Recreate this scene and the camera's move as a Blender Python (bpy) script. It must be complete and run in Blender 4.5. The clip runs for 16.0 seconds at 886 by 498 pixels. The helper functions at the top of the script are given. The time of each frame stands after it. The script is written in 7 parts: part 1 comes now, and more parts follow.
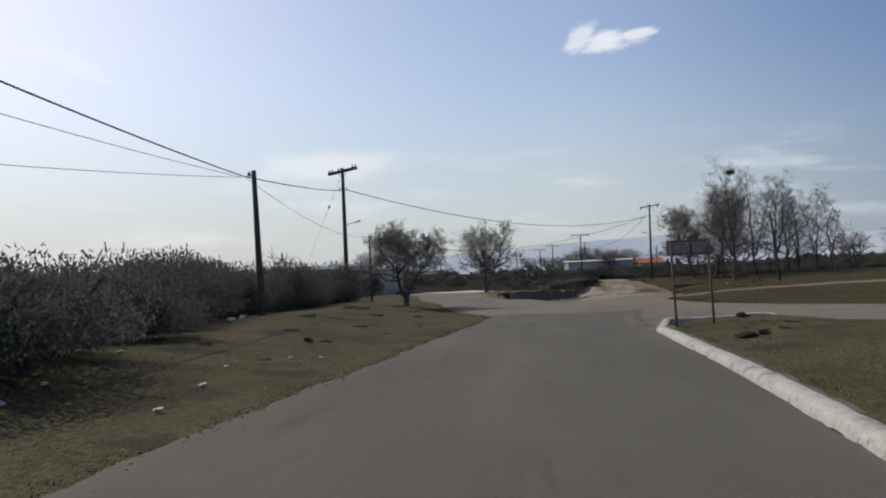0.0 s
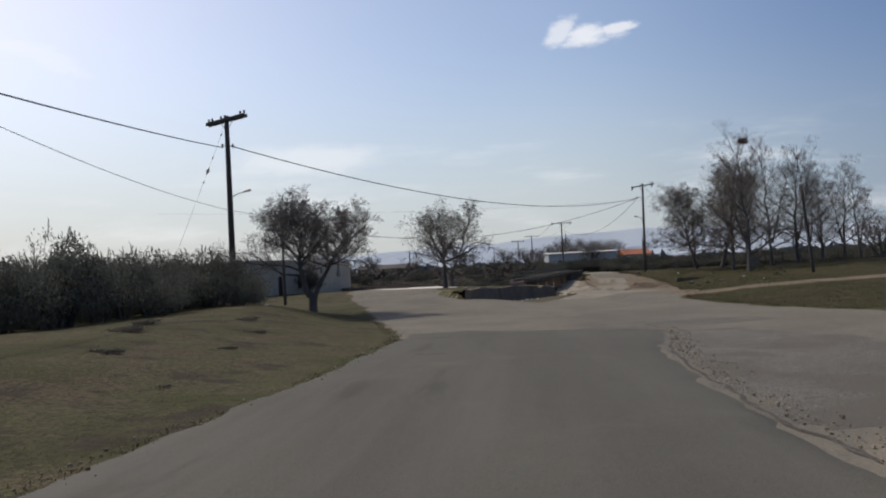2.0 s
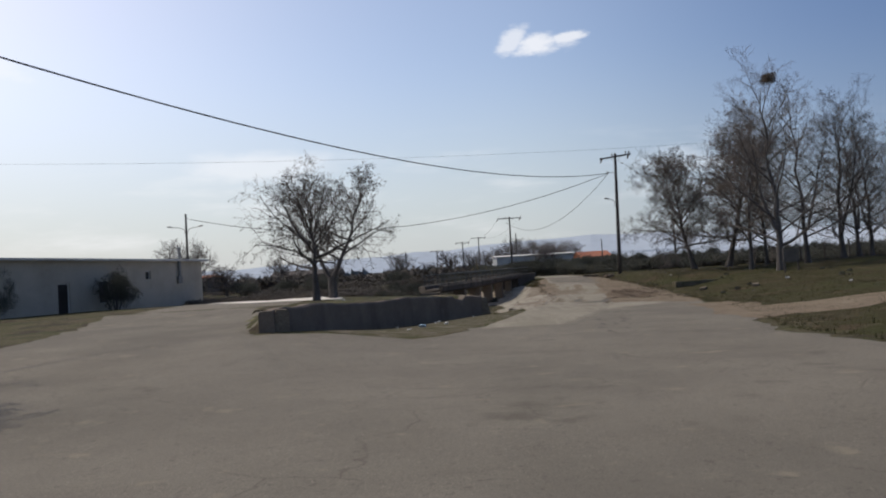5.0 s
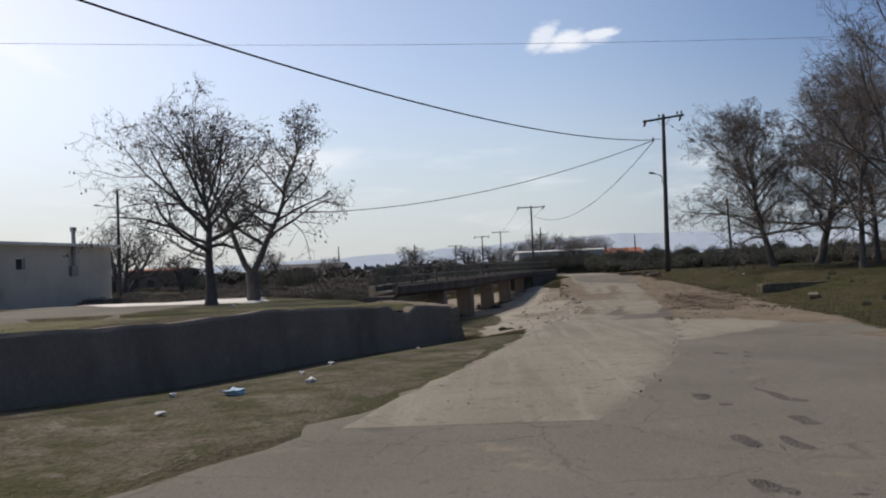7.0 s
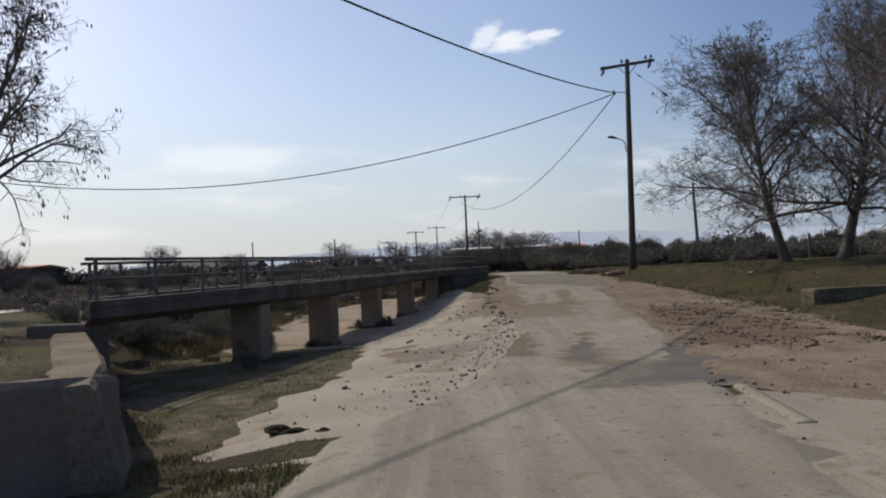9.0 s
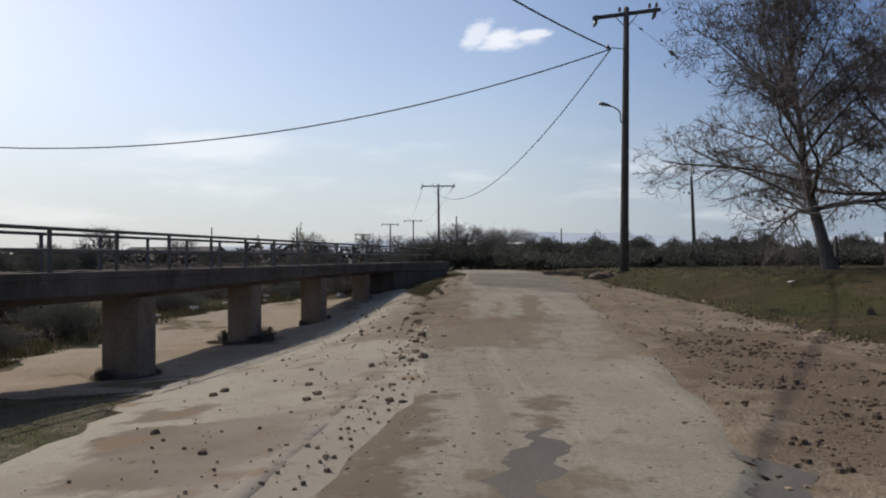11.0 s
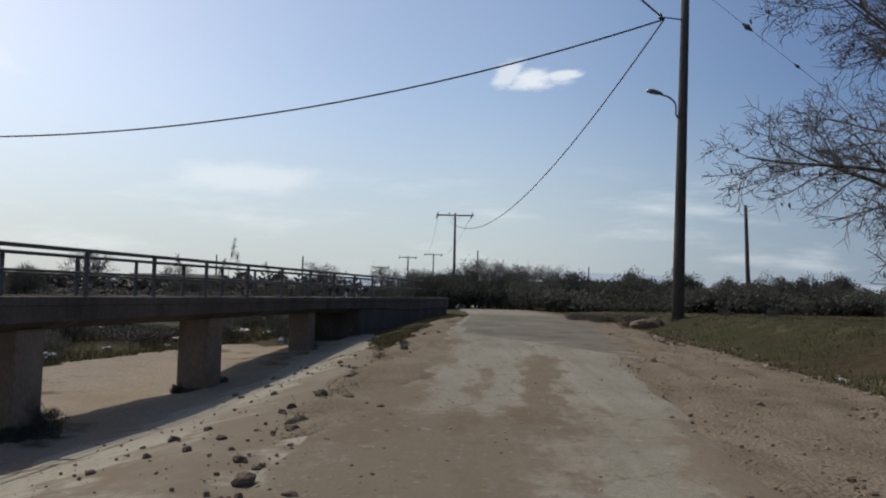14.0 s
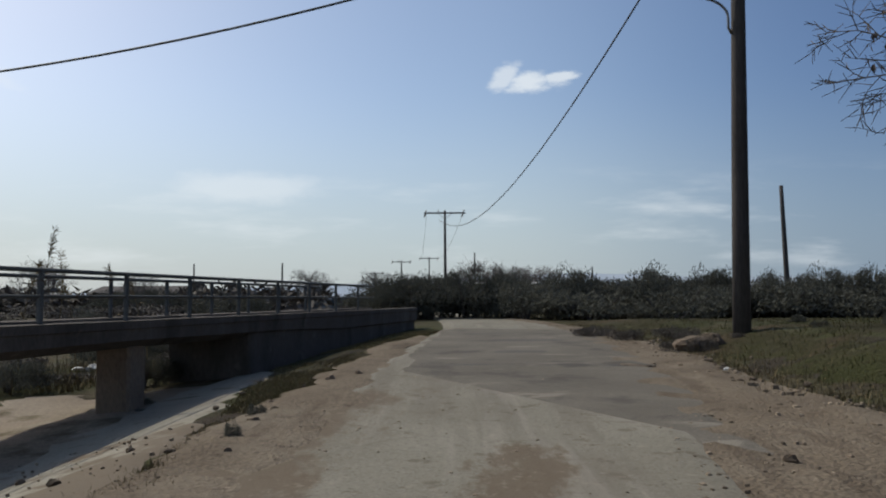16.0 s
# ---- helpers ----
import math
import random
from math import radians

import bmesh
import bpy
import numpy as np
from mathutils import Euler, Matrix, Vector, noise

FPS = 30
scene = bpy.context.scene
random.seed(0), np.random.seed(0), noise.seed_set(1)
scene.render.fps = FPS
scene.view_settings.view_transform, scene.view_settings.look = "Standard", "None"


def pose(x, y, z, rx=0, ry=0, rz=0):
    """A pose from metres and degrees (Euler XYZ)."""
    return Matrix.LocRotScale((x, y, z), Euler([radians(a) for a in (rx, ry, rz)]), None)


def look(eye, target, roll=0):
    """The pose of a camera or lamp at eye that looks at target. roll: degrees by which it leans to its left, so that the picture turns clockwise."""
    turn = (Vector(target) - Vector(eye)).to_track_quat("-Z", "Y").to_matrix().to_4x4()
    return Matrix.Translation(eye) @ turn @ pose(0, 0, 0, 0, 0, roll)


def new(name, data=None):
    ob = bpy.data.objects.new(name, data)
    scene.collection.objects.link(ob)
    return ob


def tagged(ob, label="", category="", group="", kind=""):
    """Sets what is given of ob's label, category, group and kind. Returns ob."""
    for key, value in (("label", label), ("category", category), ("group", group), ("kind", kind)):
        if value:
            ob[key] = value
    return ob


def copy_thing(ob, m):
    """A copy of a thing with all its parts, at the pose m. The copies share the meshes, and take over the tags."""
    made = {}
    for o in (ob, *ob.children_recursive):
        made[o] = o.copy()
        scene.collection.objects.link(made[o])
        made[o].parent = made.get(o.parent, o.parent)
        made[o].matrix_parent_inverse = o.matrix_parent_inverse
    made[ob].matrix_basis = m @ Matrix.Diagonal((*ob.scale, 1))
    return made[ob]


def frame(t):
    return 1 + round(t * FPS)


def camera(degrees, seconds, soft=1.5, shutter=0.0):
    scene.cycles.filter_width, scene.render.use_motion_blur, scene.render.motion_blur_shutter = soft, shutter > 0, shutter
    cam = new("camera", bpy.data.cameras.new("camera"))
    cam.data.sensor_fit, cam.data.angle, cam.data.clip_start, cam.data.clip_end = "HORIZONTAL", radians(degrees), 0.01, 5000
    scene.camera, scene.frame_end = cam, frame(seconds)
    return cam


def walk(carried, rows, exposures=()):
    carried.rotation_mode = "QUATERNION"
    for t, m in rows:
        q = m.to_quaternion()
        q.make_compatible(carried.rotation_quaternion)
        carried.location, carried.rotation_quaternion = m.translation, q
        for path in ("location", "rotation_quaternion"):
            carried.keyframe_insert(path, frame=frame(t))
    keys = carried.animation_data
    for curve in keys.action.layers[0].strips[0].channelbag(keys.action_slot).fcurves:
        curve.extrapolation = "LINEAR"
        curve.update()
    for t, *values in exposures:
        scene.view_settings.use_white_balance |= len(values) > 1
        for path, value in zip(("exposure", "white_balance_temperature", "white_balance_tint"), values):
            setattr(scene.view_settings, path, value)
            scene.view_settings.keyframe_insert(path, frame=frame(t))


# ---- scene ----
cam = camera(58.0, 16.0, soft=2.0)
# seconds, eye x y z, yaw, pitch, lean
ROWS = [
    (0, 0.000, 0.000, 1.250, 6.39, 2.25, -2.67),
    (0.5, 0.200, 4.010, 1.217, 6.11, 2.22, -3.16),
    (1, 0.373, 8.033, 1.176, 5.76, 2.16, -3.00),
    (1.5, 0.636, 12.067, 1.115, 5.61, 1.96, -2.91),
    (2, 0.850, 16.114, 1.071, 5.07, 1.77, -2.98),
    (2.5, 1.138, 20.393, 0.963, 4.54, 1.88, -3.38),
    (3, 1.401, 24.310, 0.906, 4.00, 2.02, -3.79),
    (3.5, 1.798, 28.559, 0.918, 2.79, 1.96, -3.93),
    (4, 2.133, 32.543, 0.843, 1.76, 2.14, -3.86),
    (6.5, 4.190, 52.214, 0.485, 2.61, 1.98, -2.35),
    (7, 4.550, 55.412, 0.492, 3.71, 1.97, -2.57),
    (7.5, 4.827, 58.769, 0.474, 3.73, 2.23, -2.05),
    (8, 5.090, 62.088, 0.512, 2.55, 2.08, -1.70),
    (8.5, 5.600, 65.393, 0.450, 1.04, 1.35, -2.12),
    (9, 6.151, 68.479, 0.431, -0.35, 1.68, -2.65),
    (11.5, 7.878, 77.255, 0.363, -1.64, 1.32, -0.22),
    (12, 8.064, 78.340, 0.354, -1.47, 1.88, 0.01),
    (12.5, 8.254, 79.430, 0.322, -0.98, 3.12, 0.57),
    (13, 8.404, 80.645, 0.378, -1.40, 2.75, 0.75),
    (13.5, 8.630, 81.990, 0.401, -0.18, 3.98, 1.01),
    (14, 8.848, 83.516, 0.440, 0.34, 3.94, 1.22),
    (14.5, 9.091, 85.130, 0.465, 0.56, 4.32, 0.85),
    (15, 9.330, 86.975, 0.545, 0.50, 4.11, 0.30),
    (15.5, 9.634, 88.941, 0.580, 0.31, 4.55, 0.44),
    (16, 9.826, 90.575, 0.633, 0.42, 4.28, -0.36),
]
walk(cam, [(t, pose(x, y, z, 0, 0, yaw) @ pose(0, 0, 0, 90 + pitch) @ pose(0, 0, 0, 0, 0, lean)) for t, x, y, z, yaw, pitch, lean in ROWS],
     exposures=[(0.0, 0.0, 6500, 10), (4.0, 0.05, 6500, 10), (9.0, 0.15, 6500, 10), (12.5, 0.1, 6480, 9), (14.5, -0.05, 6300, 6), (16.0, -0.12, 6230, 5)])

# ---- light ----
SUN_AZ, SUN_EL = 51.0, 46.0          # degrees to the left of the way ahead, and above the horizon
world = bpy.data.worlds.new("sky")
scene.world = world
world.use_nodes = True
wn, wl = world.node_tree.nodes, world.node_tree.links
wn.clear()
sky = wn.new("ShaderNodeTexSky")
sky.sky_type, sky.sun_disc = "NISHITA", False
sky.sun_elevation, sky.sun_rotation = radians(SUN_EL), radians(-SUN_AZ)
sky.air_density, sky.dust_density, sky.ozone_density = 1.0, 1.5, 1.8
back = wn.new("ShaderNodeBackground")
back.inputs["Strength"].default_value = 0.118
out = wn.new("ShaderNodeOutputWorld")


def wmath(op, a, b=None, clamp=False):
    n = wn.new("ShaderNodeMath")
    n.operation, n.use_clamp = op, clamp
    for i, v in enumerate((a, b)):
        if v is None:
            continue
        if isinstance(v, (int, float)):
            n.inputs[i].default_value = v
        else:
            wl.new(v, n.inputs[i])
    return n.outputs[0]


def wmap(v, a, b, c, d):
    n = wn.new("ShaderNodeMapRange")
    n.interpolation_type = "SMOOTHSTEP"
    wl.new(v, n.inputs[0])
    for i, q in enumerate((a, b, c, d)):
        n.inputs[i + 1].default_value = q
    return n.outputs[0]


wco = wn.new("ShaderNodeTexCoord")
sep = wn.new("ShaderNodeSeparateXYZ")
wl.new(wco.outputs["Generated"], sep.inputs[0])
# sky azimuth and elevation as flat coordinates: right and up per unit ahead
flat_x = wmath("DIVIDE", sep.outputs[0], wmath("MAXIMUM", sep.outputs[1], 0.05))
flat_z = wmath("DIVIDE", sep.outputs[2], wmath("MAXIMUM", sep.outputs[1], 0.05))


def wnoise(scale, detail, sx=1.0, sz=1.0, rough=0.55):
    comb = wn.new("ShaderNodeCombineXYZ")
    wl.new(wmath("MULTIPLY", flat_x, sx), comb.inputs[0])
    wl.new(wmath("MULTIPLY", flat_z, sz), comb.inputs[1])
    n = wn.new("ShaderNodeTexNoise")
    n.inputs["Scale"].default_value, n.inputs["Detail"].default_value, n.inputs["Roughness"].default_value = scale, detail, rough
    wl.new(comb.outputs[0], n.inputs["Vector"])
    return n.outputs[0]


def cloud_blob(cx, cz, rx, rz, slope, scale, strength):
    """A small torn cloud round a direction in the sky."""
    dx = wmath("SUBTRACT", flat_x, cx)
    dz = wmath("SUBTRACT", wmath("SUBTRACT", flat_z, cz), wmath("MULTIPLY", dx, slope))
    far = wmath("SQRT", wmath("ADD", wmath("POWER", wmath("ABSOLUTE", wmath("DIVIDE", dx, rx)), 2.0), wmath("POWER", wmath("ABSOLUTE", wmath("DIVIDE", dz, rz)), 2.0)))
    ragged = wmath("ADD", far, wmath("MULTIPLY", wmath("SUBTRACT", wnoise(scale, 6.0, 0.6, 1.3, 0.6), 0.5), 2.6))
    return wmath("MULTIPLY", wmap(ragged, 1.25, 0.35, 0.0, 1.0), strength)


small = cloud_blob(0.106, 0.288, 0.042, 0.013, 0.04, 30.0, 0.75)
small = wmath("MAXIMUM", small, cloud_blob(0.074, 0.294, 0.020, 0.015, 0.5, 38.0, 0.6))
small = wmath("MAXIMUM", small, cloud_blob(-0.62, 0.32, 0.07, 0.016, -0.4, 22.0, 0.3))
# long thin veils low over the horizon
veil = wmath("MULTIPLY", wmap(wnoise(5.0, 5.0, 1.0, 5.0), 0.48, 0.76, 0.0, 0.42), wmap(flat_z, 0.02, 0.07, 0.0, 1.0))
veil = wmath("MULTIPLY", veil, wmap(flat_z, 0.12, 0.20, 1.0, 0.0))
small = wmath("MAXIMUM", small, cloud_blob(0.142, 0.294, 0.026, 0.007, 0.12, 40.0, 0.7))
small = wmath("MAXIMUM", small, cloud_blob(-0.26, 0.155, 0.10, 0.020, 0.02, 9.0, 0.45))
cover = wmath("MAXIMUM", small, veil, clamp=True)
# milky haze towards the horizon
haze = wmap(sep.outputs[2], 0.28, 0.0, 0.0, 0.78)
mixh = wn.new("ShaderNodeMixRGB")
wl.new(haze, mixh.inputs[0])
bluer = wn.new("ShaderNodeMixRGB")
bluer.blend_type = "MULTIPLY"
bluer.inputs[0].default_value, bluer.inputs[2].default_value = 1.0, (1.06, 1.0, 0.99, 1)
wl.new(sky.outputs[0], bluer.inputs[1])
wl.new(bluer.outputs[0], mixh.inputs[1])
mixh.inputs[2].default_value = (4.38, 4.82, 5.20, 1)
mixc = wn.new("ShaderNodeMixRGB")
wl.new(cover, mixc.inputs[0])
# the sky deepens away from the sun and pales towards it
deep = wn.new("ShaderNodeMixRGB")
deep.blend_type = "MULTIPLY"
wl.new(wmath("MULTIPLY", wmap(sep.outputs[0], 0.02, 0.55, 0.0, 1.0), wmap(sep.outputs[2], -0.1, 0.32, 0.92, 1.0)), deep.inputs[0])
wl.new(mixh.outputs[0], deep.inputs[1])
deep.inputs[2].default_value = (0.52, 0.60, 0.74, 1)
pale = wn.new("ShaderNodeMixRGB")
pale.blend_type = "MULTIPLY"
wl.new(wmath("MULTIPLY", wmap(sep.outputs[0], 0.0, -0.5, 0.0, 1.0), wmap(sep.outputs[2], 0.05, 0.3, 0.0, 1.0)), pale.inputs[0])
wl.new(deep.outputs[0], pale.inputs[1])
pale.inputs[2].default_value = (1.12, 1.08, 1.04, 1)
wl.new(pale.outputs[0], mixc.inputs[1])
mixc.inputs[2].default_value = (8.0, 8.0, 8.15, 1)
wl.new(mixc.outputs[0], back.inputs["Color"])
wl.new(back.outputs[0], out.inputs["Surface"])

sun_data = bpy.data.lights.new("sun", "SUN")
sun_data.energy, sun_data.angle, sun_data.color = 3.1, radians(0.6), (1.0, 0.90, 0.76)
sun = new("sun", sun_data)
az, el = radians(SUN_AZ), radians(SUN_EL)
sun.matrix_world = look((-40 * math.sin(az), 40 * math.cos(az), 60), (-40 * math.sin(az) + math.sin(az), 40 * math.cos(az) - math.cos(az), 60 - math.tan(el)))
scene.view_settings.exposure = 0.0

# ---- materials ----
def material(name, stops, rough=0.9, scale=3.0, detail=6.0, fine=40.0, fine_amount=0.35, bump=0.3, bump_scale=60.0, bump_dist=0.01,
             stretch=(1, 1, 1), island=0.0, per_object=0.0, metal=0.0, spec=0.3, extra=None, thin=0.0):
    """Colour from a large noise through stops [(at, rgb)...], broken by a fine noise, with fine relief."""
    m = bpy.data.materials.new(name)
    m.use_nodes = True
    n, l = m.node_tree.nodes, m.node_tree.links
    b = n["Principled BSDF"]
    b.inputs["Roughness"].default_value, b.inputs["Metallic"].default_value = rough, metal
    b.inputs["Specular IOR Level"].default_value = spec
    co = n.new("ShaderNodeTexCoord")
    mp = n.new("ShaderNodeMapping")
    mp.inputs["Scale"].default_value = stretch
    l.new(co.outputs["Object"], mp.inputs[0])
    big = n.new("ShaderNodeTexNoise")
    big.inputs["Scale"].default_value, big.inputs["Detail"].default_value, big.inputs["Roughness"].default_value = scale, detail, 0.6
    l.new(mp.outputs[0], big.inputs["Vector"])
    ramp = n.new("ShaderNodeValToRGB")
    while len(ramp.color_ramp.elements) < len(stops):
        ramp.color_ramp.elements.new(0.5)
    for e, (at, rgb) in zip(ramp.color_ramp.elements, stops):
        e.position, e.color = at, (*rgb, 1)
    l.new(big.outputs[0], ramp.inputs[0])
    small_noise = n.new("ShaderNodeTexNoise")
    small_noise.inputs["Scale"].default_value, small_noise.inputs["Detail"].default_value = fine, 4
    l.new(mp.outputs[0], small_noise.inputs["Vector"])
    rng_map = n.new("ShaderNodeMapRange")
    l.new(small_noise.outputs[0], rng_map.inputs[0])
    for i, q in enumerate((0.25, 0.75, 1 - fine_amount, 1 + fine_amount)):
        rng_map.inputs[i + 1].default_value = q
    hsv = n.new("ShaderNodeHueSaturation")
    l.new(ramp.outputs[0], hsv.inputs["Color"])
    value = rng_map.outputs[0]
    for amount, src in ((island, "geo"), (per_object, "obj")):
        if amount:
            r = n.new("ShaderNodeNewGeometry").outputs["Random Per Island"] if src == "geo" else n.new("ShaderNodeObjectInfo").outputs["Random"]
            mr = n.new("ShaderNodeMapRange")
            l.new(r, mr.inputs[0])
            mr.inputs[3].default_value, mr.inputs[4].default_value = 1 - amount, 1 + amount
            mm = n.new("ShaderNodeMath")
            mm.operation = "MULTIPLY"
            l.new(value, mm.inputs[0])
            l.new(mr.outputs[0], mm.inputs[1])
            value = mm.outputs[0]
    l.new(value, hsv.inputs["Value"])
    colour = hsv.outputs[0]
    if extra:
        colour = extra(n, l, co, colour)
    l.new(colour, b.inputs["Base Color"])
    if bump:
        bn = n.new("ShaderNodeTexNoise")
        bn.inputs["Scale"].default_value, bn.inputs["Detail"].default_value = bump_scale, 5
        l.new(mp.outputs[0], bn.inputs["Vector"])
        bp = n.new("ShaderNodeBump")
        bp.inputs["Strength"].default_value, bp.inputs["Distance"].default_value = bump, bump_dist
        l.new(bn.outputs[0], bp.inputs["Height"])
        l.new(bp.outputs[0], b.inputs["Normal"])
    if thin:
        through_leaf = n.new("ShaderNodeBsdfTranslucent")
        l.new(colour, through_leaf.inputs["Color"])
        both = n.new("ShaderNodeMixShader")
        both.inputs[0].default_value = thin
        l.new(b.outputs[0], both.inputs[1])
        l.new(through_leaf.outputs[0], both.inputs[2])
        l.new(both.outputs[0], n["Material Output"].inputs["Surface"])
    return m


def stains(rgb, scale, low, high, seed=0.0, amount=0.8, stretch=(1, 1, 1)):
    """Patches of another colour laid over a material by a second noise."""
    def add(n, l, co, colour):
        mp = n.new("ShaderNodeMapping")
        mp.inputs["Location"].default_value, mp.inputs["Scale"].default_value = (seed, seed * 2, 0), stretch
        l.new(co.outputs["Object"], mp.inputs[0])
        t = n.new("ShaderNodeTexNoise")
        t.inputs["Scale"].default_value, t.inputs["Detail"].default_value, t.inputs["Roughness"].default_value = scale, 7, 0.62
        l.new(mp.outputs[0], t.inputs["Vector"])
        mr = n.new("ShaderNodeMapRange")
        mr.interpolation_type = "SMOOTHSTEP"
        l.new(t.outputs[0], mr.inputs[0])
        for i, q in enumerate((low, high, 0, amount)):
            mr.inputs[i + 1].default_value = q
        mx = n.new("ShaderNodeMixRGB")
        l.new(mr.outputs[0], mx.inputs[0])
        l.new(colour, mx.inputs[1])
        mx.inputs[2].default_value = (*rgb, 1)
        return mx.outputs[0]
    return add


def cracks(rgb, scale, width, low, high, amount=0.8, seed=0.0):
    """Fine branching cracks, only where a slow noise lets them through."""
    def add(n, l, co, colour):
        mp = n.new("ShaderNodeMapping")
        mp.inputs["Location"].default_value = (seed, -seed, 0)
        l.new(co.outputs["Object"], mp.inputs[0])
        warp = n.new("ShaderNodeTexNoise")
        warp.inputs["Scale"].default_value, warp.inputs["Detail"].default_value = scale * 1.7, 5
        l.new(mp.outputs[0], warp.inputs["Vector"])
        vm = n.new("ShaderNodeVectorMath")
        vm.operation = "MULTIPLY_ADD"
        l.new(warp.outputs["Color"], vm.inputs[0])
        vm.inputs[1].default_value = (0.5 / scale, 0.5 / scale, 0)
        l.new(mp.outputs[0], vm.inputs[2])
        vo = n.new("ShaderNodeTexVoronoi")
        vo.feature = "DISTANCE_TO_EDGE"
        vo.inputs["Scale"].default_value = scale
        l.new(vm.outputs[0], vo.inputs["Vector"])
        line = n.new("ShaderNodeMapRange")
        l.new(vo.outputs["Distance"], line.inputs[0])
        for i, q in enumerate((width, 0.0, 0.0, amount)):
            line.inputs[i + 1].default_value = q
        gate = n.new("ShaderNodeTexNoise")
        gate.inputs["Scale"].default_value, gate.inputs["Detail"].default_value = scale * 0.45, 4
        l.new(mp.outputs[0], gate.inputs["Vector"])
        gm = n.new("ShaderNodeMapRange")
        l.new(gate.outputs[0], gm.inputs[0])
        for i, q in enumerate((low, high, 0, 1)):
            gm.inputs[i + 1].default_value = q
        mm = n.new("ShaderNodeMath")
        mm.operation = "MULTIPLY"
        l.new(line.outputs[0], mm.inputs[0])
        l.new(gm.outputs[0], mm.inputs[1])
        mx = n.new("ShaderNodeMixRGB")
        l.new(mm.outputs[0], mx.inputs[0])
        l.new(colour, mx.inputs[1])
        mx.inputs[2].default_value = (*rgb, 1)
        return mx.outputs[0]
    return add


def mud_field(rgb, x0, x1, y0, y1, edge, scale, low, high, amount=0.85, stretch=(1, 1, 1), slope=0.2):
    """Dried mud carried over one stretch of paving, torn at its edges; x0 and x1 drift with y by slope."""
    def add(n, l, co, colour):
        sp = n.new("ShaderNodeSeparateXYZ")
        l.new(co.outputs["Object"], sp.inputs[0])

        def calc(op, a, b):
            m = n.new("ShaderNodeMath")
            m.operation = op
            for i, v in enumerate((a, b)):
                if isinstance(v, (int, float)):
                    m.inputs[i].default_value = v
                else:
                    l.new(v, m.inputs[i])
            return m.outputs[0]

        across = calc("SUBTRACT", sp.outputs[0], calc("MULTIPLY", calc("SUBTRACT", sp.outputs[1], (y0 + y1) / 2), slope))
        mp = n.new("ShaderNodeMapping")
        mp.inputs["Scale"].default_value = stretch
        l.new(co.outputs["Object"], mp.inputs[0])
        t = n.new("ShaderNodeTexNoise")
        t.inputs["Scale"].default_value, t.inputs["Detail"].default_value, t.inputs["Roughness"].default_value = scale, 8, 0.65
        l.new(mp.outputs[0], t.inputs["Vector"])
        inside = 1.0
        for v, a, b in ((across, x0, x1), (sp.outputs[1], y0, y1)):
            for sign, lim in ((1, a), (-1, b)):
                d = calc("MULTIPLY", calc("SUBTRACT", v, lim), sign)
                d = calc("MINIMUM", calc("MAXIMUM", calc("DIVIDE", d, edge), -1.0), 1.0)
                inside = d if isinstance(inside, float) else calc("MINIMUM", inside, d)
        total = calc("ADD", t.outputs[0], calc("MULTIPLY", inside, 0.25))
        mr = n.new("ShaderNodeMapRange")
        mr.interpolation_type = "SMOOTHSTEP"
        l.new(total, mr.inputs[0])
        for i, q in enumerate((low, high, 0, amount)):
            mr.inputs[i + 1].default_value = q
        mx = n.new("ShaderNodeMixRGB")
        l.new(mr.outputs[0], mx.inputs[0])
        l.new(colour, mx.inputs[1])
        mx.inputs[2].default_value = (*rgb, 1)
        return mx.outputs[0]
    return add


def several(*adds):
    def add(n, l, co, colour):
        for a in adds:
            colour = a(n, l, co, colour)
        return colour
    return add


GRASS = material("grass_ground", [(0.28, (0.066, 0.052, 0.037)), (0.43, (0.080, 0.069, 0.042)), (0.56, (0.070, 0.070, 0.034)), (0.75, (0.108, 0.085, 0.062))], 0.95, 0.5, 9, 14, 0.5, 1.0, 18, 0.07,
                 extra=several(stains((0.120, 0.092, 0.066), 1.4, 0.57, 0.67, 3.0, 0.5), stains((0.045, 0.050, 0.018), 0.3, 0.48, 0.60, 9.0, 0.7), stains((0.040, 0.031, 0.026), 0.55, 0.52, 0.62, 27.0, 0.75), stains((0.034, 0.028, 0.019), 4.0, 0.55, 0.65, 13.0, 0.6), stains((0.150, 0.122, 0.092), 6.0, 0.62, 0.70, 21.0, 0.45)), spec=0.08)
TURF = material("terrace_turf", [(0.28, (0.098, 0.086, 0.050)), (0.5, (0.118, 0.112, 0.058)), (0.75, (0.160, 0.136, 0.088))], 0.95, 0.7, 9, 16, 0.4, 1.0, 18, 0.05, spec=0.06,
                extra=several(stains((0.150, 0.120, 0.085), 1.4, 0.56, 0.68, 3.0, 0.6), stains((0.070, 0.076, 0.034), 0.4, 0.50, 0.62, 9.0, 0.7)))
FIELD = material("field_turf", [(0.28, (0.046, 0.037, 0.022)), (0.5, (0.044, 0.042, 0.020)), (0.75, (0.066, 0.054, 0.034))], 0.95, 0.5, 9, 16, 0.45, 1.0, 18, 0.06, spec=0.06,
                 extra=several(stains((0.080, 0.058, 0.040), 0.9, 0.52, 0.66, 3.0, 0.75), stains((0.040, 0.046, 0.016), 0.25, 0.48, 0.60, 9.0, 0.6), stains((0.030, 0.024, 0.016), 3.0, 0.55, 0.66, 17.0, 0.6)))
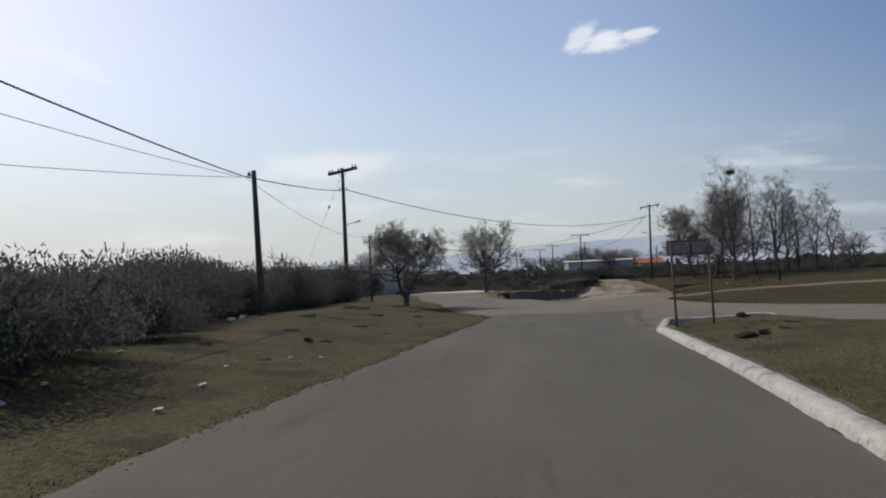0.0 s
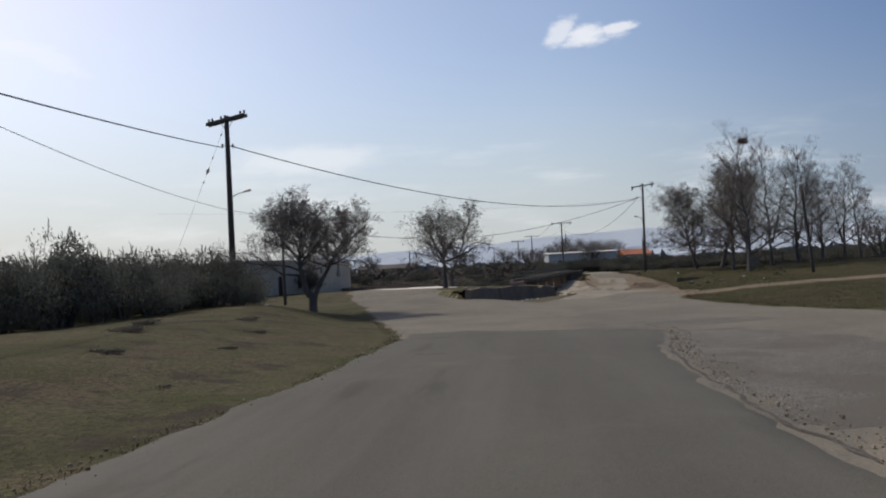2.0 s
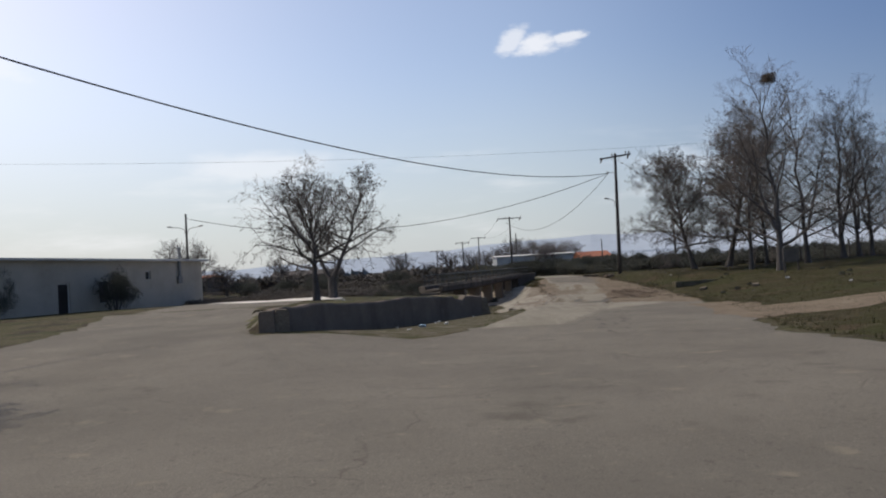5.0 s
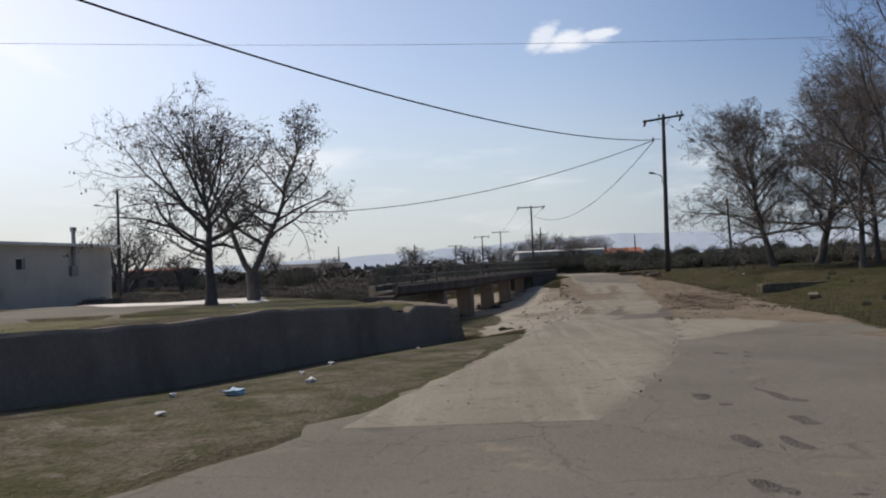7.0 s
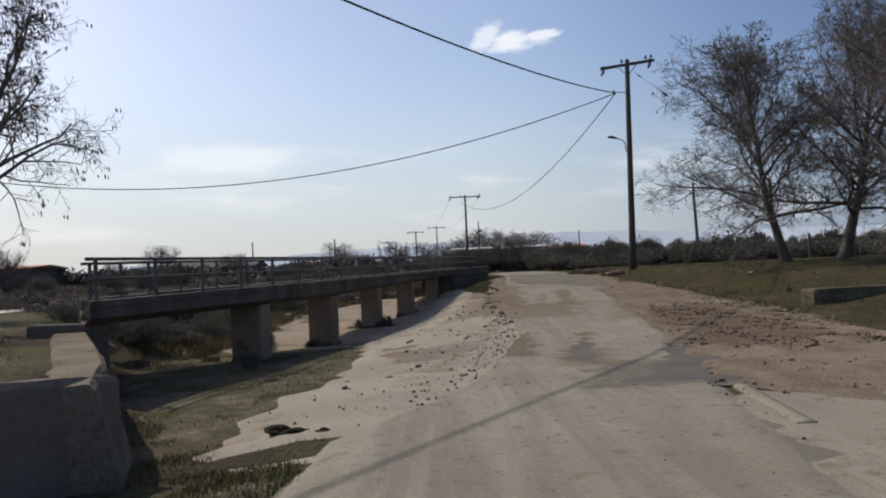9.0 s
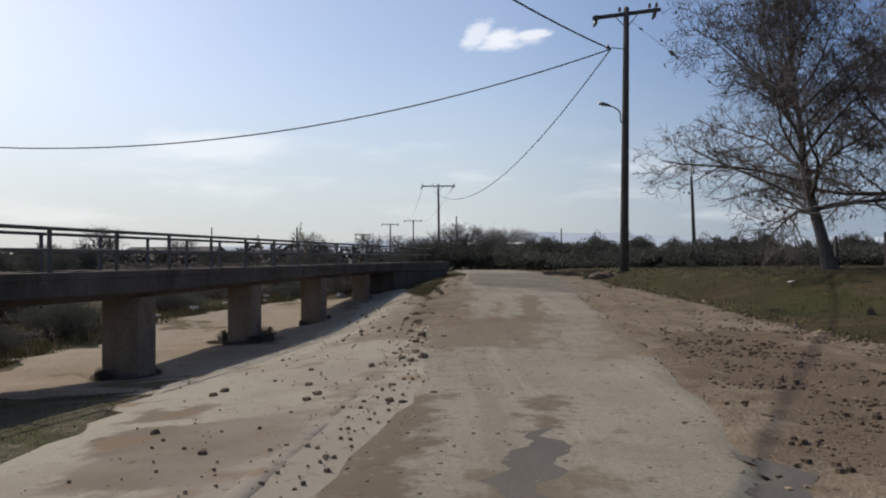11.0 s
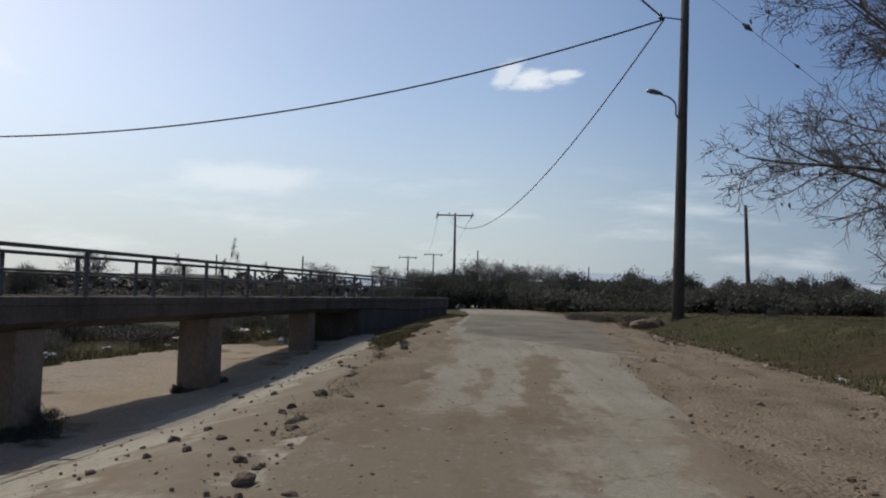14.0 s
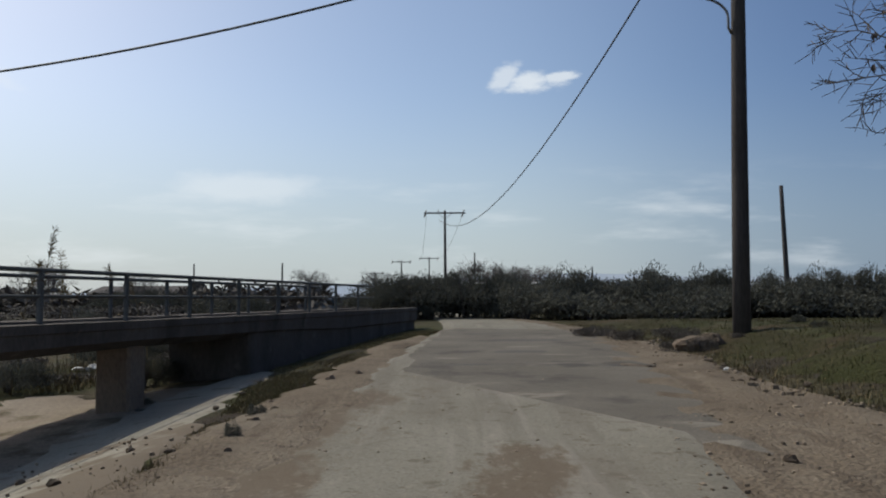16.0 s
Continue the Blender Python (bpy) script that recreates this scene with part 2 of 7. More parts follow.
FIELD_BLADE = material("field_grass_blades", [(0.28, (0.045, 0.044, 0.020)), (0.5, (0.062, 0.060, 0.026)), (0.75, (0.108, 0.085, 0.050))], 0.85, 0.35, 6, 20, 0.2, 0.0, island=0.35, spec=0.05)
ASPHALT = material("asphalt", [(0.3, (0.078, 0.075, 0.066)), (0.7, (0.101, 0.098, 0.084))], 0.85, 0.5, 6, 160, 0.3, 0.5, 220, 0.006, stretch=(1, 0.25, 1),
                   extra=several(stains((0.051, 0.050, 0.047), 40.0, 0.58, 0.66, 31.0, 0.5), stains((0.141, 0.136, 0.124), 50.0, 0.61, 0.68, 37.0, 0.45), stains((0.119, 0.113, 0.104), 0.30, 0.5, 0.64, 45.0, 0.5, (1.6, 0.12, 1)), cracks((0.041, 0.040, 0.034), 0.5, 0.008, 0.55, 0.65, 0.2, 2.0), stains((0.056, 0.055, 0.047), 1.3, 0.56, 0.72, 2.0, 0.6, (1, 0.15, 1)), stains((0.134, 0.127, 0.105), 0.5, 0.55, 0.75, 6.0, 0.5)), spec=0.08)
OLD_ASPHALT = material("worn_asphalt", [(0.3, (0.126, 0.115, 0.096)), (0.7, (0.172, 0.158, 0.132))], 0.88, 0.4, 7, 120, 0.38, 0.6, 160, 0.01,
                       extra=several(stains((0.064, 0.057, 0.048), 38.0, 0.57, 0.64, 31.0, 0.5), stains((0.290, 0.268, 0.228), 46.0, 0.59, 0.66, 37.0, 0.6), stains((0.104, 0.096, 0.082), 0.16, 0.50, 0.66, 43.0, 0.6, (1, 0.5, 1)), cracks((0.064, 0.055, 0.044), 0.8, 0.012, 0.46, 0.58, 0.5, 5.0), stains((0.070, 0.064, 0.053), 9.0, 0.60, 0.66, 2.0, 0.45), stains((0.090, 0.082, 0.066), 0.7, 0.58, 0.72, 4.0, 0.7), stains((0.235, 0.204, 0.156), 1.6, 0.6, 0.72, 7.0, 0.6)), spec=0.08)
CONCRETE = material("road_concrete", [(0.25, (0.178, 0.163, 0.127)), (0.55, (0.225, 0.209, 0.167)), (0.8, (0.257, 0.240, 0.196))], 0.85, 0.6, 8, 45, 0.14, 0.5, 90, 0.01,
                    extra=several(stains((0.098, 0.088, 0.074), 34.0, 0.55, 0.63, 31.0, 0.5), stains((0.323, 0.310, 0.284), 42.0, 0.60, 0.66, 35.0, 0.5), cracks((0.061, 0.049, 0.036), 0.45, 0.008, 0.5, 0.6, 0.4, 7.0), stains((0.098, 0.075, 0.051), 5.0, 0.58, 0.64, 12.0, 0.5), stains((0.150, 0.124, 0.094), 0.75, 0.56, 0.70, 1.5, 0.4), stains((0.150, 0.132, 0.106), 1.6, 0.50, 0.66, 5.0, 0.5, (1.7, 0.09, 1)), stains((0.290, 0.266, 0.224), 2.3, 0.54, 0.68, 15.0, 0.4, (1.7, 0.08, 1)),
                                  mud_field((0.122, 0.094, 0.066), 7.4, 9.9, 86.4, 91.4, 0.9, 3.4, 0.45, 0.66, 0.72, (1, 0.5, 1)),
                                  mud_field((0.136, 0.104, 0.072), 7.6, 8.75, 89.5, 99.0, 0.5, 2.6, 0.40, 0.58, 0.85, (1, 0.45, 1), 0.11),
                                  mud_field((0.128, 0.096, 0.065), 9.75, 10.35, 90.5, 96.4, 0.35, 4.5, 0.46, 0.62, 0.8, (1, 0.35, 1), 0.12),
                                  mud_field((0.128, 0.096, 0.065), 9.0, 9.35, 90.0, 94.6, 0.30, 4.5, 0.48, 0.64, 0.7, (1, 0.35, 1), 0.12),
                                  mud_field((0.150, 0.112, 0.075), 10.3, 11.4, 85.6, 91.0, 0.6, 3.4, 0.46, 0.64, 0.7, (1, 0.5, 1)),
                                  mud_field((0.104, 0.080, 0.056), 6.9, 7.7, 80.4, 83.4, 0.35, 2.2, 0.42, 0.58, 0.80, slope=0.1),
                                  mud_field((0.104, 0.080, 0.056), 8.45, 8.85, 81.9, 83.3, 0.3, 3.0, 0.48, 0.62, 0.75, slope=0.1),
                                  mud_field((0.095, 0.086, 0.074), 7.85, 9.15, 76.8, 79.2, 0.45, 1.8, 0.44, 0.60, 0.75),
                                  mud_field((0.128, 0.100, 0.070), 7.8, 8.6, 79.0, 81.0, 0.35, 2.2, 0.44, 0.60, 0.75, slope=0.1),
                                  stains((0.090, 0.072, 0.054), 24.0, 0.60, 0.68, 3.0, 0.35), stains((0.317, 0.285, 0.228), 11.0, 0.58, 0.68, 6.0, 0.35)), spec=0.08)
APRON = material("apron_concrete", [(0.25, (0.250, 0.229, 0.183)), (0.75, (0.312, 0.293, 0.242))], 0.85, 0.5, 8, 40, 0.12, 0.5, 70, 0.012,
                 extra=several(mud_field((0.125, 0.100, 0.075), 5.2, 6.6, 80.8, 82.9, 0.45, 1.5, 0.42, 0.58, 0.85, slope=0.05), mud_field((0.120, 0.094, 0.070), 4.9, 5.7, 83.1, 84.0, 0.3, 2.6, 0.46, 0.60, 0.8, slope=0.0), mud_field((0.15, 0.115, 0.085), 6.35, 7.45, 78.5, 88.5, 0.6, 2.6, 0.58, 0.78, 0.75, slope=0.2), mud_field((0.132, 0.102, 0.072), 6.7, 8.3, 88.0, 99.0, 0.7, 2.0, 0.46, 0.64, 0.85, slope=0.1), stains((0.137, 0.117, 0.094), 22.0, 0.58, 0.66, 31.0, 0.5), stains((0.210, 0.185, 0.154), 0.35, 0.48, 0.62, 41.0, 0.6), stains((0.137, 0.102, 0.068), 8.0, 0.60, 0.66, 14.0, 0.6), stains((0.169, 0.121, 0.076), 1.1, 0.57, 0.66, 8.0, 0.7), stains((0.117, 0.083, 0.054), 6.0, 0.64, 0.72, 4.0, 0.7)), spec=0.08)
DIRT = material("dirt", [(0.25, (0.128, 0.101, 0.073)), (0.55, (0.172, 0.140, 0.103)), (0.8, (0.212, 0.176, 0.134))], 0.95, 0.9, 8, 30, 0.3, 0.8, 26, 0.04,
                extra=several(stains((0.210, 0.178, 0.136), 0.5, 0.52, 0.64, 17.0, 0.6), mud_field((0.104, 0.077, 0.055), 10.5, 12.9, 80.6, 88.4, 0.9, 2.2, 0.44, 0.62, 0.75, (1, 0.6, 1), 0.12), stains((0.084, 0.065, 0.049), 11.0, 0.58, 0.66, 23.0, 0.6), stains((0.090, 0.068, 0.049), 2.5, 0.55, 0.7, 3.0, 0.6), stains((0.098, 0.075, 0.054), 1.6, 0.54, 0.64, 33.0, 0.5, (1.8, 0.25, 1))), spec=0.08)
COARSE = material("bare_aggregate", [(0.3, (0.130, 0.123, 0.109)), (0.7, (0.188, 0.180, 0.161))], 0.92, 0.5, 7, 70, 0.5, 1.0, 60, 0.03, spec=0.06,
                  extra=several(stains((0.052, 0.048, 0.042), 40.0, 0.52, 0.58, 3.0, 0.8), stains((0.400, 0.380, 0.340), 48.0, 0.58, 0.63, 8.0, 0.85), stains((0.330, 0.310, 0.275), 22.0, 0.62, 0.67, 11.0, 0.7), stains((0.130, 0.120, 0.104), 0.5, 0.50, 0.60, 15.0, 0.85)))
SAND = material("pale_sand", [(0.25, (0.136, 0.108, 0.078)), (0.55, (0.190, 0.156, 0.116)), (0.8, (0.245, 0.206, 0.158))], 0.95, 1.1, 8, 30, 0.3, 0.8, 30, 0.03,
                extra=several(stains((0.090, 0.070, 0.050), 2.6, 0.50, 0.62, 3.0, 0.7), stains((0.075, 0.060, 0.046), 9.0, 0.56, 0.65, 23.0, 0.6)), spec=0.06)
PATCH = material("dark_patch", [(0.3, (0.092, 0.084, 0.076)), (0.7, (0.128, 0.117, 0.104))], 0.85, 1.0, 6, 90, 0.3, 0.6, 120, 0.01, spec=0.08)
PIT = material("broken_asphalt", [(0.3, (0.069, 0.062, 0.056)), (0.7, (0.112, 0.104, 0.092))], 0.92, 3.0, 6, 40, 0.35, 1.0, 40, 0.03, spec=0.08)
BED = material("river_bed", [(0.25, (0.188, 0.149, 0.110)), (0.55, (0.251, 0.212, 0.166)), (0.8, (0.297, 0.256, 0.205))], 0.9, 0.5, 8, 20, 0.2, 0.8, 25, 0.03,
               extra=stains((0.084, 0.067, 0.035), 0.5, 0.54, 0.62, 6.0, 0.85), spec=0.08)
WHITE_KERB = material("whitewashed_concrete", [(0.2, (0.275, 0.268, 0.252)), (0.5, (0.395, 0.390, 0.372))], 0.85, 2.2, 8, 30, 0.14, 0.9, 26, 0.02, spec=0.1,
                      extra=several(stains((0.170, 0.152, 0.128), 1.6, 0.52, 0.66, 2.0, 0.75), stains((0.215, 0.190, 0.155), 7.0, 0.56, 0.68, 5.0, 0.6), stains((0.110, 0.098, 0.082), 12.0, 0.62, 0.68, 9.0, 0.7)))
WALL = material("weathered_wall", [(0.25, (0.126, 0.105, 0.088)), (0.55, (0.167, 0.139, 0.115)), (0.8, (0.210, 0.176, 0.146))], 0.92, 0.8, 8, 18, 0.12, 0.5, 9, 0.02, stretch=(1, 1, 0.8),
                extra=several(stains((0.092, 0.076, 0.064), 0.7, 0.50, 0.68, 3.0, 0.65, (1, 1, 0.5)), stains((0.262, 0.218, 0.176), 1.6, 0.58, 0.74, 7.0, 0.4)), spec=0.08)
WALL_TOP = material("weathered_coping", [(0.25, (0.131, 0.108, 0.083)), (0.75, (0.202, 0.171, 0.134))], 0.92, 1.4, 8, 25, 0.25, 0.8, 22, 0.04, extra=stains((0.061, 0.053, 0.030), 2.0, 0.56, 0.66, 3.0, 0.7), spec=0.08)
BRIDGE = material("bridge_concrete", [(0.25, (0.078, 0.068, 0.060)), (0.6, (0.110, 0.096, 0.085)), (0.85, (0.160, 0.141, 0.124))], 0.9, 1.3, 8, 30, 0.18, 0.6, 30, 0.015, stretch=(1, 1, 0.4),
                  extra=several(stains((0.050, 0.044, 0.039), 1.2, 0.52, 0.68, 5.0, 0.7, (1, 1, 0.3)), stains((0.195, 0.168, 0.142), 2.5, 0.60, 0.72, 8.0, 0.5)), spec=0.08)
PIER = material("pier_concrete", [(0.25, (0.164, 0.122, 0.090)), (0.7, (0.246, 0.198, 0.156))], 0.9, 1.5, 8, 30, 0.18, 0.6, 30, 0.015, stretch=(1, 1, 0.5), extra=stains((0.082, 0.065, 0.051), 1.4, 0.55, 0.68, 5.0, 0.7), spec=0.08)
RAIL = material("rail_paint", [(0.3, (0.080, 0.083, 0.080)), (0.7, (0.119, 0.122, 0.118))], 0.8, 4, 6, 60, 0.2, 0.3, 80, 0.004, metal=0.0, extra=stains((0.068, 0.038, 0.018), 6.0, 0.58, 0.68, 3.0, 0.8), spec=0.15)
POLE = material("creosoted_wood", [(0.25, (0.050, 0.044, 0.042)), (0.75, (0.105, 0.094, 0.086))], 0.9, 5, 7, 70, 0.3, 0.8, 40, 0.01, stretch=(1, 1, 0.08), per_object=0.2, spec=0.1)
METAL = material("galvanised_steel", [(0.3, (0.20, 0.20, 0.20)), (0.7, (0.30, 0.30, 0.30))], 0.5, 6, 5, 50, 0.2, 0.2, 60, 0.003, metal=0.7)
CABLE = material("black_cable", [(0.3, (0.02, 0.02, 0.02)), (0.7, (0.035, 0.035, 0.035))], 0.6, 4, 2, 50, 0.1, 0.0)
CERAMIC = material("insulator_ceramic", [(0.3, (0.07, 0.04, 0.03)), (0.7, (0.11, 0.07, 0.05))], 0.3, 4, 2, 50, 0.1, 0.0, spec=0.5)
BARK = material("bark", [(0.25, (0.066, 0.060, 0.057)), (0.55, (0.108, 0.099, 0.094)), (0.8, (0.165, 0.152, 0.144))], 0.95, 4, 8, 40, 0.3, 1.0, 20, 0.03, stretch=(1, 1, 0.3), per_object=0.15, spec=0.08)
TWIG = material("twigs", [(0.3, (0.130, 0.112, 0.102)), (0.7, (0.190, 0.165, 0.150))], 0.9, 2, 5, 30, 0.2, 0.0, per_object=0.15, spec=0.05)
POD = material("dry_pods", [(0.3, (0.070, 0.052, 0.040)), (0.7, (0.120, 0.090, 0.068))], 0.8, 3, 3, 20, 0.2, 0.0, island=0.3)
OLIVE = material("olive_leaves", [(0.3, (0.094, 0.100, 0.086)), (0.7, (0.140, 0.146, 0.127))], 0.9, 1.2, 4, 20, 0.2, 0.0, island=0.15, per_object=0.10, spec=0.03, thin=0.35)
DARK_LEAF = material("dark_leaves", [(0.3, (0.088, 0.090, 0.076)), (0.7, (0.122, 0.122, 0.102))], 0.95, 0.8, 4, 20, 0.12, 0.0, island=0.05, per_object=0.18, spec=0.0, thin=0.25)
SCRUB = material("dry_scrub", [(0.3, (0.092, 0.080, 0.068)), (0.7, (0.138, 0.120, 0.100))], 0.9, 1.5, 4, 20, 0.2, 0.0, island=0.10, per_object=0.2)
BLADE = material("grass_blades", [(0.28, (0.090, 0.084, 0.036)), (0.5, (0.130, 0.120, 0.050)), (0.75, (0.220, 0.170, 0.100))], 0.85, 0.35, 6, 20, 0.2, 0.0, island=0.35, spec=0.05)
STRAW = material("dry_grass_blades", [(0.25, (0.102, 0.079, 0.038)), (0.7, (0.228, 0.180, 0.102))], 0.85, 0.6, 6, 20, 0.2, 0.0, island=0.35, spec=0.1)
PLASTER = material("white_render", [(0.25, (0.357, 0.327, 0.271)), (0.6, (0.457, 0.422, 0.356))], 0.9, 0.6, 7, 20, 0.06, 0.4, 40, 0.008, extra=several(stains((0.243, 0.211, 0.166), 0.9, 0.55, 0.72, 3.0, 0.6, (1, 1, 0.4)), stains((0.179, 0.156, 0.123), 3.0, 0.62, 0.72, 6.0, 0.4)))
ROOF = material("pale_roof_sheet", [(0.3, (0.50, 0.49, 0.47)), (0.7, (0.62, 0.61, 0.58))], 0.7, 1.0, 6, 30, 0.1, 0.3, 30, 0.01, extra=stains((0.3, 0.28, 0.25), 1.2, 0.56, 0.7, 3.0, 0.6))
TILE = material("red_roof_tile", [(0.3, (0.30, 0.11, 0.065)), (0.7, (0.42, 0.17, 0.10))], 0.85, 2, 6, 10, 0.25, 0.6, 12, 0.03)
DARK_GAP = material("dark_opening", [(0.3, (0.015, 0.015, 0.016)), (0.7, (0.03, 0.03, 0.032))], 0.4, 2, 3, 20, 0.1, 0.0)
SHED = material("grey_sheet_wall", [(0.3, (0.30, 0.32, 0.34)), (0.7, (0.40, 0.42, 0.44))], 0.7, 0.5, 5, 8, 0.1, 0.2, 20, 0.01)
SIGN_BACK = material("sign_back_sheet", [(0.3, (0.205, 0.190, 0.172)), (0.7, (0.270, 0.250, 0.232))], 0.6, 2.0, 6, 30, 0.1, 0.2, 30, 0.004, metal=0.2, extra=stains((0.091, 0.070, 0.056), 3.0, 0.58, 0.7, 3.0, 0.6))
RUST = material("rusty_post", [(0.3, (0.09, 0.07, 0.055)), (0.7, (0.16, 0.12, 0.09))], 0.8, 8, 6, 50, 0.25, 0.4, 60, 0.004)
LANE = material("patched_lane_asphalt", [(0.3, (0.122, 0.109, 0.090)), (0.7, (0.172, 0.155, 0.129))], 0.9, 0.5, 7, 60, 0.25, 0.6, 120, 0.01, spec=0.08, extra=several(stains((0.082, 0.075, 0.066), 0.9, 0.53, 0.64, 4.0, 0.75), stains((0.262, 0.236, 0.192), 1.3, 0.59, 0.67, 7.0, 0.7, (0.6, 1.6, 1)), stains((0.083, 0.073, 0.060), 30.0, 0.58, 0.65, 9.0, 0.5)))
CLUMP = material("dark_turf", [(0.3, (0.045, 0.040, 0.028)), (0.7, (0.085, 0.074, 0.052))], 0.95, 4, 6, 40, 0.4, 1.0, 30, 0.05, spec=0.05)
VERGE = material("worn_verge_soil", [(0.3, (0.120, 0.103, 0.080)), (0.5, (0.088, 0.081, 0.052)), (0.7, (0.170, 0.146, 0.116))], 0.95, 0.9, 8, 16, 0.35, 1.0, 18, 0.05, spec=0.06, extra=several(stains((0.052, 0.054, 0.022), 1.2, 0.48, 0.60, 5.0, 0.8), stains((0.161, 0.140, 0.116), 3.0, 0.58, 0.68, 9.0, 0.6), stains((0.042, 0.039, 0.024), 7.0, 0.56, 0.66, 15.0, 0.6)))
GRAVEL = material("mud_crumbs", [(0.3, (0.125, 0.096, 0.070)), (0.7, (0.300, 0.246, 0.180))], 0.95, 3, 6, 40, 0.3, 0.5, 60, 0.01, island=0.45, spec=0.08)
CRUMB = material("dark_mud_crumbs", [(0.3, (0.075, 0.056, 0.040)), (0.7, (0.150, 0.117, 0.086))], 0.95, 3, 6, 40, 0.3, 0.5, 60, 0.01, island=0.35, spec=0.05)
PALE_SLAB = material("pale_concrete", [(0.3, (0.546, 0.520, 0.481)), (0.7, (0.676, 0.650, 0.598))], 0.9, 0.5, 7, 30, 0.12, 0.4, 50, 0.01, spec=0.1, extra=stains((0.338, 0.299, 0.247), 0.8, 0.56, 0.7, 3.0, 0.6))
LITTER = material("white_plastic", [(0.3, (0.475, 0.475, 0.461)), (0.7, (0.562, 0.562, 0.547))], 0.5, 3, 4, 20, 0.1, 0.2, 20, 0.01)
LITTER_BLUE = material("blue_plastic", [(0.3, (0.30, 0.45, 0.60)), (0.7, (0.42, 0.56, 0.70))], 0.5, 3, 4, 20, 0.1, 0.2, 20, 0.01)
STONE = material("muddy_stone", [(0.3, (0.130, 0.098, 0.070)), (0.7, (0.235, 0.182, 0.132))], 0.95, 5, 7, 40, 0.3, 0.8, 30, 0.02, per_object=0.35)
# blue haze of distance is mixed into the trees' base colour
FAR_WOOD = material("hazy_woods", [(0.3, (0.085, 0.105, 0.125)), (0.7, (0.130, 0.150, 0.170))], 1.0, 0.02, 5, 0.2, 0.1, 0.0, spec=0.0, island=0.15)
# pale blue airlight over the mountains is painted as their base colour
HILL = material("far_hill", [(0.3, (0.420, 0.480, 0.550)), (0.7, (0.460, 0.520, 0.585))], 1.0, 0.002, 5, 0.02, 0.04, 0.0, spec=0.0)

# ---- shape of the land ----
def table(y, rows):
    """Straight lines between rows of (y, value)."""
    if y <= rows[0][0]:
        return rows[0][1]
    for (a, p), (b, q) in zip(rows, rows[1:]):
        if y <= b:
            return p + (q - p) * (y - a) / (b - a)
    return rows[-1][1]


def smooth(v, a, b):
    t = min(1.0, max(0.0, (v - a) / (b - a)))
    return t * t * (3 - 2 * t)


def mix(a, b, t):
    return a + (b - a) * t


def wobble(x, y, size, seed=0.0):
    return noise.noise(Vector((x / size + seed, y / size - seed, seed * 0.37)))


ROAD_Z = [(-80, 0.6), (-20, 0.15), (0, 0.0), (12, -0.13), (24, -0.33), (33, -0.41), (45, -0.66), (55, -0.76), (66, -0.79), (77, -0.90), (80, -0.92), (85, -0.79), (91, -0.62), (97, -0.36), (105, -0.05), (115, 0.15), (140, 0.35), (200, 0.2), (400, -2), (3000, -30)]
LEFT_EDGE = [(-40, -4.6), (0, -3.5), (5, -3.35), (9, -3.2), (14, -2.85), (18, -2.8), (23, -2.6), (27, -2.25), (30, -2.12), (33.6, -2.05), (36.7, -2.35), (39, -2.9), (43, -3.8), (51, -5.6), (64, -9.0), (78, -12.5), (92, -14.4), (115, -17.0)]
KERB_X = [(-40, 1.3), (0, 1.92), (5.3, 2.13), (7.7, 2.30), (10.5, 2.46), (13, 2.56), (16, 2.68), (18.5, 2.84), (20.2, 3.02)]
WALL_BASE = [(58.5, -0.34), (61, -0.51), (63.4, -0.70), (66, -0.90), (68.3, -0.98), (75, -1.06)]
WALL_TOP_Z = [(58.5, 0.17), (61, 0.19), (63, 0.10), (66, -0.02), (68.5, 0.04), (71, -0.06), (75, -0.27)]
BANK_X = [(75, 3.55), (79, 1.3), (84, -1.5), (90, -4.5), (97, -8), (110, -14)]
SLAB_L = [(62, 2.9), (64, 3.4), (68, 4.25), (72, 4.9), (75, 5.2), (77.5, 6.2), (80, 6.8), (84, 7.5), (88, 7.55), (95, 7.95), (99, 8.4), (103.6, 8.9), (112, 9.6), (120, 9.4), (130, 7.8), (145, 3.0)]
SLAB_R = [(62, 5.5), (66.4, 7.05), (72, 8.3), (76.6, 9.1), (81.2, 9.86), (84.3, 10.45), (86.6, 10.85), (95, 11.6), (99, 12.1), (105, 12.9), (112, 12.9), (120, 12.2), (130, 10.6), (145, 6.6)]
APRON_L = [(74.4, 4.6), (75.2, 4.0), (78, 3.95), (80, 4.5), (83.6, 4.45), (86, 4.25), (89, 4.8), (93, 5.25), (98, 5.75), (103, 6.2), (107, 6.6)]
FIELD_X = [(30, 13.2), (36, 11.1), (42, 10.2), (45, 9.75), (51, 9.35), (57, 9.15), (62, 10.3), (68, 11.3), (72, 11.9), (76, 12.6), (80, 13.1), (84, 13.5), (87, 13.7), (94, 13.9), (100, 13.5), (108, 13.7), (114, 13.2), (122, 12.6)]
FOOT_Z = [(75, -1.05), (86, -1.10), (93, -1.06), (96, -0.93), (98, -0.78), (100, -0.60), (102, -0.47), (104, -0.40), (108, -0.34), (130, -0.2)]
LEFT_Z = [(40, -0.45), (50, -0.42), (58, -0.36), (66, -0.30), (75, -0.12), (86, -0.05), (97, -0.42), (115, -0.7), (150, -0.8)]


def wall_x(y):
    u = (y - 58.5) / 16
    return -1.5 + 5.2 * u - u * (1 - u) * (4.64 - 2.0 * (1 - 2 * u))


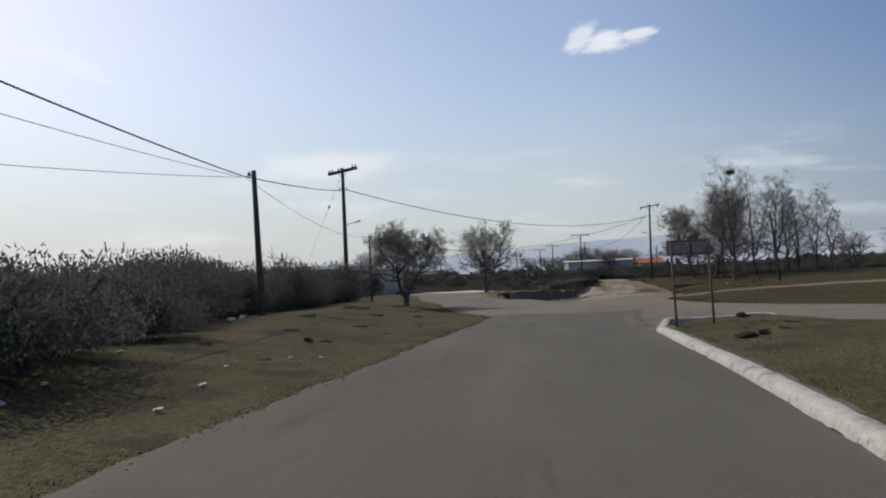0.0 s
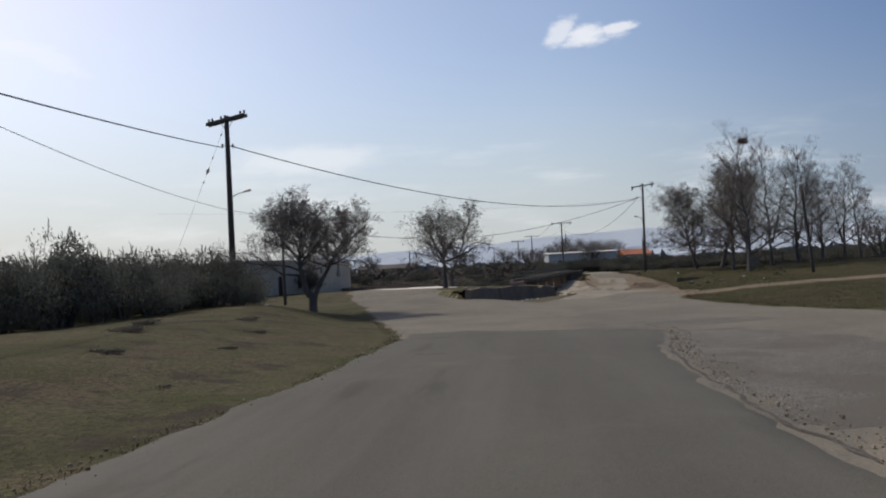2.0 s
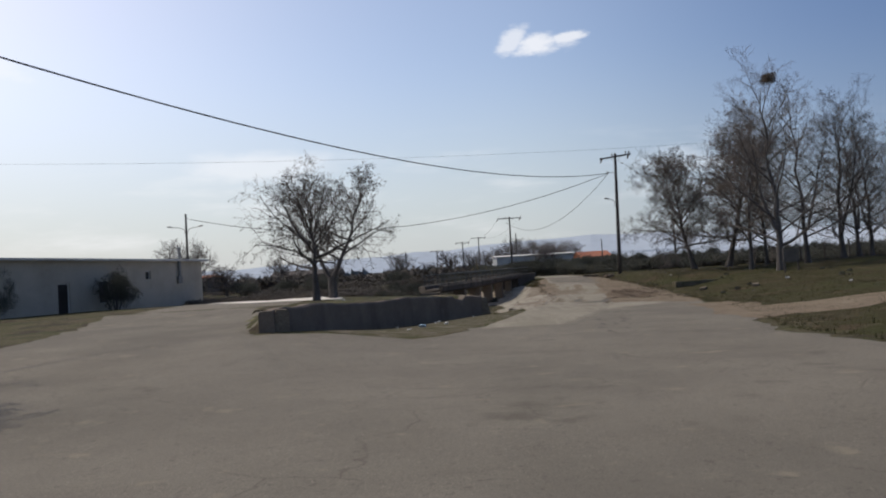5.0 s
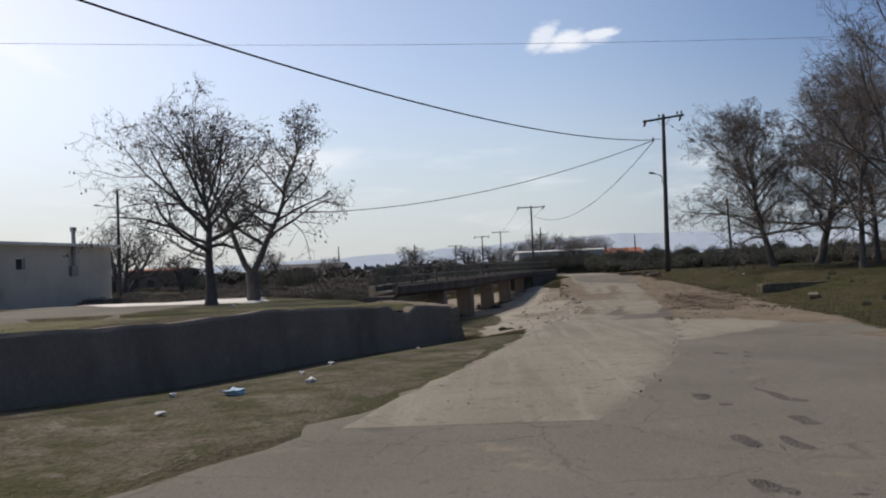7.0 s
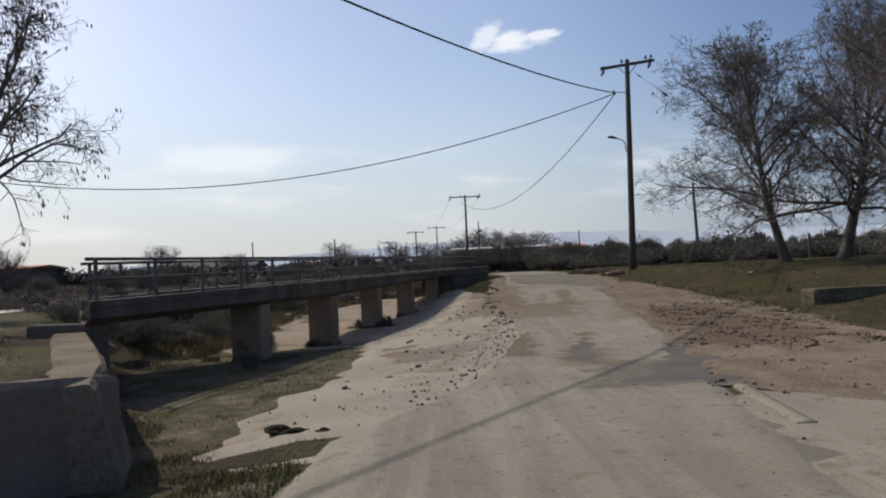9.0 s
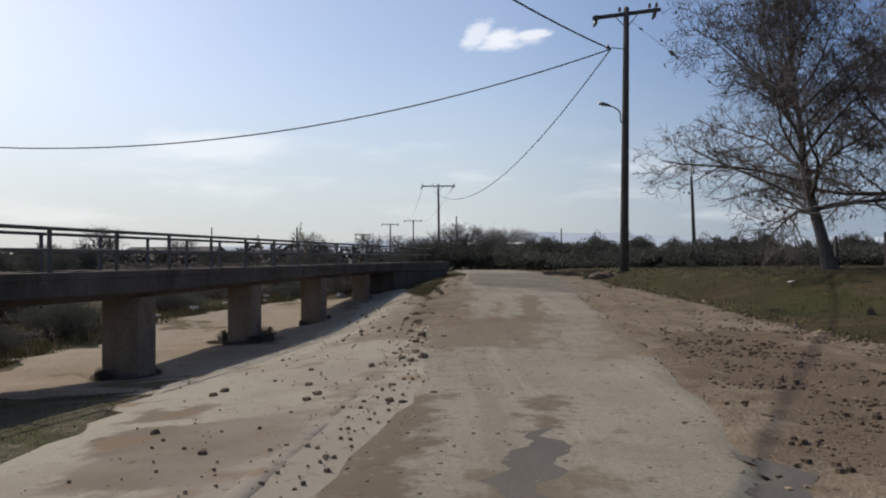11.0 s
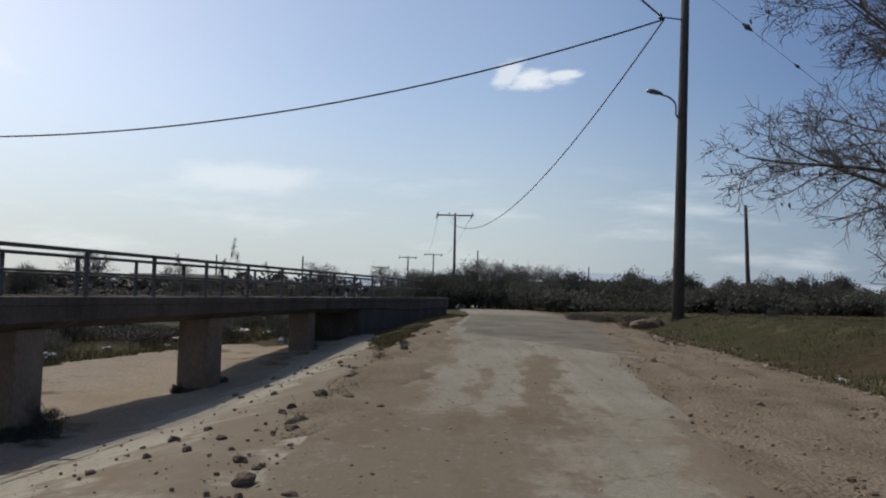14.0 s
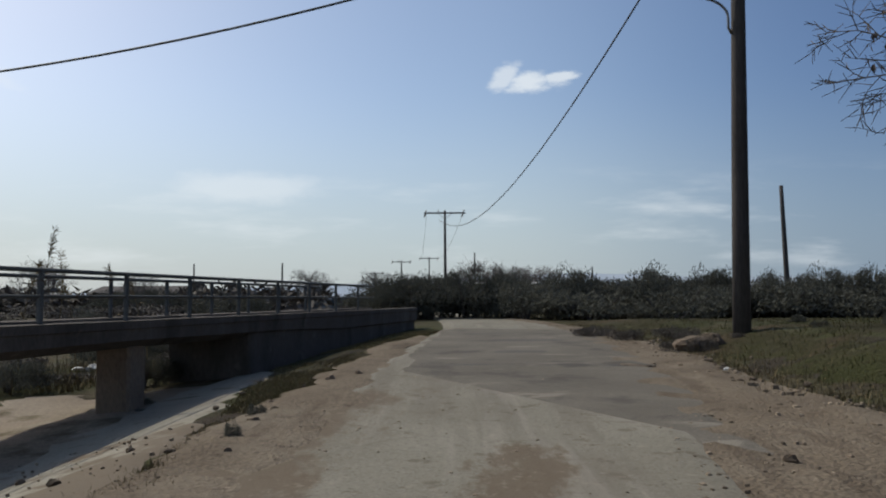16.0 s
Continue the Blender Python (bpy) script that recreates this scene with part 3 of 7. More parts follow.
def ground_z(x, y):
    road = table(y, ROAD_Z)
    z = road
    # bank of grass beside the approach
    if y < 66:
        off = table(y, LEFT_EDGE) - x
        rise = table(y, [(-40, 0.25), (0, 0.30), (12, 0.42), (25, 0.62), (36, 0.66), (44, 0.75), (51, 0.85), (58, 0.55), (66, 0.0)])
        z += rise * smooth(off, 0.0, 5.5) * (1 - 0.45 * smooth(off, 7, 14))
        z += 0.05 * wobble(x, y, 2.2, 4.0) * smooth(off, 0.2, 2)
    # kerbed island
    if y < 24 and x > 2:
        inner = smooth(22.0 + 0.35 * (x - 3) - y, 0, 0.6)
        z = max(z, road + (0.155 * smooth(x, table(y, KERB_X) + 0.12, table(y, KERB_X) + 0.26) + 0.095 * smooth(x, table(y, KERB_X) + 0.3, table(y, KERB_X) + 2.2) * (1 - smooth(x, 6.2, 7.4 if y > 18 else 9.0))) * inner * (1 - smooth(x, table(y, [(-8, 15.2), (8, 10.3), (18.6, 7.4), (20.2, 7.0), (22, 6.2)]), table(y, [(-8, 15.7), (8, 10.8), (18.6, 7.8), (20.2, 7.4), (22, 6.6)]))))
    # west of the junction
    if y > 46:
        west = table(y, LEFT_Z)
        if y < 58.5:
            z = mix(z, max(west, z) if x < -6 else west, smooth(-x, -3.0, 1.5) * smooth(y, 46, 56))
        elif y < 75:
            s = x - wall_x(y)
            front = mix(table(y, WALL_BASE), road, smooth(s, 0.2, 2.2))
            back_line = table(y, [(58.5, -1.5), (62.2, -2.6), (66.5, -3.5), (70, -4.6)])
            top = mix(table(y, WALL_TOP_Z) - 0.03, west, max(smooth(-s, 1.2, 5.0) * (1 - smooth(y, 62, 70)), smooth(back_line - x, 0.0, 0.4) * (1 - smooth(y, 65, 70))))
            z = front if s > -0.5 else (top if s < -0.95 else mix(front, top, (-0.5 - s) / 0.45))
        else:
            s = x - table(y, BANK_X)
            top = mix(-0.15, west, smooth(-s, 2, 9)) if y < 110 else road - 0.4
            weedy = 1 - smooth(y, 82, 87)
            foot = table(y, FOOT_Z)
            bed = foot - 0.10 + 0.12 * weedy + 0.10 * wobble(x, y, 3.0, 8.0) + 0.22 * smooth(-x, -1.5, 6) * smooth(y, 80, 92)
            soft = smooth(y, 78.5, 81.5)
            low = mix(top, bed, smooth(s, mix(-0.95, -0.1, soft), mix(-0.45, 1.3 if y < 84 else mix(1.3, 4.5, smooth(y, 84, 88)), soft)))
            apron, slab = table(y, APRON_L), table(y, SLAB_L)
            low = mix(low, mix(foot, -1.03, weedy), smooth(x, apron - 1.2, apron))
            z = mix(low, road, smooth(x, apron - 0.1, slab) if slab > apron else 1.0)
            north = smooth(y, 100.5, 106.5)
            z = mix(z, mix(road - 0.38 * smooth(slab - x, 0.3, 3.2) * (1 - smooth(y, 108, 122)), road, smooth(x, slab - 0.5, slab)), north)
    # fields to the right
    if y > 26:
        off = x - table(y, FIELD_X)
        lift = table(y, [(26, 0.05), (45, 0.25), (58, 0.35), (75, 0.5), (87, 0.55), (97, 0.55), (105, 0.36), (120, 0.0), (150, 0.0)])
        z += lift * smooth(off, 0.0, mix(6.0, 2.2, smooth(y, 90, 101))) + 0.5 * smooth(off, 6, 14) * smooth(y, 60, 84) * (1 - smooth(y, 90, 106)) + 0.04 * wobble(x, y, 1.7, 2.0) * smooth(off, 0.1, 1.5)
    if x < -14 or x > 18 or y > 112:
        z += 0.25 * wobble(x, y, 40, 6.0) * smooth(max(-14 - x, x - 18, y - 112), 0, 25)
    return z


# ---- building blocks ----
class Soup:
    """Vertices and faces of one mesh."""
    def __init__(self):
        self.v, self.f = [], []

    def add(self, verts, faces):
        n = len(self.v)
        self.v += [tuple(p) for p in verts]
        self.f += [tuple(i + n for i in f) for f in faces]

    def box(self, cx, cy, cz, sx, sy, sz, turn=0.0, bevel=0.0, taper=1.0):
        """A box with chamfered upright edges, its middle at (cx, cy) and its underside at cz."""
        hx, hy, c = sx / 2, sy / 2, min(bevel, sx / 3, sy / 3)
        ring = [(hx - c, -hy), (hx, -hy + c), (hx, hy - c), (hx - c, hy), (-hx + c, hy), (-hx, hy - c), (-hx, -hy + c), (-hx + c, -hy)] if c else [(hx, -hy), (hx, hy), (-hx, hy), (-hx, -hy)]
        ca, sa, k, verts = math.cos(turn), math.sin(turn), len(ring), []
        levels = [(0, 1.0), (sz, taper)] if not c else [(0, 1.0), (sz - c, taper), (sz, taper * (1 - 1.2 * c / max(sx, sy)))]
        for h, t in levels:
            verts += [(cx + (x * ca - y * sa) * t, cy + (x * sa + y * ca) * t, cz + h) for x, y in ring]
        faces = [tuple(reversed(range(k))), tuple(range(k * (len(levels) - 1), k * len(levels)))]
        for r in range(len(levels) - 1):
            faces += [(r * k + i, r * k + (i + 1) % k, (r + 1) * k + (i + 1) % k, (r + 1) * k + i) for i in range(k)]
        self.add(verts, faces)

    def tube(self, points, radii, sides=6, cap=True):
        pts = [Vector(p) for p in points]
        verts, n = [], len(pts)
        side = None
        for i, p in enumerate(pts):
            d = (pts[min(i + 1, n - 1)] - pts[max(i - 1, 0)])
            d = d.normalized() if d.length > 1e-9 else Vector((0, 0, 1))
            if side is None:
                side = d.cross(Vector((0.31, 0.95, 0.07))).normalized() if abs(d.y) < 0.9 else d.cross(Vector((1, 0, 0))).normalized()
            side = (side - d * side.dot(d)).normalized()
            other = d.cross(side)
            r = radii[i] if not isinstance(radii, (int, float)) else radii
            for k in range(sides):
                a = 2 * math.pi * k / sides
                verts.append(p + (side * math.cos(a) + other * math.sin(a)) * r)
        faces = [(i * sides + k, i * sides + (k + 1) % sides, (i + 1) * sides + (k + 1) % sides, (i + 1) * sides + k) for i in range(n - 1) for k in range(sides)]
        if cap and sides > 2:
            faces += [tuple(reversed(range(sides))), tuple(range((n - 1) * sides, n * sides))]
        self.add(verts, faces)

    def mesh(self, name, mat=None, shade=False):
        me = bpy.data.meshes.new(name)
        me.from_pydata(self.v, [], self.f)
        if mat:
            me.materials.append(mat)
        if shade:
            me.polygons.foreach_set("use_smooth", [True] * len(me.polygons))
        me.update()
        return me


def part(name, soup, mat, parent=None, label="", shade=False):
    """One mesh object from a soup, under a thing or a part."""
    ob = new(name, soup.mesh(name, mat, shade))
    if parent is not None:
        ob.parent = parent
    return tagged(ob, label)


def thing(name, x, y, z, label, category, group="", turn=0.0):
    """An empty at a thing's base; its parts are built round the origin."""
    ob = new(name)
    ob.matrix_basis = pose(x, y, z, 0, 0, turn)
    ob.empty_display_size = 0.2
    return tagged(ob, label, category, group)


def axis(low, high, step, far_low, far_high, grow=1.18):
    mid = [low + i * step for i in range(int(round((high - low) / step)) + 1)]
    s, v, left = step, low, []
    while v > far_low:
        s *= grow
        v -= s
        left.append(v)
    s, v, right = step, mid[-1], []
    while v < far_high:
        s *= grow
        v += s
        right.append(v)
    return left[::-1] + mid + right


def fine_path(points, step):
    out = []
    for a, b in zip(points, points[1:]):
        n = max(1, int(math.dist(a, b) / step))
        out += [tuple(mix(p, q, i / n) for p, q in zip(a, b)) for i in range(n)]
    return out + [tuple(points[-1])]


# ---- the ground: one sheet to the horizon ----
gx, gy = axis(-14, 17.5, 0.35, -3200, 3200), axis(-3, 114, 0.35, -3000, 4200)
sheet = Soup()
sheet.v = [(x, y, ground_z(x, y)) for y in gy for x in gx]
w = len(gx)
sheet.f = [(r * w + c, r * w + c + 1, (r + 1) * w + c + 1, (r + 1) * w + c) for r in range(len(gy) - 1) for c in range(w - 1)]
ground = part("ground", sheet, GRASS, shade=True)
tagged(ground, "thin winter grass and bare soil beside a country road", "ground", kind="structure")


def ribbon(name, rows, mat, lift, label, category, step=0.45, across=14, ragged=0.25, dip=0.06, seed=1.0, rough=0.0):
    """A paved sheet laid on the land between two edge lines; rows of (left x, left y, right x, right y)."""
    lines = []
    for a, b in zip(rows, rows[1:]):
        n = max(1, int(max(math.hypot(b[0] - a[0], b[1] - a[1]), math.hypot(b[2] - a[2], b[3] - a[3])) / step))
        lines += [[mix(a[k], b[k], i / n) for k in range(4)] for i in range(n)]
    lines.append(list(rows[-1]))
    s = Soup()
    last = len(lines) - 1
    for at, (lx, ly, rx, ry) in enumerate(lines):
        wide = math.hypot(rx - lx, ry - ly) or 1
        jl = ragged * (wobble(lx, ly, 0.9, seed) + 0.6 * wobble(lx, ly, 0.3, seed + 5)) / wide
        jr = ragged * (wobble(rx, ry, 0.9, seed + 9) + 0.6 * wobble(rx, ry, 0.3, seed + 14)) / wide
        for i in range(across + 1):
            u = i / across
            e = min(0.5, 0.22 / wide)
            u = 0.0 if i == 0 else 1.0 if i == across else mix(e, 1 - e, (i - 1) / (across - 2))
            u = mix(jl, 1 - jr, u)
            x, y = mix(lx, rx, u), mix(ly, ry, u)
            ends = lift - 0.028 * (1 - smooth(min(at, last - at), 0, 3))
            h = ends + rough * wobble(x, y, 0.5, seed) if 0 < i < across else ends - dip
            s.v.append((x, y, ground_z(x, y) + h))
    k = across + 1
    s.f = [(r * k + c, r * k + c + 1, (r + 1) * k + c + 1, (r + 1) * k + c) for r in range(len(lines) - 1) for c in range(across)]
    return tagged(part(name, s, mat, shade=True), label, category, kind="structure")


def by_y(ys, left, right):
    return [(table(y, left) if isinstance(left, list) else left, y, table(y, right) if isinstance(right, list) else right, y) for y in ys]


MAIN_R = [(y, x + 0.3) for y, x in KERB_X] + [(21.0, 3.02), (24, 3.0), (26.4, 3.08), (28.2, 3.2), (30.5, 3.45), (32.2, 3.82), (33.4, 3.98), (34.6, 3.9)]
ribbon("road", by_y([-70, -40, -10, 0, 5, 10, 15, 18.5, 20.2, 21, 24, 26.4, 28.2, 30.5], LEFT_EDGE, MAIN_R) + [(-1.98, 33.0, 3.82, 32.2), (-1.98, 35.4, 3.98, 33.4), (-2.05, 37.6, 3.7, 34.5)], ASPHALT, 0.040, "grey patched asphalt approach road", "road", step=0.25, ragged=0.12, across=22, dip=0.05)
JUNC_L = [(20.0, 2.0), (22.7, 1.0), (25, -1.0), (33.6, -1.9), (36.7, -2.3), (39, -2.9), (43, -3.8), (51, -5.6), (55.5, -6.6), (57.2, -4.5), (58.0, -1.0), (59.4, 0.9), (60.4, 2.05), (62, 2.75), (64.3, 3.4), (68, 4.2), (72.4, 4.95), (76, 5.6)]
JUNC_R = [(20.0, 3.2), (20.7, 3.45), (21.5, 4.2), (22.35, 5.3), (22.5, 6.2), (22.7, 8.8), (25, 11.5), (31, 13.0), (36, 11.0), (42, 10.2), (45, 9.75), (51, 9.35), (57, 9.15), (62, 10.3), (68, 11.3), (76, 12.6)]
ribbon("road", by_y([20.0, 20.7, 21.5, 22.35, 22.5, 22.7, 25, 28, 31, 33.6, 36, 36.7, 39, 42, 45, 51, 55.5, 57.2, 58, 59.4, 60.4, 62, 64.3, 68, 72.4, 76], JUNC_L, JUNC_R), OLD_ASPHALT, 0.015, "pale worn asphalt of a road junction", "road", across=30, ragged=0.35, seed=3.0)
ribbon("road", [(-5.4, 50.0, 0.5, 52.0), (-7.2, 57.0, -1.6, 57.4), (-9.2, 64.0, -3.3, 64.5), (-10.8, 71, -4.6, 72), (-12.5, 78.0, -5.2, 79.0), (-14.2, 92.0, -6.6, 88.0), (-15.2, 104, -6.8, 96.0), (-17, 125.0, -9, 118.0)], OLD_ASPHALT, 0.024, "pale worn asphalt lane beside a house", "road", across=20, ragged=0.35, seed=5.0)
ribbon("yard", [(-9.0, 82.4, -4.2, 82.9), (-12.4, 87.0, -4.2, 86.0), (-15.0, 94.0, -6.0, 90.0), (-18.6, 104, -7.0, 98.0), (-23.0, 114.0, -9.0, 108.0)], PALE_SLAB, 0.05, "bright pale concrete yard beyond a house", "yard", across=16, ragged=0.4, seed=6.0)
ribbon("road", [(5.2, 24.2, 13.0, 31.2), (6.6, 22.4, 14.2, 28.0), (7.3, 20.6, 15.2, 25), (8.0, 18.0, 16.5, 21), (11, 8.0, 20, 9), (16.0, -8.0, 26, -6), (30, -45, 42, -42)], OLD_ASPHALT, 0.022, "pale asphalt side road", "road", across=16, ragged=0.2, seed=7.0)
ribbon("road", by_y([62.2, 64, 67, 70, 72, 75, 77.5, 80, 84, 88, 95, 99, 103.6, 112, 120, 130, 145], SLAB_L, SLAB_R), CONCRETE, 0.045, "cracked muddy concrete ford slab", "road", across=20, ragged=0.10, seed=11.0)
ribbon("road", by_y([69.6, 71, 72.5, 74, 75.4, 76.6], [(69.6, 7.6), (72, 8.1), (76.6, 8.95)], [(69.6, 8.0), (71, 9.1), (72.5, 10.3), (74, 11.1), (75.4, 11.4), (76.6, 11.2)]), CONCRETE, 0.030, "pale dusty concrete beside a ford slab", "road", step=0.2, across=16, ragged=0.35, dip=0.02, seed=113.0)
ribbon("dirt_verge", by_y([72.6, 73.4, 74.2, 75.2, 76.2, 77, 80, 84, 87, 94, 100, 108, 114, 122], [(72.6, 11.9), (73.4, 11.2), (74.2, 10.7), (75.2, 10.0), (76.2, 9.35), (77, 9.12)] + [(y, x - (0.16 if y < 96 else 0.4)) for y, x in SLAB_R if y > 77], FIELD_X), DIRT, 0.047, "dried brown mud with clods beside the concrete", "dirt", step=0.16, across=30, ragged=0.16, dip=0.025, seed=13.0, rough=0.05)
APRON_R = [(y, x + 0.9) for y, x in SLAB_L if y < 94] + [(94.5, 8.4), (96, 8.0), (98, 7.75), (100.5, 7.35), (104, 6.9)]
ribbon("verge", [(wall_x(y) + 0.02, y, table(y, [(60.0, 1.6), (60.4, 2.05), (62, 2.8), (64.3, 3.45), (68, 4.3), (72.4, 5.0), (74.4, 5.3)]), y) for y in (60.0, 60.4, 62, 64.3, 66, 68, 70, 72.4, 74.4)], VERGE, 0.012, "trodden soil and thin grass at the foot of a wall", "verge", step=0.3, across=12, ragged=0.2, dip=0.03, seed=71.0)
ribbon("verge", by_y([75.4, 76.5, 78, 80, 82, 84, 86], [(75.4, 3.55), (76.5, 3.1), (78, 2.3), (80, 1.3), (82, 0.8), (86, 0.2)], [(y, x + 0.3) for y, x in APRON_L]), VERGE, 0.012, "weedy soil beside a ford", "verge", step=0.3, across=12, ragged=0.5, dip=0.03, seed=73.0)
ribbon("apron", by_y([74.4, 75.2, 76.5, 78, 79, 80, 82, 83.6, 86, 89, 93, 94.5, 96, 98, 100.5, 104], APRON_L, APRON_R), APRON, 0.03, "pale sloping concrete apron of a ford", "apron", step=0.3, across=16, ragged=0.35, seed=17.0)
ribbon("river_bed", by_y([85.5, 87, 90, 94, 98, 100, 102.5], [(85.5, 2.2), (87, 1.2), (90, 0.6), (94, 0.6), (98, 1.2), (100, 2.6), (102.5, 4.0)], [(y, x + 0.9) for y, x in APRON_L]), BED, 0.02, "pale dry silt on a river bed", "river bed", step=0.3, across=18, ragged=0.9, seed=19.0, rough=0.03)
ribbon("dirt_verge", [(9.4, 62.6, 10.4, 60.6), (9.9, 64.6, 11.8, 63.8), (10.2, 66.4, 12.3, 66.2), (10.5, 68.4, 12.4, 68.6), (10.3, 70.2, 12.4, 71.0)], DIRT, 0.030, "pale brown sand washed over an asphalt edge", "dirt", step=0.25, across=12, ragged=0.45, seed=27.0, rough=0.012)
ribbon("sand_bank", by_y([72.4, 74, 76, 80, 83, 86, 88.5], [(72.4, 11.2), (76, 11.9), (80, 12.6), (84, 13.1), (88.5, 13.6)], [(y, x + 0.05) for y, x in FIELD_X]), SAND, 0.055, "pale sand and rubble heaped along a field's edge", "sand", step=0.14, across=14, ragged=0.6, dip=0.07, seed=29.0, rough=0.06)
ribbon("dirt_path", [(9.3, 64.2, 9.0, 60.2), (11.2, 65.4, 11.0, 60.6), (13.2, 64.6, 12.8, 59.9), (15.6, 63.0, 15.0, 59.0), (19, 64.0, 19, 61.0), (24, 66.5, 24, 63.2), (40, 69, 40, 66)], DIRT, 0.03, "pale dirt track across the grass", "path", across=8, ragged=0.5, seed=23.0)
ribbon("worn_strip", [(3.0, 22.2, 4.6, 22.6), (3.0, 24.2, 6.2, 24.4), (3.05, 26.4, 7.0, 26.2), (3.2, 28.2, 7.0, 28.4), (3.4, 30.4, 6.6, 30.6), (3.7, 32.0, 6.0, 32.6), (3.9, 33.6, 5.4, 34.4)], COARSE, 0.026, "rough bare aggregate beside a broken asphalt edge", "road", step=0.2, across=18, ragged=0.5, dip=0.015, seed=91.0, rough=0.012)
ribbon("worn_strip", [(2.6, 34.9, 6.2, 35.4), (2.2, 36.2, 7.2, 36.6), (2.8, 37.6, 7.4, 37.8), (3.6, 38.8, 6.6, 38.9)], COARSE, 0.024, "rough bare aggregate across worn asphalt", "road", step=0.2, across=18, ragged=0.7, dip=0.012, seed=95.0, rough=0.010)
ribbon("lawn", [(max(-9.0, wall_x(min(y, 74.5)) - 7.5), y, (wall_x(y) if y < 74.6 else table(y, BANK_X)) - 0.9, y) for y in (63.5, 65, 67, 69, 71, 73, 74.5, 76, 78, 80, 83, 86)], TURF, 0.014, "thin yellowish turf on a terrace behind a wall", "lawn", step=0.4, across=18, ragged=0.5, dip=0.03, seed=101.0, rough=0.02)
ribbon("field", [(table(y, FIELD_X) + 0.25, y, table(y, FIELD_X) + table(y, [(31, 2), (34, 7), (38, 16), (46, 34), (58, 48), (118, 52)]), y + 3) for y in (31, 34, 38, 42, 46, 50, 54, 58, 62, 66, 70, 74, 78, 82, 86, 90, 94, 98, 102, 106, 110, 114, 118)], FIELD, 0.012, "dull green and brown winter field", "field", step=0.5, across=70, ragged=0.9, dip=0.03, seed=107.0, rough=0.02)
# newer dark patches and worn strips
ribbon("asphalt_patch", [(9.1, 100.9, 11.9, 95.6), (9.15, 103, 12.5, 100.6), (9.5, 108, 12.85, 106), (9.8, 112, 12.8, 111)], LANE, 0.052, "grey repaired asphalt on the lane", "road patch", dip=0.012, step=0.3, across=14, ragged=0.25, seed=37.0)
ribbon("dirt_verge", by_y([89.6, 91, 93, 95, 97, 99, 101, 103.5, 106, 108], [(89.6, 7.55), (93, 7.5), (95, 7.7), (97, 7.85), (99, 8.05), (101.6, 8.25), (105, 8.6), (108, 9.0)], [(89.6, 7.75), (91, 8.2), (93, 8.6), (95, 8.85), (97, 8.9), (100, 9.02), (103.5, 9.15), (108, 9.5)]), DIRT, 0.058, "trodden brown soil between a bank and concrete", "dirt", step=0.14, across=14, ragged=0.28, dip=0.03, seed=17.5, rough=0.03)
ribbon("asphalt_patch", [(8.0, 77.0, 9.15, 76.8), (8.5, 77.8, 9.5, 77.8), (9.1, 79.4, 9.7, 79.3), (9.65, 81.6, 9.95, 81.5)], PATCH, 0.050, "dark grey repair patch on concrete", "road patch", dip=0.012, step=0.15, across=10, ragged=0.5, seed=43.0)
ribbon("asphalt_patch", [(7.9, 79.1, 8.4, 78.8), (7.95, 80.3, 8.6, 80.1), (8.35, 82.3, 8.8, 82.4)], PATCH, 0.050, "dark grey repair patch on concrete", "road patch", dip=0.012, step=0.15, across=8, ragged=0.5, seed=47.0)
for k, (x, y, r) in enumerate(((10.9, 103.5, 0.5), (11.3, 106.0, 0.6), (10.6, 108.5, 0.45), (10.2, 101.6, 0.35))):
    ribbon("asphalt_patch", [(x - r, y - r, x + r, y - r), (x - r * 1.3, y, x + r * 1.2, y), (x - r, y + r, x + r * 0.8, y + r)], PATCH, 0.058, "small dark repair patch on the lane", "road patch", dip=0.012, step=0.12, across=8, ragged=0.4, seed=51.0 + k)
def crack(points, wide, label, seed, lift=0.034):
    """A ragged open crack along a line, its floor a little under the surface round it."""
    line = fine_path([(x, y, 0.0) for x, y in points], 0.12)
    rows = []
    for i, (x, y, _) in enumerate(line):
        a, b = line[max(i - 1, 0)], line[min(i + 1, len(line) - 1)]
        d = math.hypot(b[0] - a[0], b[1] - a[1]) or 1
        nx, ny = -(b[1] - a[1]) / d, (b[0] - a[0]) / d
        j = 0.09 * wobble(x, y, 0.5, seed)
        w_ = wide * (0.25 + 0.9 * abs(wobble(x, y, 0.35, seed + 4))) * min(1.0, 0.15 + min(i, len(line) - 1 - i) / 4)
        rows.append((x + nx * (j + w_), y + ny * (j + w_), x + nx * (j - w_), y + ny * (j - w_)))
    return ribbon("crack", rows, PIT, lift, label, "crack", step=0.12, across=4, ragged=0.0, dip=0.008, seed=seed)


CRACK_LABEL = "open dark crack across worn asphalt"
for k, (line, wide) in enumerate(((((4.0, 32.6), (4.4, 32.1), (4.57, 30.7), (4.76, 29.95), (4.8, 29.0), (4.9, 27.4)), 0.035),
                                  (((-1.9, 34.9), (-1.2, 34.4), (-0.4, 35.0)), 0.05), (((-1.6, 36.9), (-0.9, 36.6), (-0.2, 37.0)), 0.045), (((-1.3, 30.5), (-0.6, 30.3), (-0.1, 30.6)), 0.04),
                                  (((6.0, 45.9), (6.4, 45.6), (6.9, 45.7)), 0.05), (((6.7, 49.6), (7.0, 49.45), (7.3, 49.5)), 0.07),
                                  (((4.1, 57.3), (4.5, 57.2), (4.9, 57.25)), 0.035))):
    crack(line, wide, CRACK_LABEL, 211.0 + 7 * k, 0.046 if 0 < k < 4 else 0.022)
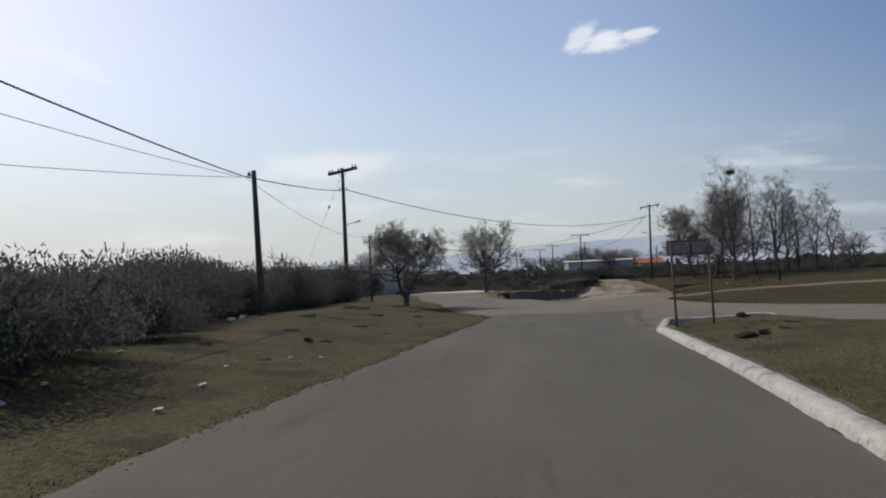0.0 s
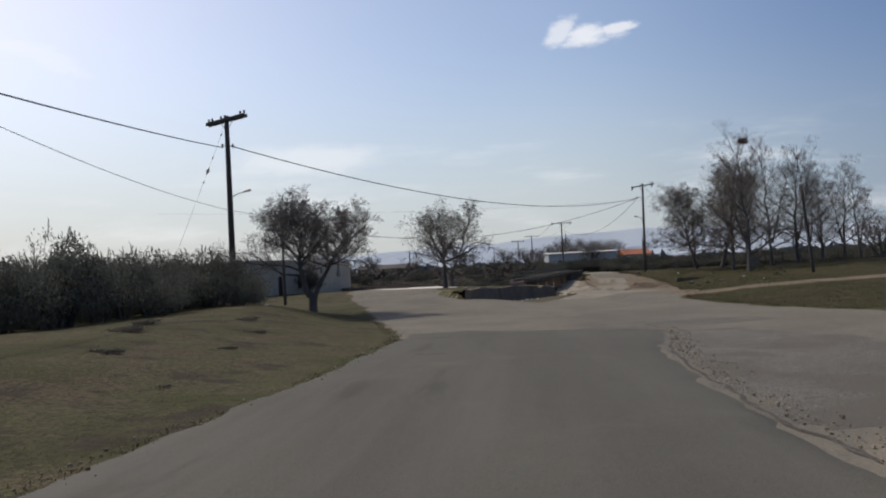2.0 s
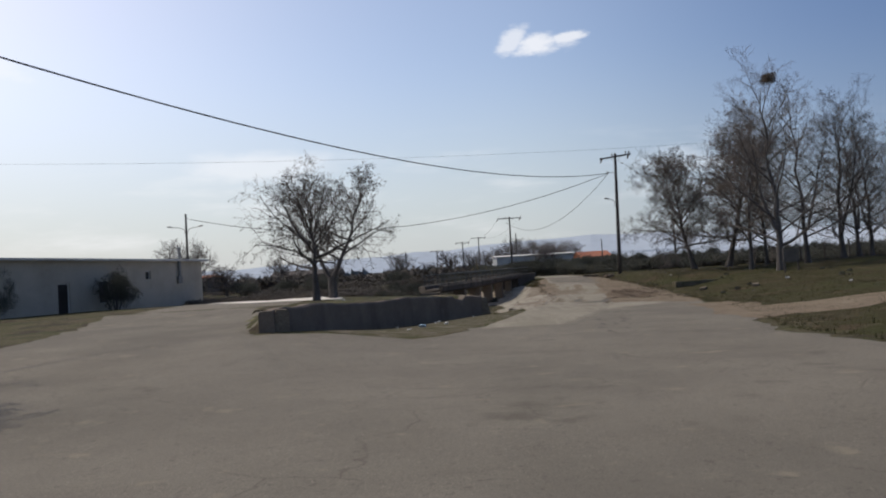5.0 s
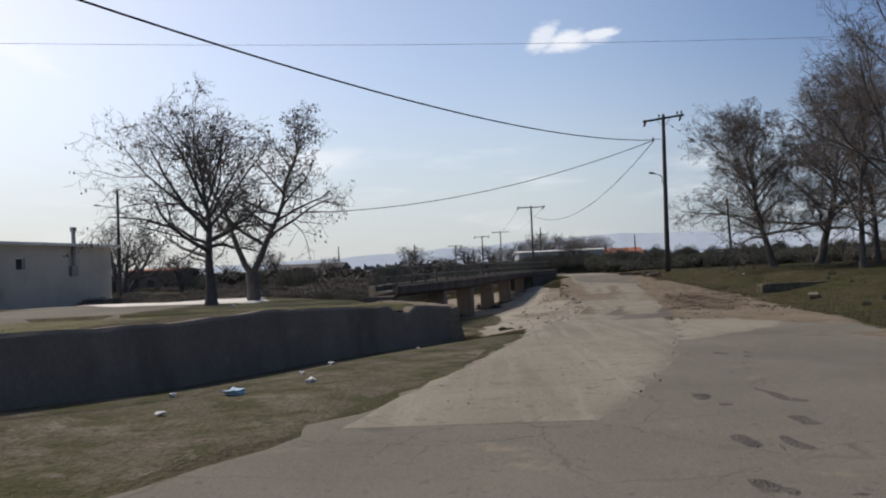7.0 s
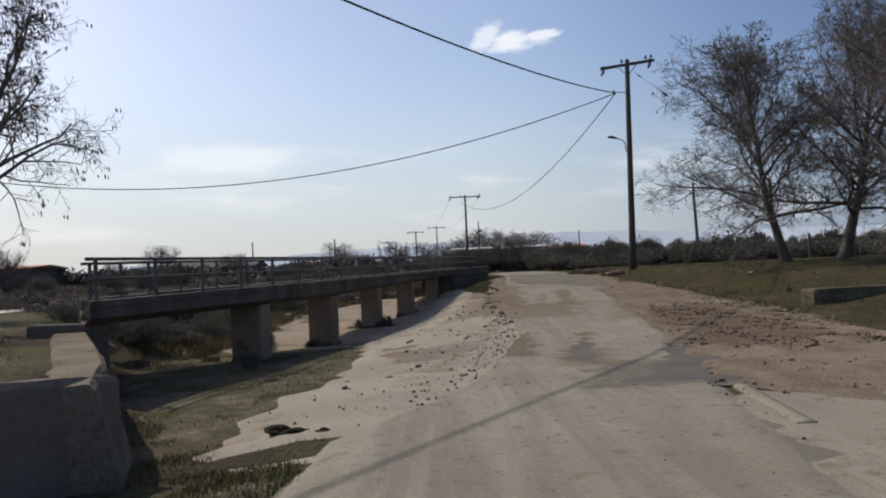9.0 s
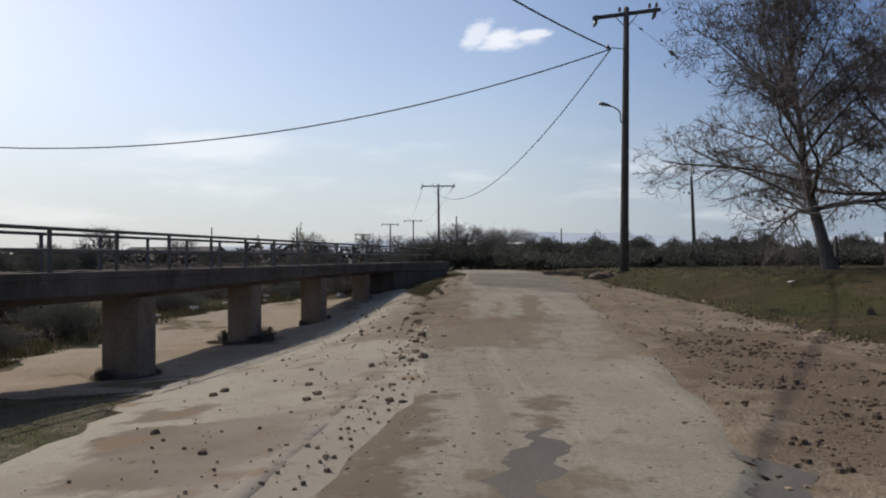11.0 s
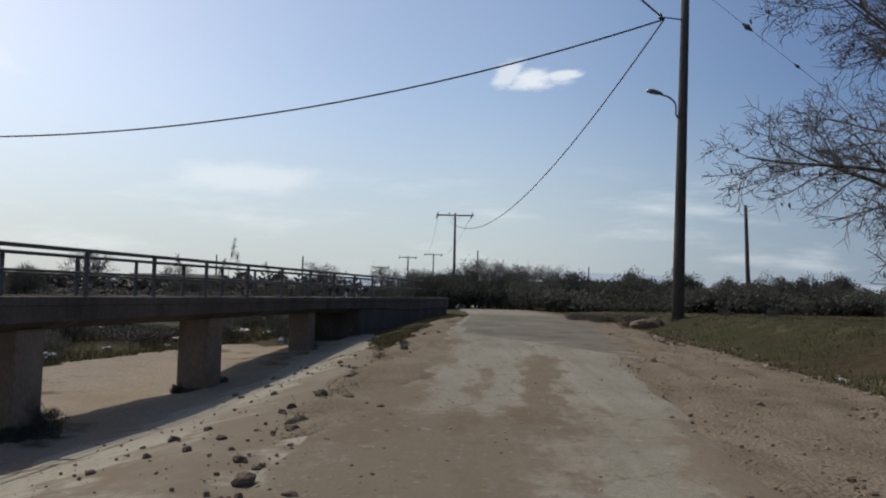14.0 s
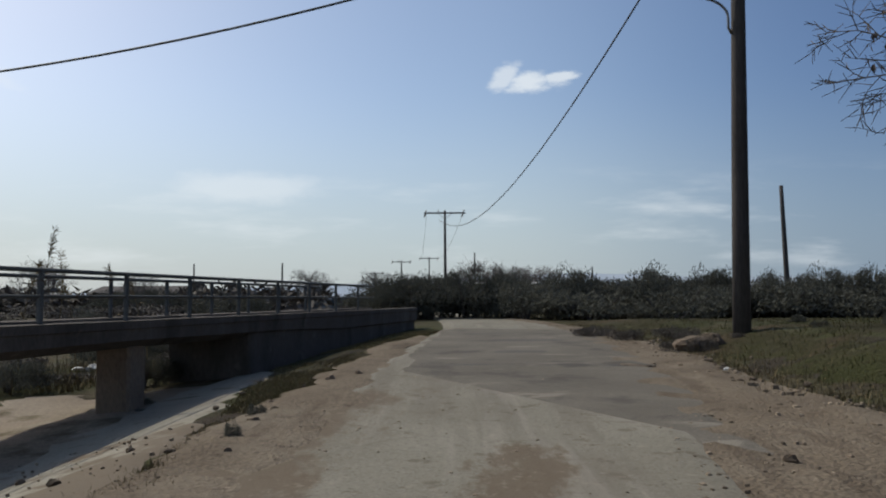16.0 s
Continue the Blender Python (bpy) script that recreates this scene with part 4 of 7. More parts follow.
# crumbled asphalt lip; the shadow on its broken side is a dark strip
crack([(table(y, MAIN_R) + 0.02, y) for y in (20.6, 22, 23.5, 25, 26.4, 28.2, 29.4, 30.5)], 0.055, "crumbled lip of an asphalt edge, its shadow side coloured dark", 301.0, 0.030)
crack([(3.6, 30.9), (3.9, 32.2), (4.02, 33.4), (3.75, 34.5), (2.4, 35.2), (0.8, 36.2), (-0.9, 37.1)], 0.06, "crumbled lip of an asphalt edge, its shadow side coloured dark", 311.0, 0.030)
pits = random.Random(19)
for k in range(38):      # shallow holes where the old asphalt breaks up
    y = pits.uniform(57.5, 69.0)
    x = table(y, [(57.5, 5.75), (62, 6.65), (69, 8.3)]) + pits.gauss(0, 0.32)
    a, b = 0.05 + 0.10 * pits.random() ** 2, 0.08 + 0.26 * pits.random() ** 2
    ribbon("pothole", [(x - a * pits.uniform(0.2, 0.8), y - b, x + a * pits.uniform(0.2, 0.8), y - b), (x - a, y, x + a, y), (x - a * pits.uniform(0.2, 0.9), y + b, x + a * pits.uniform(0.2, 0.9), y + b)], PIT, 0.021, "shallow dark pothole in worn asphalt", "pothole", dip=0.010, step=0.04, across=8, ragged=0.10, seed=61.0 + 3 * k)

# ---- kerb, retaining wall, bridge ----
def sweep(soup, path, profile, closed_ends=True):
    """Carry a cross-section along a path; profile(i, s) gives rows of (out, up) about the path's point, out to the right of the way."""
    rings = []
    for i, p in enumerate(path):
        a, b = path[max(i - 1, 0)], path[min(i + 1, len(path) - 1)]
        dx, dy = b[0] - a[0], b[1] - a[1]
        d = math.hypot(dx, dy) or 1
        nx, ny = dy / d, -dx / d
        rings.append([(p[0] + nx * o, p[1] + ny * o, p[2] + u) for o, u in profile(i, p)])
    k = len(rings[0])
    faces = [(r * k + c, r * k + (c + 1) % k, (r + 1) * k + (c + 1) % k, (r + 1) * k + c) for r in range(len(rings) - 1) for c in range(k)]
    if closed_ends:
        faces += [tuple(reversed(range(k))), tuple(range((len(rings) - 1) * k, len(rings) * k))]
    soup.add([v for r in rings for v in r], faces)


def rounded(points, times=3):
    """Cut the corners of a line again and again until it runs in a curve."""
    for _ in range(times):
        out = [points[0]]
        for a, b in zip(points, points[1:]):
            out += [tuple(mix(p, q, 0.25) for p, q in zip(a, b)), tuple(mix(p, q, 0.75) for p, q in zip(a, b))]
        points = out + [points[-1]]
    return points


kerb_line = rounded([(table(y, KERB_X) + 0.10, y) for y in range(-30, 20, 2)] + [(2.94, 19.4), (3.02, 20.25), (3.16, 20.85), (3.75, 21.5), (5.0, 22.35), (5.9, 22.4), (6.7, 21.7), (7.3, 20.2), (7.7, 18.6), (10.6, 8), (15.6, -8)])
kerb_path = [(x, y, ground_z(min(x, table(y, KERB_X) - 0.25) if y < 20.2 and x < 4 else x, y) - 0.06) for x, y in fine_path(kerb_line, 0.10)]


def kerb_profile(i, p):
    j = 0.014 * wobble(p[0], p[1], 0.35, 3.0) + 0.007 * wobble(p[0], p[1], 0.11, 5.0)
    t = 0.014 * wobble(p[0], p[1], 0.5, 6.0) + 0.006 * wobble(p[0], p[1], 0.12, 8.0) - (0.03 if wobble(p[0], p[1], 0.4, 11.0) > 0.42 else 0.0)
    low = mix(1.0, 0.55, smooth(p[0], 3.15, 4.4))
    return [(o + j, (u + t * (u > 0)) * low) for o, u in ((0.17, 0.0), (0.165, 0.17), (0.15, 0.200), (0.12, 0.212), (0.03, 0.212), (-0.03, 0.205), (-0.065, 0.185), (-0.085, 0.14), (-0.105, 0.075), (-0.12, 0.0))]


kerb_soup = Soup()
sweep(kerb_soup, kerb_path, kerb_profile)
tagged(part("kerb", kerb_soup, WHITE_KERB, shade=True), "chipped whitewashed concrete kerb round a grass island", "kerb", kind="structure")

ridge_soup = Soup()
ridge_line = fine_path([(6.45, 79.0, 0), (6.74, 81.5, 0), (6.83, 82.3, 0), (6.92, 83.3, 0), (7.0, 84.0, 0)], 0.10)


def ridge_profile(i, p):
    up = 0.016 + 0.024 * wobble(p[0], p[1], 0.45, 21.0) + 0.016 * wobble(p[0], p[1], 0.13, 25.0)
    up *= min(1.0, 0.2 + min(i, len(ridge_line) - 1 - i) / 8)
    side = 0.04 * wobble(p[0], p[1], 0.6, 29.0) + 0.02 * wobble(p[0], p[1], 0.16, 33.0)
    return [(0.12 + side, -0.03), (0.08 + side, up * 0.5), (0.02 + side, up), (-0.05 + side, up * 0.8), (-0.14 + side, -0.03)]


sweep(ridge_soup, [(x, y, ground_z(x, y) + 0.028) for x, y, _ in ridge_line], ridge_profile)
strip_soup = Soup()
strip_line = fine_path([(9.22, 76.75, 0), (9.05, 75.6, 0), (8.92, 74.6, 0)], 0.08)
sweep(strip_soup, [(x, y, ground_z(x, y) + 0.03) for x, y, _ in strip_line], lambda i, p: [(0.10, -0.03), (0.07 + 0.03 * wobble(p[0], p[1], 0.2, 3.0), 0.010), (0.0, 0.014 + 0.008 * wobble(p[0], p[1], 0.3, 7.0)), (-0.06, 0.009), (-0.09, -0.03)])
tagged(part("ridge", strip_soup, CONCRETE, shade=True), "low pale concrete lip along a slab's edge", "concrete edge", kind="structure")
tagged(part("ridge", ridge_soup, APRON, shade=True), "pale crumbling ridge between ford slab and apron", "concrete edge", kind="structure")

# retaining wall: front run, river return, low west return
wall_thing = thing("retaining_wall", 0, 0, 0, "low dark weathered concrete retaining wall with a broken coping", "wall")


def wall_run(name, line, bottoms, tops, thick, label="", mat=WALL, seed=0.0, notch=None, batter=0.05):
    path = fine_path([(x, y, 0.0) for x, y in line], 0.22)
    total = math.dist(line[0], line[-1])
    def profile(i, p):
        u = math.dist(p[:2], line[0]) / total
        b, t = table(u, bottoms) - 0.25, table(u, tops) + 0.035 * wobble(p[0], p[1], 0.7, seed) + 0.02 * wobble(p[0], p[1], 0.2, seed + 3)
        if notch and notch[0] < u < notch[1]:
            t -= notch[2]
        rows = []
        for q in range(7):
            h = mix(b, t - 0.05, q / 6)
            rows.append((batter * (1 - q / 6) + 0.022 * noise.noise(Vector((p[0] * 2.2, p[1] * 2.2, h * 2.6 + seed))), h))
        return rows + [(-0.04, t), (-thick + 0.05, t - 0.01), (-thick, t - 0.06), (-thick, b)]
    s = Soup()
    sweep(s, path, profile)
    return part(name, s, mat, wall_thing, label)


wall_run("front_face", [(wall_x(58.5 + i), 58.5 + i) for i in range(16)] + [(3.62, 74.75)], [(0, -0.36), (0.15, -0.52), (0.3, -0.72), (0.47, -0.92), (1, -1.10)],
         [(0, 0.17), (0.16, 0.19), (0.28, 0.12), (0.47, 0.0), (0.63, 0.05), (0.78, -0.04), (1, -0.24)], 0.36, seed=2.0, notch=(0.845, 0.885, 0.13))
wall_run("river_return", [(3.60, 74.35), (3.30, 75.3), (2.5, 77.0), (1.65, 78.75), (1.25, 79.6)], [(0, -1.2), (1, -1.25)], [(0, -0.25), (0.3, -0.17), (1, -0.14)], 0.46, "pale worn concrete end of the wall", WALL_TOP, seed=7.0, batter=0.26)
wall_run("west_return", [(-3.5, 66.5), (-2.6, 62.2), (-1.46, 58.55)], [(0, -0.45), (1, -0.36)], [(0, -0.2), (0.5, 0.02), (1, 0.16)], 0.30, "pale low end of the wall", WALL_TOP, seed=9.0)

# turf behind the coping
turf = Soup()
turf_line = fine_path([(wall_x(58.6 + i * 0.5), 58.6 + i * 0.5) for i in range(32)] + [(3.45, 74.6), (3.22, 75.3), (2.45, 77.0), (1.65, 78.7), (1.35, 79.4)], 0.3)
rows_t = []
for i, (x, y) in enumerate(turf_line):
    a, b = turf_line[max(i - 2, 0)], turf_line[min(i + 2, len(turf_line) - 1)]
    d = math.hypot(b[0] - a[0], b[1] - a[1])
    nx, ny = -(b[1] - a[1]) / d, (b[0] - a[0]) / d
    top = table(y, WALL_TOP_Z) if y < 74.5 else -0.2
    row, wide_t = [], min(1.0, 0.2 + (y - 58.6) / 4.5)
    for off, drop_z in ((0.22, -0.05), (0.34, -0.015), (0.8, 0.0), (1.3, 0.0), (1.7, -0.02), (2.0, -0.12)):
        px_, py_ = x + nx * mix(0.2, off, wide_t), y + ny * mix(0.2, off, wide_t)
        row.append((px_, py_, max(top + drop_z, ground_z(px_, py_) + 0.012) if off > 1.2 else top + drop_z + 0.02 * wobble(px_, py_, 0.5, 5.0)))
    rows_t.append(row)
turf.v = [v for r in rows_t for v in r]
turf.f = [(r * 6 + c, (r + 1) * 6 + c, (r + 1) * 6 + c + 1, r * 6 + c + 1) for r in range(len(rows_t) - 1) for c in range(5)]
tagged(part("bank", turf, GRASS, shade=True), "strip of turf behind a wall's coping", "bank", kind="structure")

# footbridge on piers
BY0, BY1 = 78.8, 104.4


def bridge_x(y):
    return 3.50 + 0.2125 * (y - 88)


bridge = thing("footbridge", 0, 0, 0, "narrow dark stained concrete bridge on square piers with steel railings", "bridge")
B_TURN = -math.atan(0.2125)
BN = Vector((math.cos(B_TURN), math.sin(B_TURN)))       # towards the road
WIDE = 1.30


def bp(y, out, z):
    y += 1.7 * max(0.0, -out) / WIDE * max(0.0, 1 - (y - BY0) / 4.0)      # the end is cut askew
    return (bridge_x(y) + BN.x * out, y + BN.y * out, z)


def b_top(y):
    return 0.27 + 0.0118 * (y - 79)


def b_rail(y):
    return 0.82 + 0.0115 * (y - 79)


def b_under(y):
    return table(y, [(79, -0.06), (88, -0.04), (91.5, 0.04), (95, 0.11), (100, 0.19), (105, 0.20)])


deck = Soup()
ys = [BY0 + i * 0.5 for i in range(int((BY1 - BY0) / 0.5) + 1)] + [BY1, 107, 110.5, 113]
dv = []
for y in ys:
    t, j = b_top(y), 0.012 * wobble(0, y, 0.6, 3.0)
    under = b_under(y) - t if y <= BY1 else -0.45
    dv.append([bp(y, o, t + u) for o, u in ((0.10 + j, under + 0.10), (0.10 + j, -0.10), (0.12 + j, -0.09), (0.12 + j, 0.0), (-0.10, 0.004 + j), (-0.11, -0.16), (-WIDE + 0.11, -0.16), (-WIDE + 0.10, j), (-WIDE - 0.42, 0), (-WIDE - 0.42, -0.10), (-WIDE - 0.38, under + 0.1), (-WIDE - 0.2, under), (-0.12, under))])
k = len(dv[0])
deck.add([v for r in dv for v in r], [(r * k + c, r * k + (c + 1) % k, (r + 1) * k + (c + 1) % k, (r + 1) * k + c) for r in range(len(dv) - 1) for c in range(k)] + [tuple(reversed(range(k))), tuple(range((len(dv) - 1) * k, len(dv) * k))])
part("deck", deck, BRIDGE, bridge, "stained concrete deck with raised edges")
for y in (84.0, 88.0, 92.0, 96.0, 100.1):
    s = Soup()
    base = min(ground_z(*bp(y, o, 0)[:2]) for o in (0, -0.5, -WIDE)) - 0.3
    top = b_under(y) + 0.02
    cx, cy, _ = bp(y + 0.2, -0.30, 0)
    s.box(cx, cy, base, 0.64 if y < 90 else 0.56 if y < 99 else 0.46, 0.46 if y < 90 else 0.42 if y < 99 else 0.36, top - base, B_TURN, 0.03)
    part("pier", s, PIER, bridge, "square sandy concrete pier")
    f = Soup()
    f.box(cx, cy, base, 0.72, 0.58, base + 0.3 + 0.10 - base, B_TURN, 0.05, 0.9)
    part("footing", f, BRIDGE, bridge)
for y0, y1, top in ((BY0 + 0.35, BY0 + 0.75, -0.04), (103.0, 113.0, b_top(103.9) - 0.2)):
    s = Soup()
    cx, cy = bridge_x((y0 + y1) / 2) - BN.x * WIDE / 2, (y0 + y1) / 2 - BN.y * WIDE / 2
    s.box(cx, cy, -1.6, WIDE + (0.1 if y0 > 100 else -0.3), (y1 - y0) / math.cos(B_TURN), 1.6 + top, B_TURN, 0.03)
    part("abutment", s, BRIDGE, bridge)
for side, off in (("near", 0.0), ("far", -WIDE)):
    for frac, r in ((1.0, 0.024), (0.52, 0.016)):
        s = Soup()
        line = [bp(y, off, mix(b_top(y), b_rail(y), frac)) for y in (78.9, 80, 82, 86, 90, 94, 98, 102, 106, 109.4)]
        s.tube(line, r, 6)
        part("handrail", s, RAIL, bridge, shade=True)
    y = 87.43 - 6 * 1.39 + (0.0 if side == "near" else 0.14)
    while y < 109.5:
        s = Soup()
        x0, y0, _ = bp(y, off, 0)
        s.box(x0, y0, b_top(y) - 0.05, 0.045, 0.045, b_rail(y) - b_top(y) + 0.05, B_TURN, 0.006)
        part("rail_post", s, RAIL, bridge)
        y += 1.39

# ---- white house beside the lane ----
H_TURN = math.degrees(math.atan2(4.5, 16.0))
house = thing("house", -16.0, 97.0, -0.5, "long low white rendered house with a flat pale roof", "house", turn=-H_TURN)
HL, HD, HH = 18.0, 7.5, 3.35


def hole_wall(soup, length, height, thick, holes, place):
    """A wall along x from 0 to length with openings (x0, x1, z0, z1); place maps (x, depth, z)."""
    xs = sorted({0, length, *[h[0] for h in holes], *[h[1] for h in holes]})
    zs = sorted({0, height, *[h[2] for h in holes], *[h[3] for h in holes]})
    nx, nz = len(xs), len(zs)
    verts = [place(x, t, z) for t in (0, thick) for z in zs for x in xs]
    solid = {(i, j) for i in range(nx - 1) for j in range(nz - 1) if not any(h[0] <= xs[i] and xs[i + 1] <= h[1] and h[2] <= zs[j] and zs[j + 1] <= h[3] for h in holes)}
    at = lambda t, i, j: t * nx * nz + j * nx + i
    faces = []
    for i, j in solid:
        faces += [(at(0, i, j), at(0, i + 1, j), at(0, i + 1, j + 1), at(0, i, j + 1)), (at(1, i, j + 1), at(1, i + 1, j + 1), at(1, i + 1, j), at(1, i, j))]
        for (di, dj), a, b in (((-1, 0), (i, j + 1), (i, j)), ((1, 0), (i + 1, j), (i + 1, j + 1)), ((0, -1), (i, j), (i + 1, j)), ((0, 1), (i + 1, j + 1), (i, j + 1))):
            if (i + di, j + dj) not in solid:
                faces.append((at(0, *b), at(0, *a), at(1, *a), at(1, *b)))
    soup.add(verts, faces)


E_HOLES = [(5.6, 6.1, 2.2, 2.75), (9.4, 10.3, 0.9, 2.2), (12.6, 13.5, 0.05, 2.1)]
s = Soup()
hole_wall(s, HL, HH, 0.25, E_HOLES, lambda x, t, z: (-t, -x, z))
part("wall", s, PLASTER, house)
s = Soup()
hole_wall(s, HD - 0.25, HH, 0.25, [], lambda x, t, z: (-0.25 - x, -t, z))
part("wall", s, PLASTER, house)
s = Soup()
hole_wall(s, HD - 0.25, HH, 0.25, [], lambda x, t, z: (-0.25 - x, -HL + t, z))
part("wall", s, PLASTER, house)
s = Soup()
hole_wall(s, HL - 0.5, HH, 0.25, [], lambda x, t, z: (-HD + t, -0.25 - x, z))
part("wall", s, PLASTER, house)
s = Soup()
s.box(-HD / 2, -HL / 2, HH, HD + 0.7, HL + 0.9, 0.13, 0, 0.02)
part("roof", s, ROOF, house, "thin pale roof slab with overhanging eaves")
for x0, x1, z0, z1 in E_HOLES:
    w_part = Soup()
    w_part.box(-0.16, -(x0 + x1) / 2, z0, 0.04, x1 - x0, z1 - z0)
    pane = part("window" if z0 > 0.5 else "door", w_part, DARK_GAP, house, "dark unlit opening")
    s = Soup()
    for yy in (x0 + 0.03, x1 - 0.03):
        s.box(-0.10, -yy, z0, 0.06, 0.06, z1 - z0)
    s.box(-0.10, -(x0 + x1) / 2, z1 - 0.06, 0.06, x1 - x0 - 0.12, 0.06)
    part("frame", s, ROOF, pane)
s = Soup()
s.tube([(0.12, -2.7, 1.9), (0.12, -2.7, 3.0), (0.12, -2.7, 4.1)], 0.10, 10)
s.tube([(0.12, -2.7, 4.1), (0.12, -2.7, 4.3)], 0.16, 10)
flue = part("flue", s, METAL, house, "rusty metal flue pipe")
s = Soup()
s.box(0.04, -2.7, 1.85, 0.3, 0.42, 0.5, 0, 0.02)
part("flue_box", s, METAL, flue)
s = Soup()
s.box(0.12, -HL / 2, -0.1, 0.24, HL, 0.42, 0, 0.03)
part("plinth", s, WALL, house, "low dark strip along the foot of the wall")

# ---- poles and cables ----
def insulator(soup, x, y, z):
    soup.tube([(x, y, z), (x, y, z + 0.10)], 0.018, 6)
    soup.tube([(x, y, z + 0.08), (x, y, z + 0.11), (x, y, z + 0.14), (x, y, z + 0.17), (x, y, z + 0.21), (x, y, z + 0.24)], [0.05, 0.065, 0.045, 0.06, 0.04, 0.02], 8)


def utility_pole(x, y, top, height, label, radius=0.13, arm=0.0, arm_turn=0.0, lamps=(), lean=(0, 0), brackets=(), group="utility poles", tilt=0.0, twin=False, pins=(-0.46, -0.16, 0.46), hangers=(-0.47, 0.44)):
    z = ground_z(x, y)
    p = thing("utility_pole", x, y, z, label, "utility pole", group)
    h = top - z
    lx, ly = lean
    s = Soup()
    s.tube([(lx * u, ly * u, h * u - (0.4 if u == 0 else 0)) for u in (0, 0.2, 0.4, 0.6, 0.8, 1.0)], [radius * (1.12 - 0.42 * u) for u in (0, 0.2, 0.4, 0.6, 0.8, 1.0)], 10)
    part("shaft", s, POLE, p, shade=True)
    if arm:
        ca, sa = math.cos(arm_turn), math.sin(arm_turn)
        for off in ((-0.13, 0.13) if twin else (0.0,)):
            s = Soup()
            s.box(lx - sa * off, ly + ca * off, h - 0.28, arm, 0.11, 0.15 if twin else 0.12, arm_turn, 0.01)
            s.v = [(vx, vy, vz + tilt * ((vx - lx) * ca + (vy - ly) * sa)) for vx, vy, vz in s.v]
            part("crossarm", s, POLE, p, "weathered timber crossarm")
        for sg in (-1, 1):
            s = Soup()
            s.tube([(lx + ca * sg * arm * 0.17, ly + sa * sg * arm * 0.17, h - 0.26 + tilt * sg * arm * 0.17), (lx, ly, h - 0.75)], 0.018, 5)
            part("brace", s, METAL, p)
        for q in pins:
            s = Soup()
            insulator(s, lx + ca * q * arm, ly + sa * q * arm, h - 0.17 + tilt * q * arm)
            part("insulator", s, CERAMIC, p)
        for q in hangers:
            s = Soup()
            top_z = h - 0.28 + tilt * q * arm
            s.tube([(lx + ca * q * arm, ly + sa * q * arm, top_z + 0.14), (lx + ca * q * arm, ly + sa * q * arm, top_z), (lx + ca * (q - 0.02) * arm, ly + sa * q * arm, top_z - 0.16), (lx + ca * (q - 0.05) * arm, ly + sa * q * arm, top_z - 0.30)], [0.08, 0.06, 0.075, 0.02], 7)
            part("hanger", s, CERAMIC, p, "dark cable-end fitting")
    for bz, bx, by in brackets:
        s = Soup()
        u = (bz - z) / h
        s.tube([(lx * u, ly * u, bz - z), (bx, by, bz - z + 0.03)], 0.02, 5)
        insulator(s, bx, by, bz - z - 0.1)
        part("bracket", s, METAL, p)
    for tx, ty, tz in lamps:
        s = Soup()
        pts = []
        for i in range(9):
            u = i / 8 * math.pi / 2
            pts.append((tx * mix(0.10, 0.86, 1 - math.cos(u)), ty * mix(0.10, 0.86, 1 - math.cos(u)), tz - z - 0.02 - 0.28 * (1 - math.sin(u))))
        s.tube([(0.0, 0.0, tz - z - 0.6), (0.10 * tx, 0.10 * ty, tz - z - 0.5)] + pts, 0.024, 7)
        lamp_arm = part("lamp_arm", s, METAL, p, "bent steel lamp arm", True)
        s = Soup()
        a = math.atan2(ty, tx)
        d = math.hypot(tx, ty)
        ring = []
        for u, wd, hh in ((0.0, 0.05, 0.04), (0.12, 0.085, 0.07), (0.28, 0.11, 0.085), (0.40, 0.09, 0.07), (0.46, 0.04, 0.03)):
            c, sn = math.cos(a), math.sin(a)
            base_d = d * 0.82 + u
            for t in range(8):
                q = 2 * math.pi * t / 8
                o, up = math.cos(q) * wd, math.sin(q) * hh * (1.0 if math.sin(q) > 0 else 0.55)
                ring.append((c * base_d - sn * o, sn * base_d + c * o, tz - z + up + 0.10 * u))
        s.add(ring, [(r * 8 + t, r * 8 + (t + 1) % 8, (r + 1) * 8 + (t + 1) % 8, (r + 1) * 8 + t) for r in range(4) for t in range(8)] + [tuple(reversed(range(8))), tuple(range(32, 40))])
        part("lamp_head", s, METAL, lamp_arm, "grey street-lamp head", True)
    return p


P1, P2, P3, P4 = (-9.95, 28.4), (-12.75, 53.8), (14.95, 104.7), (9.5, 160.0)
utility_pole(*P1, 5.62, 5.3, "slightly leaning dark wooden pole behind a hedge", 0.12, lean=(-0.12, 0.0), brackets=((5.45, -0.30, 0.0),))
utility_pole(*P2, 9.30, 9.6, "tall dark wooden pole with crossarm and street lamp on grass", 0.15, 2.1, -0.18, tilt=0.14, twin=True, pins=(-0.46, -0.37, -0.14, -0.04, 0.36, 0.46), hangers=(), lamps=((0.95, -0.35, 5.5),), brackets=((7.8, 0.22, 0.1), (7.8, -0.22, -0.1)))
utility_pole(*P3, 9.75, 9.3, "tall dark wooden pole with crossarm and street lamp by a field", 0.142, 2.45, -0.1, tilt=0.10, pins=(-0.10, 0.0, 0.34, 0.44), hangers=(-0.44, 0.42), lean=(0.22, 0.0), lamps=((-0.58, -0.2, 6.15),), brackets=((8.25, -0.5, -0.1),))
utility_pole(*P4, 9.2, 8.8, "far wooden pole with a plain crossarm", 0.14, 3.6, 0.0)
utility_pole(-13.0, 63.2, 5.1, 5.4, "thin dark pole near the house", 0.085, brackets=((5.0, 0.15, 0.0),))
utility_pole(-20.85, 108.0, 7.4, 7.9, "pole with two small lamps behind the house", 0.11, lamps=((-1.3, -0.3, 6.3), (1.3, -0.2, 6.25)))
